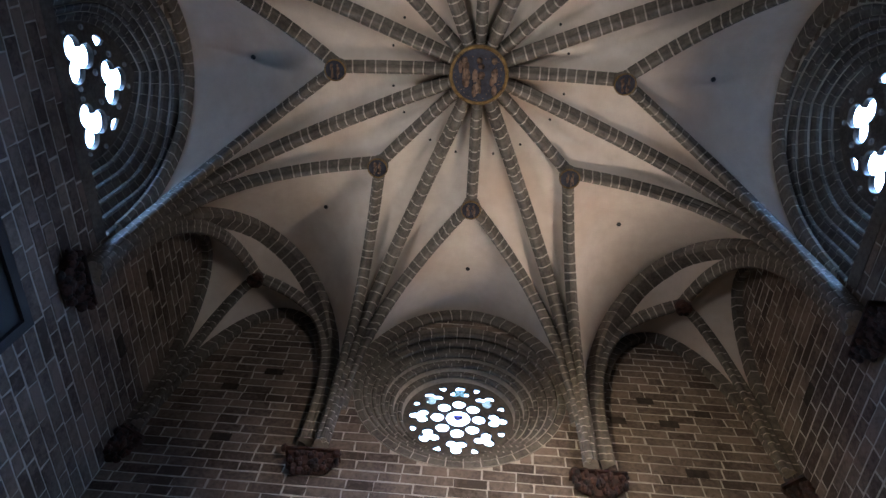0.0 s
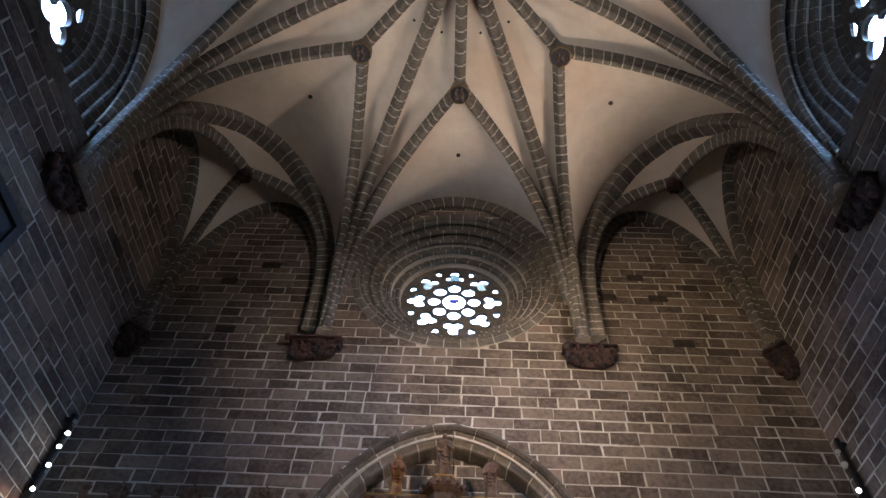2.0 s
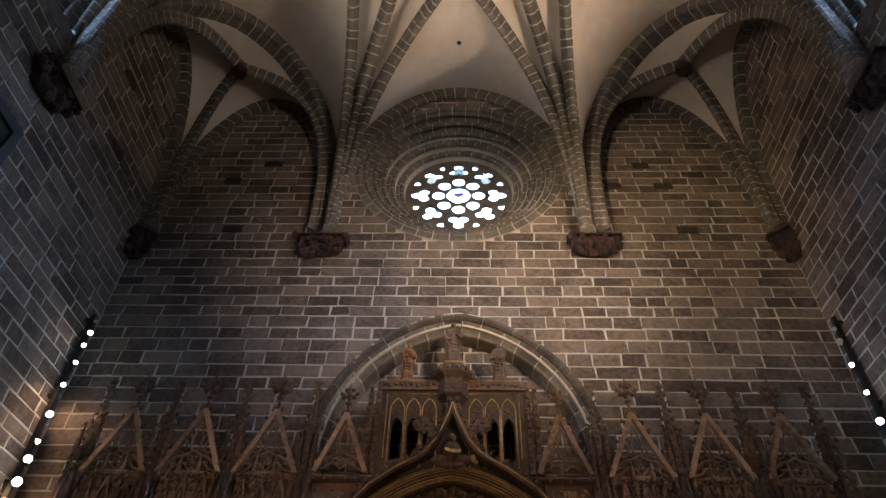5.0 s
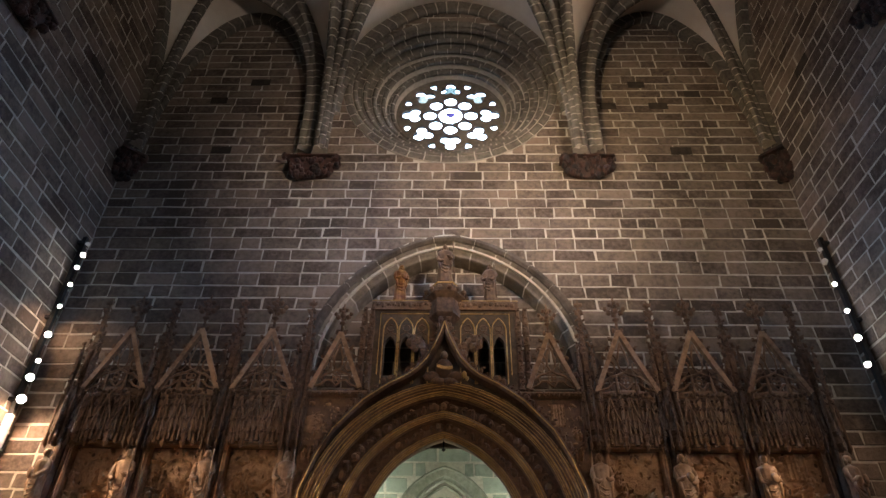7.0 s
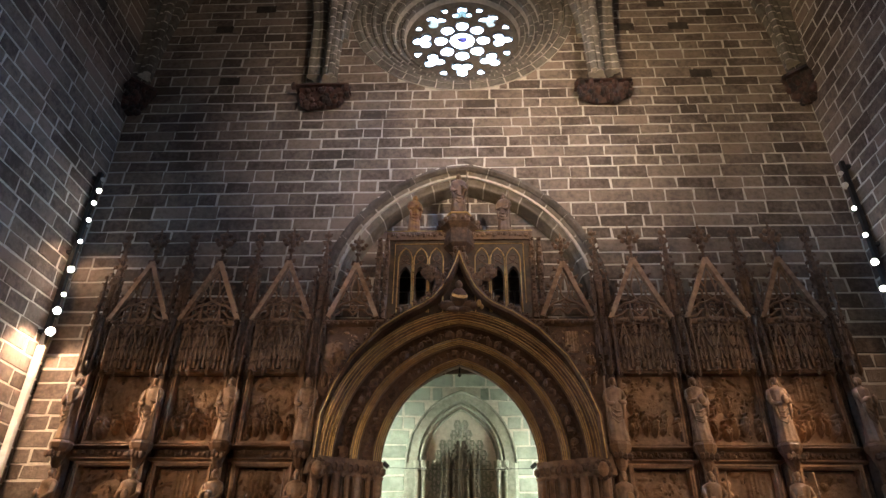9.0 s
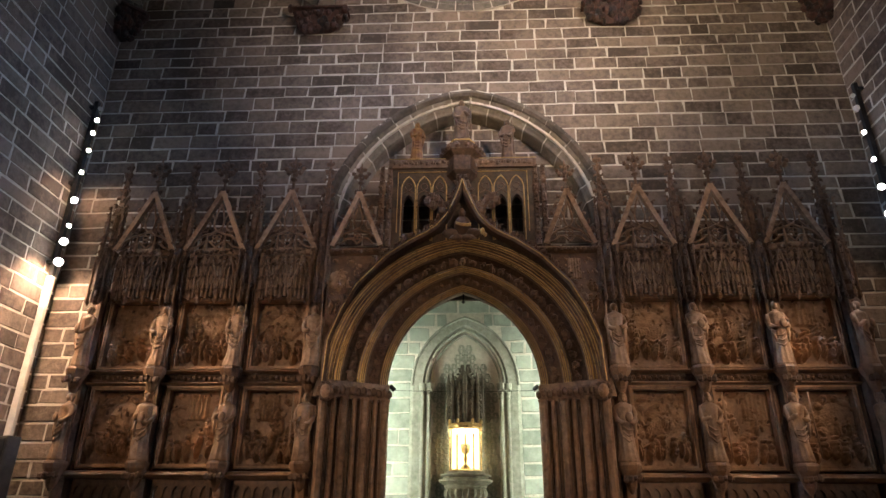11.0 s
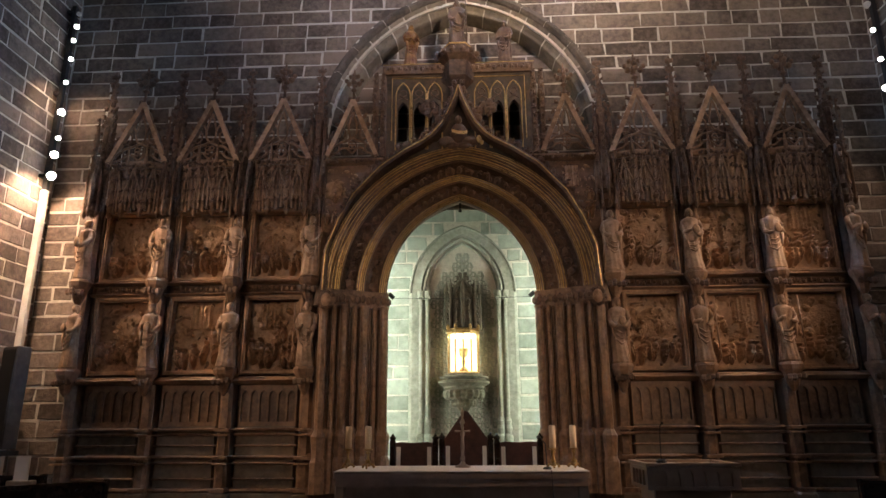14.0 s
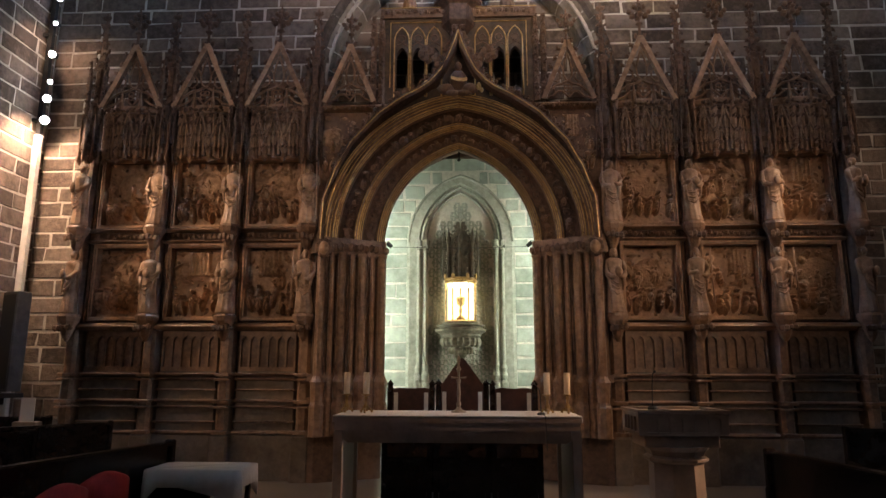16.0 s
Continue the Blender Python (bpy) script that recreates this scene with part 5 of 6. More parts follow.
    tagged(sg, "openwork stone gable beside the portal hood", "gable", "portal gables")
    gable(sg, X0 + s * 1.61, 0.37, 5.50, 6.42, -0.40, 0.8)

# ---- gallery over the portal ----
GALLERYPAINT = stuff_mat("gallery_paint", (0.025, 0.019, 0.014), (0.13, 0.085, 0.05), 0.5, 14, 5, 0.4)
gal = empty("gallery", X0, 0, 5.5)
tagged(gal, "small carved gallery with gilded lancet openings above the portal", "gallery")
lights = []
for s in (-1, 1):
    for k in range(3):
        lights.append((X0 + s * (0.36 + 0.245 * k), 0.098))
holes = [lancet(cx, hw * 0.86, 5.72, 6.24, 6.40) for cx, hw in lights]
part("arcade", plate([rect(X0 - 1.12, X0 + 1.12, 5.46, 6.86)] + holes, 0.10).moved(Matrix.Translation((0, -0.30, 0))), GALLERYPAINT, gal, "dark painted arcade")
for cx, hw in lights:
    o = lancet(cx, hw + 0.012, 5.60, 6.50, 6.72)
    part("gilt_line", Geo().tube([(a, -0.365, b) for a, b in o], 0.011, 5), GILT, gal, "thin gilded moulding drawn with its glint")
    head = Geo().tube([(cx + 0.055 * math.cos(a), -0.355, 6.54 + 0.055 * math.sin(a)) for a in (2 * math.pi * k / 10 for k in range(11))], 0.010, 4)
    head.tube([(cx - hw * 0.9, -0.355, 6.42), (cx, -0.355, 6.47), (cx + hw * 0.9, -0.355, 6.42)], 0.010, 4)
    part("blind_head", head, DARKCARVE_SHADE, gal)
for s in (-1, 1):
    part("gilt_line", Geo().tube([(X0 + s * 0.22, -0.365, 6.80), (X0 + s * 1.02, -0.365, 6.80), (X0 + s * 1.02, -0.365, 5.75)], 0.009, 4), GILT, gal)
    part("side_wall", Geo().box(X0 + s * 1.12 - 0.05, X0 + s * 1.12 + 0.05, -0.34, 0.40, 5.46, 6.86), RETABLE, gal)
    for dx in (1.15, 1.27):
        part("corner_shaft", Geo().lathe(X0 + s * dx, -0.36, [(0.06, 5.5), (0.05, 5.6), (0.045, 6.4), (0.06, 6.45), (0.03, 6.9)], 6), DARKCARVE_SHADE, gal)
        tagged(part("shaft_foliage", crockets([(X0 + s * dx, -0.41, 5.6), (X0 + s * dx, -0.41, 6.85)], 0.038, 0.12), DARKCARVE_SHADE, gal), kind="stuff")
para = part("parapet", Geo().box(X0 - 1.17, X0 + 1.17, -0.40, 0.40, 6.86, 7.02, 0.02), DARKCARVE_SHADE, gal)
tagged(part("parapet_foliage", leaves(X0 - 1.12, X0 + 1.12, -0.41, 6.95, 26, 0.045, 9), DARKCARVE_SHADE, para, "row of carved leaves"), kind="stuff")
part("gilt_line", Geo().tube([(X0 - 1.17, -0.405, 7.02), (X0 + 1.17, -0.405, 7.02)], 0.008, 4), GILT, gal)
hexa = Geo().lathe(X0, -0.36, [(0.05, 6.45), (0.16, 6.62), (0.25, 6.72), (0.25, 6.98), (0.34, 7.06), (0.34, 7.16), (0.24, 7.20), (0.24, 7.30), (0.20, 7.32)], 6)
ped = part("pedestal", hexa, DARKCARVE_SHADE, gal, "six-sided carved pedestal")
part("gilt_line", Geo().tube([(X0 + 0.255 * math.cos(k * math.pi / 3), -0.36 + 0.255 * math.sin(k * math.pi / 3), 7.02) for k in range(7)], 0.010, 4), GILT, gal)
part("gilt_line", Geo().tube([(X0 + 0.245 * math.cos(k * math.pi / 3), -0.36 + 0.245 * math.sin(k * math.pi / 3), 7.27) for k in range(7)], 0.014, 4), GILT, gal)
g = Geo()
for k in range(14):
    a = 2 * math.pi * k / 14
    g.blob((X0 + 0.33 * math.cos(a), -0.36 + 0.33 * math.sin(a), 7.11), (0.05, 0.05, 0.05), 5, 3)
tagged(part("pedestal_foliage", g, DARKCARVE_SHADE, ped), kind="stuff")
tagged(part("statue", figure(X0, -0.34, 7.32, 0.88, 91, 0, 1.15), STATUEDARK, smooth=True), "dark painted crowned statue on the central pedestal", "statue", "gallery statues")
tagged(part("statue", figure(X0 - 0.74, -0.30, 7.02, 0.78, 92, 20), STATUERED, smooth=True), "red and gold painted statue on the gallery", "statue", "gallery statues")
tagged(part("statue", figure(X0 + 0.74, -0.30, 7.02, 0.80, 93, -20, 1.1), STATUEDARK, smooth=True), "dark robed painted statue on the gallery", "statue", "gallery statues")

# ---- the niche behind the portal ----
NY = 1.72
niche = tagged(part("wall_niche", Geo().box(-1.9, 1.9, NY, NY + 0.3, -0.4, 5.9), MORTAR), "pale lit ashlar wall at the back of the niche", "wall", kind="structure")
for s in (-1, 1):
    tagged(part("wall_niche_side", Geo().box(s * 1.9 - 0.15, s * 1.9 + 0.15, 0.905, NY, -0.4, 5.9), NICHESTONE), "pale side wall of the niche", "wall", kind="structure")
tagged(part("ceiling_niche", Geo().box(-2.05, 2.05, 0.905, NY + 0.3, 5.9, 6.1), NICHESTONE), "plain stone top of the niche", "ceiling", kind="structure")

frame_arch = empty("niche_arch", X0, NY, 0.6)
tagged(frame_arch, "pale moulded pointed arch frame on slender columns", "arch")


def parc(hw, spring, apex, y, foot=None):
    pts = [Vector((X0 + x, y, z)) for x, z in pointed(hw, spring, apex, 14)]
    return [Vector((X0 - hw, y, foot)), *pts, Vector((X0 + hw, y, foot))] if foot is not None else pts


seq = [(0.93, 5.02, NY), (0.93, 5.02, NY - 0.10), (0.88, 4.96, NY - 0.13), (0.72, 4.85, NY - 0.13), (0.70, 4.82, NY - 0.08), (0.66, 4.79, NY - 0.02)]
g = Geo().loft([[tuple(p) for p in parc(hw, 3.80, ap, y, 0.4)] for hw, ap, y in seq], closed=False, caps=False)
part("arch_frame", g, NICHECARVE, frame_arch)
for hw, ap, y, r in ((0.66, 4.78, NY - 0.10, 0.028), (0.90, 4.98, NY - 0.14, 0.022), (0.60, 4.70, NY - 0.04, 0.022)):
    part("arch_roll", Geo().tube(parc(hw, 3.80, ap, y), r, 7), NICHECARVE, frame_arch)
for s in (-1, 1):
    for dx in (0.60, 0.71):
        x = X0 + s * dx
        column = part("column", Geo().lathe(x, NY - 0.14, [(0.075, 1.2), (0.075, 1.42), (0.05, 1.46), (0.07, 1.54), (0.05, 1.60), (0.062, 1.66), (0.036, 1.72), (0.034, 3.55), (0.045, 3.58), (0.042, 3.62), (0.07, 3.76), (0.075, 3.82)], 10), NICHECARVE, frame_arch)
        tagged(part("capital_foliage", leaves(x - 0.05, x + 0.05, NY - 0.20, 3.69, 3, 0.035, 4), NICHECARVE, column), kind="stuff")
# field of interlaced carving
field = Geo()
for i in range(-4, 5):
    for k in range(20):
        x, z = i * 0.125 + (0.0625 if k % 2 else 0), 1.3 + k * 0.165
        if abs(x) < 0.53 and (z < 3.75 or abs(x) < (4.62 - z) * 0.62):
            field.tube([(X0 + x + 0.055 * math.cos(a), NY - 0.03, z + 0.085 * math.sin(a)) for a in (2 * math.pi * q / 6 for q in range(7))], 0.013, 4)
            field.tube([(X0 + x - 0.05, NY - 0.025, z), (X0 + x + 0.05, NY - 0.025, z)], 0.010, 4)
            for q in (-1, 1):
                field.tube([(X0 + x + q * 0.012, NY - 0.035, z - 0.07), (X0 + x + q * 0.034, NY - 0.045, z - 0.01), (X0 + x + q * 0.010, NY - 0.035, z + 0.065)], 0.009, 4)
tagged(part("interlace", field, NICHECARVE, frame_arch, "pale interlaced carving"), kind="stuff")
# carved bracket, lantern and canopy
BRACKET = stuff_mat("bracket_stone", (0.10, 0.092, 0.062), (0.28, 0.26, 0.19), 0.7, 14, 4, 0.4)
br = empty("lantern_bracket", X0, 1.4, 1.8)
tagged(br, "carved stone bracket carrying the glass reliquary case", "bracket")
part("tray", Geo().lathe(X0, 1.42, [(0.29, 2.14), (0.33, 2.17), (0.33, 2.20), (0.38, 2.23), (0.42, 2.25), (0.42, 2.28), (0.35, 2.30), (0.35, 2.32), (0.40, 2.335), (0.40, 2.355), (0.31, 2.37), (0.30, 2.40)], 16), BRACKET, br)
part("stem", Geo().lathe(X0, 1.46, [(0.05, 1.78), (0.10, 1.86), (0.20, 2.02), (0.30, 2.14), (0.31, 2.17)], 12), BRACKET, br)
g = Geo()
for k in range(9):
    a = math.pi * (1 + k / 8)
    g.blob((X0 + 0.27 * math.cos(a), 1.44 + 0.27 * math.sin(a), 2.08), (0.07, 0.06, 0.09), 6, 4)
    g.blob((X0 + 0.16 * math.cos(a), 1.46 + 0.16 * math.sin(a), 1.94), (0.05, 0.05, 0.06), 6, 4)
tagged(part("head_carving", g, BRACKET, br, "carved heads under the tray"), kind="stuff")

CASEGLOW = glow("lit_case", (1.0, 0.80, 0.36), 2.6)
CASEGOLD = glow("bright_gold", (1.0, 0.88, 0.60), 14.0)
case = empty("reliquary_case", X0, 1.4, 2.4)
tagged(case, "brightly lit golden glass reliquary case on the bracket", "reliquary")
part("lit_back", Geo().box(X0 - 0.22, X0 + 0.22, 1.50, 1.54, 2.40, 3.06), CASEGLOW, case, "glowing golden backing")
for a, b in ((-0.25, 1.42), (-0.13, 1.26), (0.0, 1.24), (0.13, 1.26), (0.25, 1.42)):
    part("case_post", Geo().tube([(X0 + a, b, 2.38), (X0 + a, b, 3.10)], 0.012, 6), GILT, case)
part("case_floor", Geo().lathe(X0, 1.42, [(0.27, 2.38), (0.28, 2.41), (0.25, 2.43)], 8, turn=math.pi / 8), GILT, case)
part("case_lintel", Geo().lathe(X0, 1.42, [(0.27, 3.04), (0.30, 3.08), (0.27, 3.13)], 8, turn=math.pi / 8), GILT, case)
tagged(part("case_cresting", Geo().add([], []).blob((X0 - 0.25, 1.3, 3.15), (0.03, 0.03, 0.05), 6, 3).blob((X0 + 0.25, 1.3, 3.15), (0.03, 0.03, 0.05), 6, 3).blob((X0 - 0.12, 1.2, 3.15), (0.03, 0.03, 0.05), 6, 3).blob((X0 + 0.12, 1.2, 3.15), (0.03, 0.03, 0.05), 6, 3), GILT, case), kind="stuff")
part("case_lamp", Geo().box(X0 - 0.2, X0 + 0.2, 1.34, 1.48, 2.99, 3.03), CASEGOLD, case, "lamp strip in the case")
cup = Geo().lathe(X0, 1.40, [(0.075, 2.44), (0.07, 2.47), (0.018, 2.52), (0.03, 2.60), (0.018, 2.66), (0.06, 2.70), (0.075, 2.80), (0.07, 2.82)], 14)
tagged(part("chalice", cup, GILT, smooth=True), "small golden chalice with two handles inside the case", "chalice")
canopy = empty("niche_canopy", X0, 1.5, 3.1)
tagged(canopy, "dark carved spired canopy above the reliquary case", "canopy")
NDARK = stuff_mat("niche_dark_carving", (0.035, 0.026, 0.016), (0.12, 0.095, 0.065), 0.7, 14, 4, 0.4, pieces=0.4)
part("canopy_core", Geo().lathe(X0, 1.52, [(0.22, 3.16), (0.26, 3.24), (0.25, 3.70), (0.17, 3.86), (0.05, 4.02), (0.01, 4.25)], 8, turn=math.pi / 8), NDARK, canopy)
for k in range(5):
    a = math.pi * (1 + (k + 0.0) / 4)
    x, y = X0 + 0.28 * math.cos(a), 1.52 + 0.28 * math.sin(a)
    part("canopy_shaft", Geo().lathe(x, y, [(0.02, 3.12), (0.035, 3.2), (0.03, 3.72), (0.045, 3.76), (0.004, 3.98)], 6), NDARK, canopy)
    if k < 4:
        a2 = math.pi * (1 + (k + 1.0) / 4)
        x2, y2 = X0 + 0.28 * math.cos(a2), 1.52 + 0.28 * math.sin(a2)
        part("canopy_gablet", Geo().tube([(x, y, 3.35), ((x + x2) / 2, (y + y2) / 2, 3.74), (x2, y2, 3.35)], 0.014, 4), NDARK, canopy)
for k in range(4):
    a = math.pi * (1 + (k + 0.5) / 4)
    tagged(part("canopy_foliage", crockets([(X0 + 0.27 * math.cos(a), 1.52 + 0.27 * math.sin(a), 3.2), (X0 + 0.25 * math.cos(a), 1.52 + 0.25 * math.sin(a), 3.75), (X0 + 0.05 * math.cos(a), 1.52, 4.1)], 0.028, 0.08), NDARK, canopy), kind="stuff")
part("canopy_finial", finial(X0, 1.45, 4.0, 0.55), NICHECARVE, canopy)
# little black lamps on the jambs and the white one at the arch's top
for s in (-1, 1):
    lamp = empty("jamb_spotlight", X0 + s * 1.03, 0.0, 3.4)
    tagged(lamp, "small black spotlight clamped inside the portal jamb", "spotlight", "jamb spotlights")
    part("lamp_body", Geo().tube([(X0 + s * 1.06, -0.04, 3.46), (X0 + s * 0.99, -0.02, 3.40)], 0.032, 8), BLACKIRON, lamp)
    part("lamp_arm", Geo().tube([(X0 + s * 1.10, -0.03, 3.44), (X0 + s * 1.04, -0.03, 3.45)], 0.012, 6), BLACKIRON, lamp)
tagged(part("hanging_hook", Geo().tube([(X0, 0.0, 4.86), (X0, -0.01, 4.74)], 0.012, 6).blob((X0, -0.01, 4.73), (0.03, 0.03, 0.025), 6, 3), BLACKIRON), "small dark hook under the portal arch", "hook")
cable = [(X0 - 1.0, 0.1, 3.42), (X0 - 0.4, 0.1, 3.405), (X0, 0.1, 3.40), (X0 + 0.4, 0.1, 3.405), (X0 + 1.0, 0.1, 3.42)]
tagged(part("tie_wire", Geo().tube(cable, 0.004, 4), BLACKIRON), "thin wire stretched across the portal opening", "wire")

# ---- platform and furniture ----
MARBLE = stuff_mat("pale_marble", (0.20, 0.14, 0.105), (0.35, 0.255, 0.20), 0.4, 5, 1.5, 0.05)
CLOTH = stuff_mat("white_linen", (0.60, 0.56, 0.52), (0.74, 0.70, 0.66), 0.95, 6, 2, 0.15)
WAX = stuff_mat("cream_wax", (0.66, 0.50, 0.32), (0.78, 0.62, 0.42), 0.5, 6, 3, 0.05)
BRASS = stuff_mat("old_brass", (0.22, 0.13, 0.05), (0.48, 0.32, 0.14), 0.35, 16, 5, 0.2, metal=0.85)
SILVER = stuff_mat("dull_silver", (0.20, 0.15, 0.11), (0.42, 0.34, 0.27), 0.35, 16, 5, 0.2, metal=0.8)
REDPAD = stuff_mat("red_velvet", (0.22, 0.012, 0.010), (0.42, 0.03, 0.022), 0.9, 10, 3, 0.2)
REDWOOD = stuff_mat("red_brown_leather", (0.03, 0.012, 0.008), (0.09, 0.035, 0.022), 0.5, 10, 3, 0.15)
GREYMETAL = stuff_mat("grey_painted_metal", (0.05, 0.05, 0.05), (0.11, 0.105, 0.10), 0.5, 8, 2, 0.05)
WHITEMETAL = stuff_mat("white_painted_metal", (0.60, 0.58, 0.54), (0.78, 0.75, 0.70), 0.45, 8, 2, 0.05)
PAPER = stuff_mat("white_card", (0.62, 0.60, 0.58), (0.74, 0.72, 0.70), 0.9, 4, 2, 0.02)
CANVAS = stuff_mat("dark_canvas", (0.012, 0.013, 0.014), (0.035, 0.034, 0.032), 0.45, 3, 0.8, 0.1)

tagged(part("altar_platform", Geo().box(-4.3, 4.3, -3.35, 0.9, -0.02, 0.15, 0.015), FLOORSTONE), "dark stone altar platform, one step high", "platform", kind="structure")

# altar table: a marble slab with a set-back apron on side slabs and inner posts
altar = empty("altar_table", X0, -1.85, 0.15)
tagged(altar, "pale marble altar table with a deep apron on slab legs", "altar")
AX0, AX1, AY0, AY1 = -1.36, 1.27, -2.32, -1.42
part("mensa", Geo().box(AX0, AX1, AY0, AY1, 1.075, 1.135, 0.012), MARBLE, altar)
part("altar_cloth", Geo().box(AX0 + 0.01, AX1 - 0.01, AY0 - 0.004, AY1 + 0.004, 1.137, 1.146, 0.003), CLOTH, altar, "white linen cloth on the slab")
part("fascia", Geo().box(AX0 + 0.03, AX1 - 0.03, AY0 + 0.01, AY1 - 0.01, 0.995, 1.075), MARBLE, altar)
ap = [(AX0 + 0.07, 0.995), (AX0 + 0.11, 0.90), (AX0 + 0.17, 0.865), (AX1 - 0.17, 0.865), (AX1 - 0.11, 0.90), (AX1 - 0.07, 0.995)]
part("apron", plate([ap], 0.10).moved(Matrix.Translation((0, AY0 + 0.10, 0))), MARBLE, altar, "curved lower apron")
for x in (AX0 + 0.02, AX1 - 0.12):
    part("leg", Geo().box(x, x + 0.10, AY0 + 0.02, AY1 - 0.02, 0.15, 0.995, 0.01), MARBLE, altar)
for x in (AX0 + 0.20, AX1 - 0.24):
    part("inner_post", Geo().box(x, x + 0.035, AY0 + 0.25, AY0 + 0.30, 0.15, 0.87), MARBLE, altar)


def make_candlestick():
    c = empty("candlestick")
    tagged(c, "short brass candlestick with a thick cream candle on the altar", "candlestick", "altar candlesticks")
    part("stem", Geo().lathe(0, 0, [(0.03, 0.02), (0.022, 0.05), (0.035, 0.07), (0.016, 0.10), (0.014, 0.15), (0.03, 0.165), (0.012, 0.18), (0.05, 0.195), (0.055, 0.205), (0.03, 0.205)], 12), BRASS, c, smooth=True)
    for k in range(3):
        a = k * 2.094 + 0.5
        part("foot", Geo().tube([(0.01 * math.cos(a), 0.01 * math.sin(a), 0.05), (0.055 * math.cos(a), 0.055 * math.sin(a), 0.035), (0.075 * math.cos(a), 0.075 * math.sin(a), 0.006)], [0.014, 0.011, 0.014], 6), BRASS, c)
    candle = part("candle", Geo().lathe(0, 0, [(0.036, 0.20), (0.036, 0.435), (0.030, 0.445), (0.012, 0.438)], 16), WAX, c, "cream wax candle", True)
    part("wick", Geo().tube([(0, 0, 0.435), (0.003, 0, 0.455)], 0.003, 4), BLACKIRON, candle)
    return c


first = make_candlestick()
for x, y in ((-1.07, -1.88), (0.955, -1.88), (1.19, -1.80)):
    copy_thing(first, Matrix.Translation((x, y, 1.146)))
first.location = (-1.305, -1.80, 1.146)

cross = empty("altar_cross", -0.03, -1.75, 1.146)
tagged(cross, "slender dull silver standing crucifix on the altar", "crucifix")
cx, cy = -0.03, -1.75
part("foot", Geo().lathe(cx, cy, [(0.09, 1.147), (0.085, 1.16), (0.035, 1.18), (0.02, 1.21)], 12), SILVER, cross, smooth=True)
part("stem", Geo().lathe(cx, cy, [(0.018, 1.2), (0.03, 1.24), (0.016, 1.27), (0.022, 1.36), (0.016, 1.46), (0.026, 1.50), (0.013, 1.53), (0.014, 1.60), (0.03, 1.63), (0.012, 1.67), (0.02, 1.74), (0.004, 1.79)], 10), SILVER, cross, smooth=True)
part("cross_arm", Geo().tube([(cx - 0.085, cy, 1.535), (cx, cy, 1.53), (cx + 0.085, cy, 1.535)], [0.013, 0.010, 0.013], 6), SILVER, cross)

mic = empty("table_microphone", 0.86, -2.1, 1.146)
tagged(mic, "black gooseneck microphone standing on the altar", "microphone")
part("mic_base", Geo().lathe(0.86, -2.12, [(0.045, 1.147), (0.045, 1.16), (0.03, 1.172)], 12), BLACKIRON, mic)
neck = part("gooseneck", Geo().tube([(0.86, -2.12, 1.17), (0.855, -2.12, 1.30), (0.85, -2.12, 1.40), (0.80, -2.13, 1.47), (0.785, -2.14, 1.475)], 0.006, 5), BLACKIRON, mic)
part("mic_head", Geo().blob((0.78, -2.14, 1.478), (0.022, 0.014, 0.014), 8, 4), BLACKIRON, neck)
part("mic_cable", Geo().tube([(0.87, -2.15, 1.152), (0.88, -2.325, 1.15), (0.885, -2.335, 1.0), (0.89, -2.33, 0.80)], 0.004, 4), BLACKIRON, mic)

# chairs of the clergy behind the altar
def seat_chair(x, w, z_top, label, peak=0.0):
    y = -0.95
    c = empty("sedilia_chair", x, y, 0.15)
    tagged(c, label, "chair", "chairs behind the altar")
    hw = w / 2
    for s in (-1, 1):
        post = part("back_post", Geo().box(x + s * hw - 0.035, x + s * hw + 0.035, y - 0.03, y + 0.04, 0.15, z_top + 0.02, 0.01), DARKWOOD, c)
        part("post_finial", Geo().lathe(x + s * hw, y, [(0.03, z_top + 0.02), (0.045, z_top + 0.05), (0.02, z_top + 0.075), (0.004, z_top + 0.10)], 8), DARKWOOD, post)
        part("front_leg", Geo().box(x + s * hw - 0.03, x + s * hw + 0.03, y - 0.52, y - 0.46, 0.15, 0.78), DARKWOOD, c)
        part("armrest", Geo().box(x + s * hw - 0.04, x + s * hw + 0.04, y - 0.54, y - 0.02, 0.78, 0.82, 0.01), DARKWOOD, c)
        part("inlay", Geo().box(x + s * (hw - 0.075) - 0.025, x + s * (hw - 0.075) + 0.025, y - 0.036, y - 0.028, 0.7, z_top - 0.06), WHITEMETAL, c, "pale edge strip")
    part("seat", Geo().box(x - hw, x + hw, y - 0.52, y, 0.56, 0.62, 0.01), DARKWOOD, c)
    # solid dark box added between the legs to shut out the niche's light
    part("seat_front", Geo().box(x - hw + 0.035, x + hw - 0.035, y - 0.50, y - 0.02, 0.15, 0.56), DARKWOOD, c)
    part("arm_panel", Geo().box(x - hw + 0.02, x + hw - 0.02, y - 0.06, y - 0.03, 0.62, 0.80), DARKWOOD, c)
    if peak:
        out = [(x - hw, 0.62), (x + hw, 0.62), (x + hw, z_top - 0.02), (x + 0.03, peak - 0.01), (x, peak), (x - 0.03, peak - 0.01), (x - hw, z_top - 0.02)]
    else:
        out = [(x - hw, 0.62), (x + hw, 0.62), (x + hw, z_top - 0.02), (x + hw * 0.6, z_top), (x, z_top - 0.01), (x - hw * 0.6, z_top), (x - hw, z_top - 0.02)]
    part("back_panel", plate([out], 0.04).moved(Matrix.Translation((0, y + 0.01, 0))), REDWOOD, c, "red-brown leather back")


seat_chair(-0.645, 0.53, 1.40, "dark wooden armchair with a low leather back")
seat_chair(0.0, 0.60, 1.41, "dark wooden throne with a gabled leather back", 1.77)
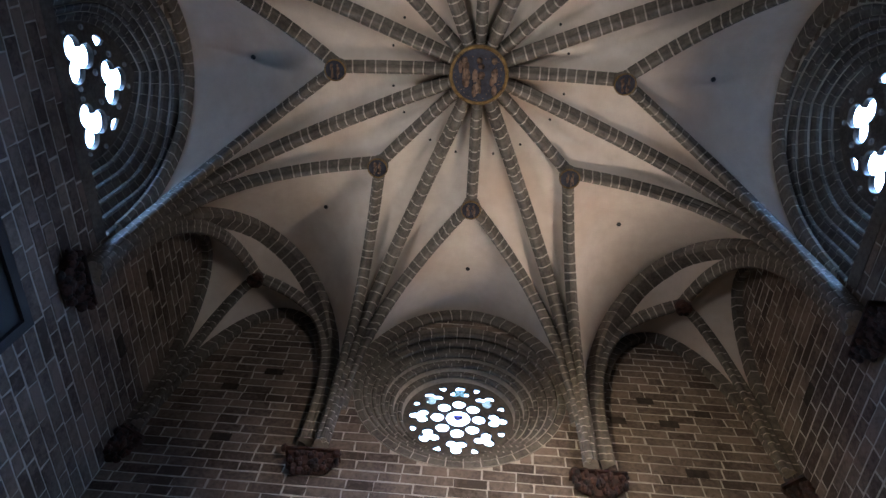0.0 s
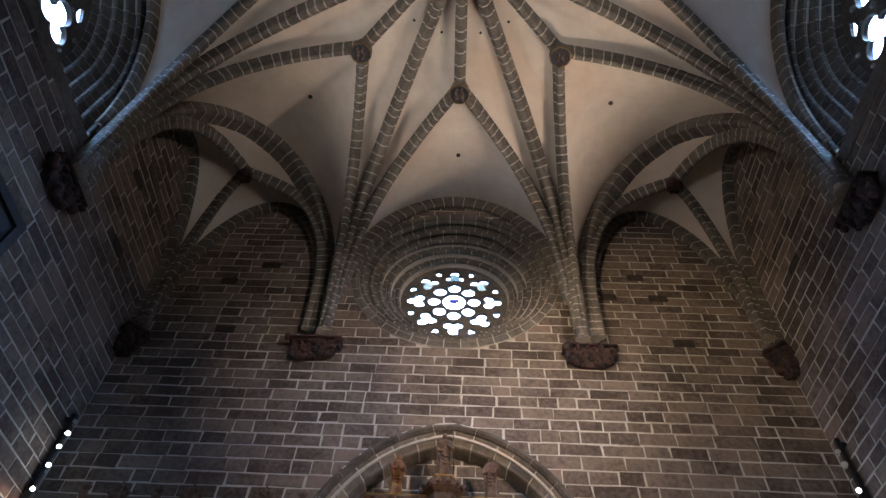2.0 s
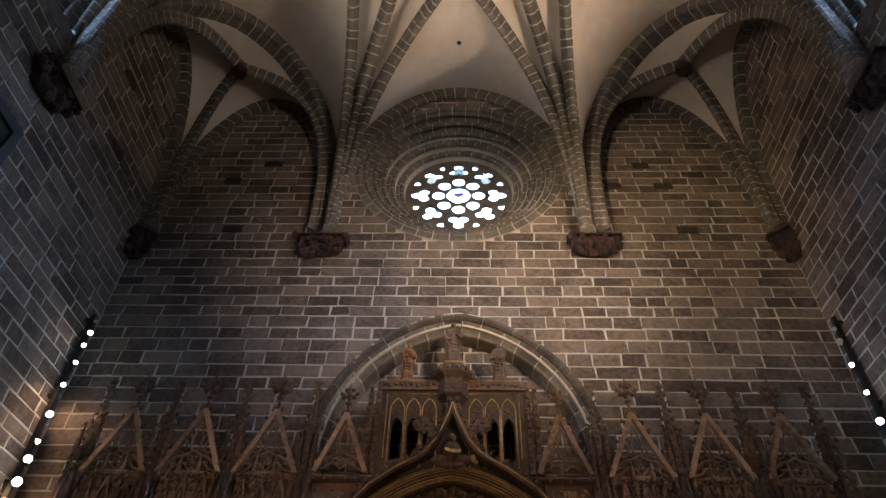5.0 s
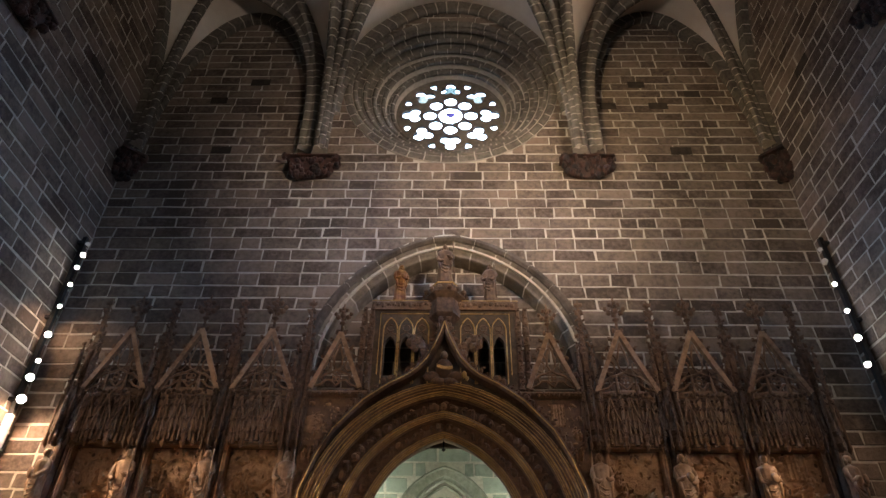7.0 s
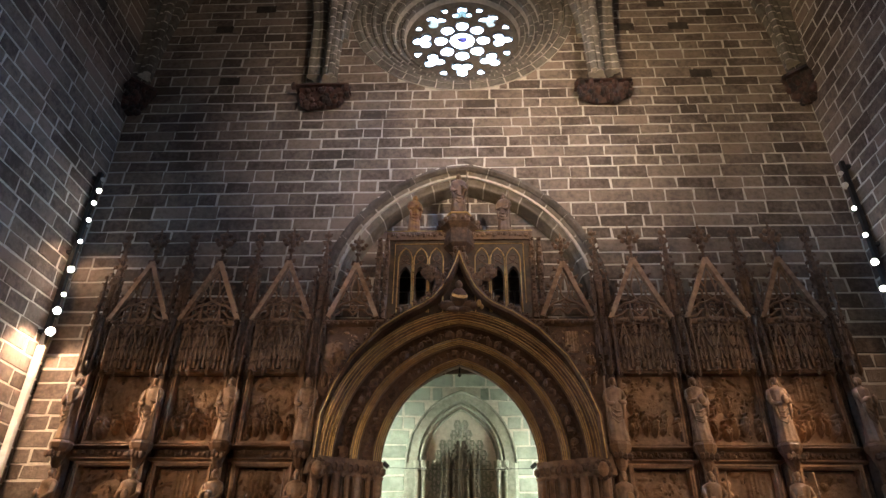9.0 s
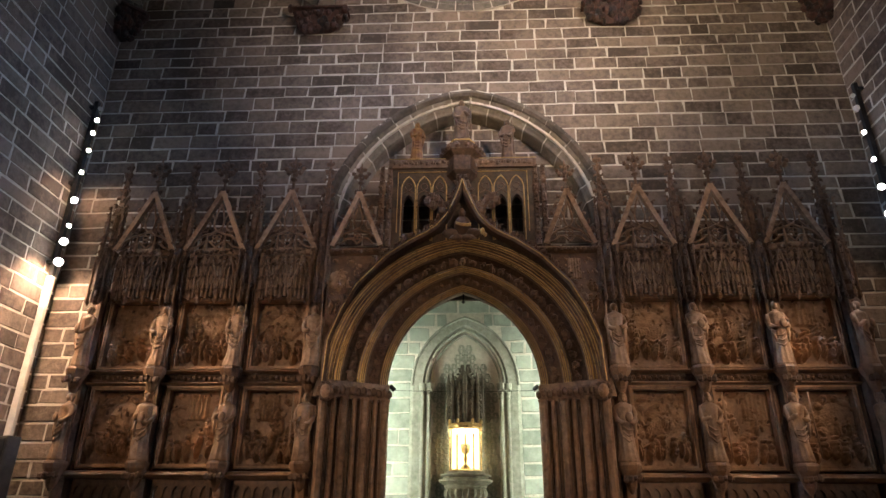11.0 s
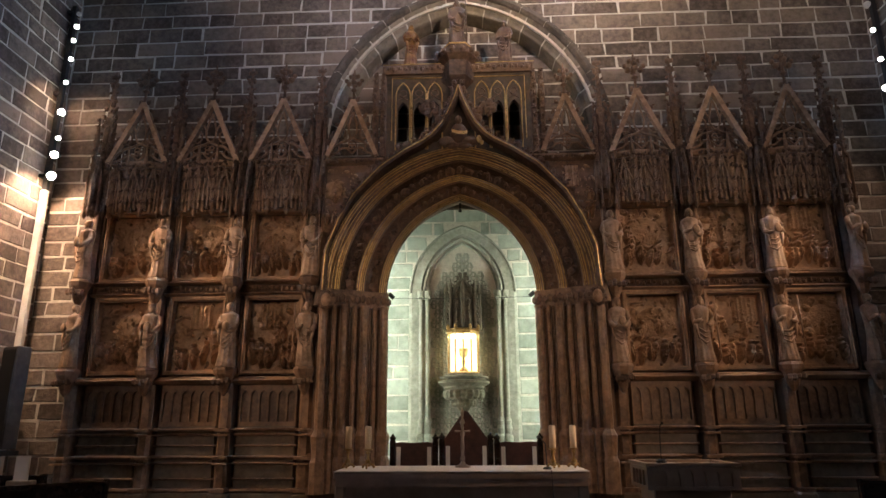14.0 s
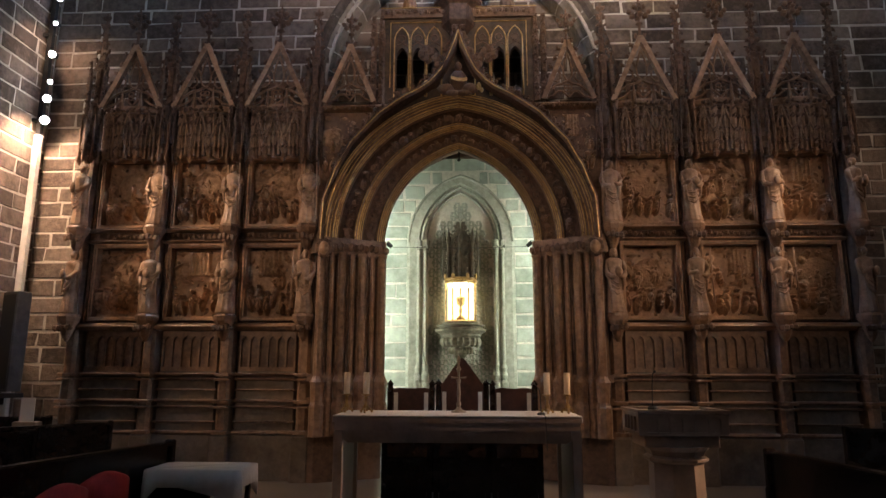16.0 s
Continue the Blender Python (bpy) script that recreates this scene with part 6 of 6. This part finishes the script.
seat_chair(0.645, 0.53, 1.40, "dark wooden armchair with a low leather back")

# lectern
lect = empty("lectern", 2.12, -2.6, 0.15)
tagged(lect, "pale stone lectern with an arcaded desk on a faceted pillar", "lectern")
lx, ly = 2.15, -2.45
def octa(r, z, sx=1.0, sy=1.0):
    return [(lx + sx * r * math.cos(math.pi / 8 + k * math.pi / 4), ly + sy * r * math.sin(math.pi / 8 + k * math.pi / 4), z) for k in range(8)]


part("pillar", Geo().loft([octa(0.31, 0.15), octa(0.31, 0.22), octa(0.27, 0.26), octa(0.262, 0.72)]), MARBLE, lect)
part("collar", Geo().loft([octa(0.27, 0.72), octa(0.31, 0.745), octa(0.315, 0.77), octa(0.28, 0.79)]), MARBLE, lect)
part("neck", Geo().loft([octa(0.27, 0.79), octa(0.29, 0.84), octa(0.36, 0.89)]), MARBLE, lect)
def slab(hx, hy, z0, z1):
    return Geo().box(lx - hx, lx + hx, ly - hy, ly + hy, z0, z1, 0.012)


part("lower_slab", slab(0.36, 0.26, 0.885, 1.0), MARBLE, lect)
part("desk", slab(0.40, 0.32, 1.0, 1.215), MARBLE, lect)
holes = [lancet(lx - 0.30 + 0.12 * k, 0.052, 1.03, 1.13, 1.175) for k in range(6)]
part("arcade", plate([rect(lx - 0.415, lx + 0.415, 1.0, 1.205)] + holes, 0.014).moved(Matrix.Translation((0, ly - 0.327, 0))), MARBLE, lect, "shallow blind arches")
for s in (-1, 1):
    hs = [lancet(-0.2 + 0.13 * k, 0.05, 1.03, 1.13, 1.175) for k in range(4)]
    part("side_arcade", plate([rect(-0.33, 0.33, 1.0, 1.205)] + hs, 0.03).moved(Matrix.Translation((lx + s * 0.415, ly, 0)) @ Matrix.Rotation(radians(90), 4, "Z")), MARBLE, lect)
part("top_edge", plate([rect(lx - 0.44, lx + 0.44, -0.36, 0.36), rect(lx - 0.38, lx + 0.38, -0.30, 0.30)], 0.03).moved(Matrix.Translation((0, ly, 1.225)) @ Matrix.Rotation(radians(90), 4, "X")), MARBLE, lect)
lm = empty("lectern_microphone", 1.93, -2.55, 1.22)
tagged(lm, "black gooseneck microphone on the lectern", "microphone")
part("mic_base", Geo().lathe(1.94, -2.5, [(0.05, 1.216), (0.05, 1.25), (0.03, 1.265)], 12), BLACKIRON, lm)
neck = part("gooseneck", Geo().tube([(1.94, -2.5, 1.25), (1.945, -2.5, 1.45), (1.955, -2.51, 1.58), (1.965, -2.53, 1.60)], 0.005, 5), BLACKIRON, lm)
part("mic_head", Geo().blob((1.97, -2.54, 1.605), (0.014, 0.02, 0.014), 8, 4), BLACKIRON, neck)

# credence table under a white cloth
ct = empty("credence_table", -2.33, -3.3, 0.0)
tagged(ct, "small table under a white cloth that hangs down in folds", "table")
TX0, TX1, TY0, TY1, TZ = -2.74, -1.90, -3.50, -3.02, 0.76
part("tabletop", Geo().box(TX0 + 0.02, TX1 - 0.02, TY0 + 0.02, TY1 - 0.02, TZ - 0.04, TZ - 0.005), DARKWOOD, ct)
for x in (TX0 + 0.06, TX1 - 0.06):
    for y in (TY0 + 0.06, TY1 - 0.06):
        part("leg", Geo().box(x - 0.02, x + 0.02, y - 0.02, y + 0.02, 0.0 if y < -3.35 else 0.15, TZ - 0.04), DARKWOOD, ct)
def cloth_ring(grow, z, wave):
    pts = []
    n = 80
    per = [(TX0, TY0), (TX1, TY0), (TX1, TY1), (TX0, TY1)]
    for k in range(n):
        side, t = divmod(k * 4 / n, 1)
        a, b = per[int(side)], per[(int(side) + 1) % 4]
        x, y = a[0] + (b[0] - a[0]) * t, a[1] + (b[1] - a[1]) * t
        nx, ny = ((0, -1), (1, 0), (0, 1), (-1, 0))[int(side)]
        near = max(0, 1 - min(t, 1 - t) * 7)
        w = wave * (0.5 + 0.5 * math.sin(k * 1.9)) + grow * (1 + 2.0 * near)
        pts.append((x + nx * w, y + ny * w, z - near * (0.16 if z < TZ - 0.1 else 0)))
    return pts


part("tablecloth", Geo().loft([cloth_ring(0.010, TZ - 0.15, 0.022), cloth_ring(0.006, TZ - 0.08, 0.010), cloth_ring(0.003, TZ - 0.01, 0.0), cloth_ring(-0.012, TZ, 0.0)], caps=True), CLOTH, ct, "white linen tablecloth", True)

# pews along both sides
def pew(x0, y0, x1, y1, z, label, seat_side=1, h=0.95):
    """A pew whose back's top rail runs from (x0, y0) to (x1, y1)."""
    e = empty("pew", x0, y0, 0)
    tagged(e, label, "pew", "pews")
    L = math.hypot(x1 - x0, y1 - y0)
    m = Matrix.Translation((x0, y0, 0)) @ Matrix.Rotation(math.atan2(y1 - y0, x1 - x0), 4, "Z")
    part("back", Geo().box(0.02, L - 0.02, -0.015, 0.015, 0.12, z - 0.03).moved(m), DARKWOOD, e)
    part("top_rail", Geo().box(0, L, -0.05, 0.05, z - 0.035, z, 0.012).moved(m), DARKWOOD, e)
    part("seat", Geo().box(0.02, L - 0.02, 0.0, seat_side * 0.42, 0.42, 0.46).moved(m) if seat_side > 0 else Geo().box(0.02, L - 0.02, -0.42, 0.0, 0.42, 0.46).moved(m), DARKWOOD, e)
    for x in (0.0, L - 0.05):
        lo, hi = (-0.06, 0.46) if seat_side > 0 else (-0.46, 0.06)
        part("end_panel", Geo().box(x, x + 0.05, lo, hi, 0.0, 0.62, 0.01).moved(m), DARKWOOD, e)
        part("end_post", Geo().box(x, x + 0.05, -0.05, 0.05, 0.0, z + 0.015, 0.01).moved(m), DARKWOOD, e)


pew(-3.25, -5.2, -2.73, -3.02, 0.95, "dark polished wooden pew beside the aisle", -1)
pew(-5.6, -2.4, -4.42, -1.05, 0.97, "dark polished wooden pew with a shiny top rail", -1)
pew(-6.25, -2.45, -4.9, -1.75, 0.93, "dark polished wooden pew with a shiny top rail", 1)
pew(-6.3, -0.72, -5.5, -0.62, 1.0, "dark wooden bench back near the corner", -1)
pew(2.72, -3.23, 3.05, -5.2, 0.93, "dark polished wooden pew beside the aisle", 1)
pew(4.42, -1.35, 6.2, -1.75, 0.97, "dark polished wooden pew with a shiny top rail", -1)


def red_chair(x, y, z, turn):
    c = empty("upholstered_chair", x, y, 0)
    tagged(c, "dark chair with a red padded back", "chair", "red chairs")
    m = Matrix.Translation((x, y, 0)) @ Matrix.Rotation(radians(turn), 4, "Z")
    pts = [(-0.22 + 0.44 * k / 10, 0.06 * math.sin(math.pi * k / 10)) for k in range(11)]
    for k in (-1, 1):
        for yy in (0.0, -0.4):
            part("leg", Geo().tube([(k * 0.2, yy, 0), (k * 0.2, yy, 0.45 if yy else z - 0.12)], 0.014, 6).moved(m), BLACKIRON, c)
    part("seat", Geo().box(-0.22, 0.22, -0.42, 0.02, 0.43, 0.49, 0.02).moved(m), REDPAD, c)
    rings = []
    for k, (a, rise_) in enumerate(pts):
        e = 0.02 + 0.02 * math.sin(math.pi * k / 10)
        zt = z - 0.07 + rise_
        rings.append([(a, -e, z - 0.32), (a, -e, zt - 0.02), (a, 0, zt), (a, e, zt - 0.02), (a, e, z - 0.32)])
    part("back_pad", Geo().loft(rings).moved(m), REDPAD, c, "red velvet back pad", True)


red_chair(-2.52, -5.02, 0.90, 80)
red_chair(-2.53, -4.50, 0.90, 75)

# column loudspeaker on the west wall, and a white card at the retable's foot
sp = empty("column_speaker", -6.25, -0.6, 1.2)
tagged(sp, "tall dark column loudspeaker with a pale edge on a wall bracket", "loudspeaker")
mm = Matrix.Translation((-6.22, -0.55, 0)) @ Matrix.Rotation(radians(-25), 4, "Z")
cabinet = part("cabinet", Geo().box(-0.17, 0.17, -0.10, 0.10, 1.32, 2.68, 0.012).moved(mm), GREYMETAL, sp)
part("grille", Geo().box(-0.15, 0.15, -0.108, -0.10, 1.36, 2.64, 0.003).moved(mm), CANVAS, cabinet, "black cloth grille")
part("bracket", Geo().box(-0.2, 0.2, -0.13, 0.12, 1.24, 1.30).moved(mm), BLACKIRON, sp)
part("bracket_arm", Geo().box(-0.28, -0.1, -0.04, 0.04, 1.14, 1.26).moved(mm), BLACKIRON, sp)
tagged(part("card", Geo().box(-5.87, -5.68, -0.72, -0.705, 0.94, 1.24), PAPER), "plain white card leaning at the retable foot", "card")
tagged(part("card_shelf", Geo().box(-5.92, -5.60, -0.78, -0.30, 0.0, 0.94, 0.01), PLINTH), "low stone block at the end of the retable", "block")

# framed dark painting high on the west wall
pic = empty("painting", -6.45, -6.2, 6.0)
tagged(pic, "large dark painting in a plain dark frame", "painting")
part("canvas", Geo().box(-6.47, -6.44, -8.7, -3.74, 4.6, 9.05), CANVAS, pic)
fr = plate([rect(-8.8, -3.62, 4.5, 9.17), rect(-8.66, -3.78, 4.64, 9.01)], 0.10).moved(Matrix.Translation((-6.43, 0, 0)) @ Matrix.Rotation(radians(90), 4, "Z"))
part("picture_frame", fr, BLACKIRON, pic)

# ---- lamp rails in the corners ----
def rail(sx, y, zs, face):
    """A black upright rail with clamped spotlights along it."""
    x = sx * 6.40
    r = empty("lamp_rail", x, y, 5.0)
    tagged(r, "black upright lamp rail in the corner", "lamp rail", "lamp rails")
    part("rail_bar", Geo().box(x - 0.035, x + 0.035, y - 0.035, y + 0.035, 5.1, 8.35), BLACKIRON, r)
    for z in (5.3, 6.7, 8.2):
        part("rail_clip", Geo().box(min(x, sx * 6.5), max(x, sx * 6.5), y - 0.06, y + 0.06, z, z + 0.05), BLACKIRON, r)
    part("conduit", Geo().box(x - 0.05, x + 0.05, y - 0.04, y + 0.04, 0.0, 5.1, 0.008), WHITEMETAL, r, "pale painted cable duct below the lamps")
    if not zs:
        return
    for k, (z, on, big, dx, dy) in enumerate(zs):
        h = empty("spotlight", x - sx * 0.1, y, z)
        tagged(h, "lit spotlight clamped to the lamp rail" if on else "white spotlight pointing away on the lamp rail", "spotlight", "rail spotlights")
        a = Vector((x - sx * 0.10, y - 0.03, z + 0.03))
        d = Vector((-sx * dx, dy, -0.35)).normalized()
        L = 0.20
        s = 0.042 * big
        housing = part("housing", Geo().tube([a - d * L * 0.5, a + d * L * 0.25, a + d * L * 0.5], [s * 0.75, s * 0.8, s], 12), WHITEMETAL if not on else BLACKIRON, h)
        part("yoke", Geo().tube([(x, y, z + 0.05), tuple(a)], 0.012, 6), BLACKIRON, h)
        if on:
            e = a + d * (L * 0.5 + 0.002)
            part("lamp_face", Geo().tube([e, e + d * 0.012], [s * 0.86, s * 0.80], 12), LAMPFACE, housing, "glowing lamp face")


FRONT = [(8.16, False, 0.9, 0.3, -0.5), (7.90, True, 1.0, 0.5, -0.8), (7.64, True, 0.9, 0.4, -0.9), (7.30, True, 0.9, 0.5, -0.9), (6.88, True, 0.85, 0.3, -0.9), (6.36, True, 1.35, 0.4, -1.0), (5.92, True, 0.9, 0.5, -0.8), (5.64, True, 1.5, 0.4, -0.9), (5.30, True, 1.7, 0.4, -0.8)]
rail(-1, -0.30, FRONT, -1)
FRONT_E = [(8.06, False, 0.9, 0.3, -0.5), (7.80, False, 1.2, 0.5, -0.8), (7.34, True, 0.9, 0.5, -0.9), (6.84, True, 0.9, 0.3, -0.9), (6.36, True, 1.35, 0.4, -1.0), (5.92, True, 1.2, 0.5, -0.8)]
rail(1, -0.34, FRONT_E, 1)
# unseen rails behind the visitor, added to carry the frontal lamps
REAR_ADDED = [(7.6, True, 1.3, 0.5, 0.9), (6.6, True, 1.3, 0.5, 0.9)]
rail(-1, -12.5, REAR_ADDED, 1)
rail(1, -12.5, REAR_ADDED, 1)

# dark wall blocks: dark stones, and putlog slots whose shade is only colour
SLOTSTONE = stuff_mat("dark_stone", (0.025, 0.02, 0.017), (0.07, 0.055, 0.045), 0.9, 8, 2, 0.4)
for x, z, w in ((-4.63, 10.81, 0.40), (4.62, 10.79, 0.42), (4.41, 12.12, 0.40), (4.05, 12.80, 0.36), (3.35, 12.12, 0.34), (-4.2, 12.9, 0.42), (-5.0, 12.3, 0.36), (5.2, 12.5, 0.34)):
    g = Geo().box(-w / 2, w / 2, -0.016, 0.05, -0.10, 0.10, 0.006).moved(Matrix.Translation((x, 0, z)))
    tagged(part("dark_stone", g, SLOTSTONE), "dark block in the ashlar wall, for stones and slots", "stone", "dark wall stones")
for x, y, z, s in ((-6.5, -1.75, 11.2, 1), (-6.5, -2.4, 12.6, 1), (6.5, -1.6, 11.4, -1)):
    g = Geo().box(-0.016 if s < 0 else -0.05, 0.05 if s < 0 else 0.016, -0.22, 0.22, -0.10, 0.10).moved(Matrix.Translation((x, y, z)))
    tagged(part("dark_stone", g, SLOTSTONE), "dark block in the side wall, for stones and slots", "stone", "dark wall stones")

# ---- ashlar: stones laid in courses on every wall ----
Rz = lambda deg: Matrix.Rotation(radians(deg), 4, "Z")
flat = lambda u, z: Matrix.Translation((u, 0, z))
masonry(courses(rng, -W, W, 0.0, 15.6, lambda z: recess_gap(z) + rose_front(z)), flat, lambda u, z: 7.1 < z < 10.4 and abs(u) < 6.2, STONE, wall_altar)
masonry(courses(rng, -2.3, 2.3, 4.9, 8.5, lambda z: []), lambda u, z: Matrix.Translation((u, 0.455, z)), lambda u, z: z > 6.5, STONE, wall_back_leaf)
for name, x, deg in (("wall_west", -W, 90), ("wall_east", W, -90)):
    masonry(courses(rng, -DEEP, 0.0, 0.0, 15.6, lambda z: arch_gap(2.15, SIDE_SPRING, 15.42, SIDE_Y)(z) if z > SILL else [], wide=1.08), lambda u, z, x=x, deg=deg: Matrix.Translation((x, u, z)) @ Rz(deg), lambda u, z: -2.9 < u and 4.0 < z < 12.0, STONE, bpy.data.objects[name])
masonry(courses(rng, -W, W, 0.0, 15.6, lambda z: []), lambda u, z: Matrix.Translation((u, -DEEP, z)) @ Rz(180), lambda u, z: False, STONE, bpy.data.objects["wall_entrance"])
masonry(courses(random.Random(8), -1.75, 1.75, 0.2, 5.8, lambda z: [(X0 - 0.92, X0 + 0.92)] if z < 3.8 else arch_gap(0.90, 3.8, 5.0, X0)(z)), lambda u, z: Matrix.Translation((u, NY, z)), lambda u, z: True, NICHESTONE, niche)
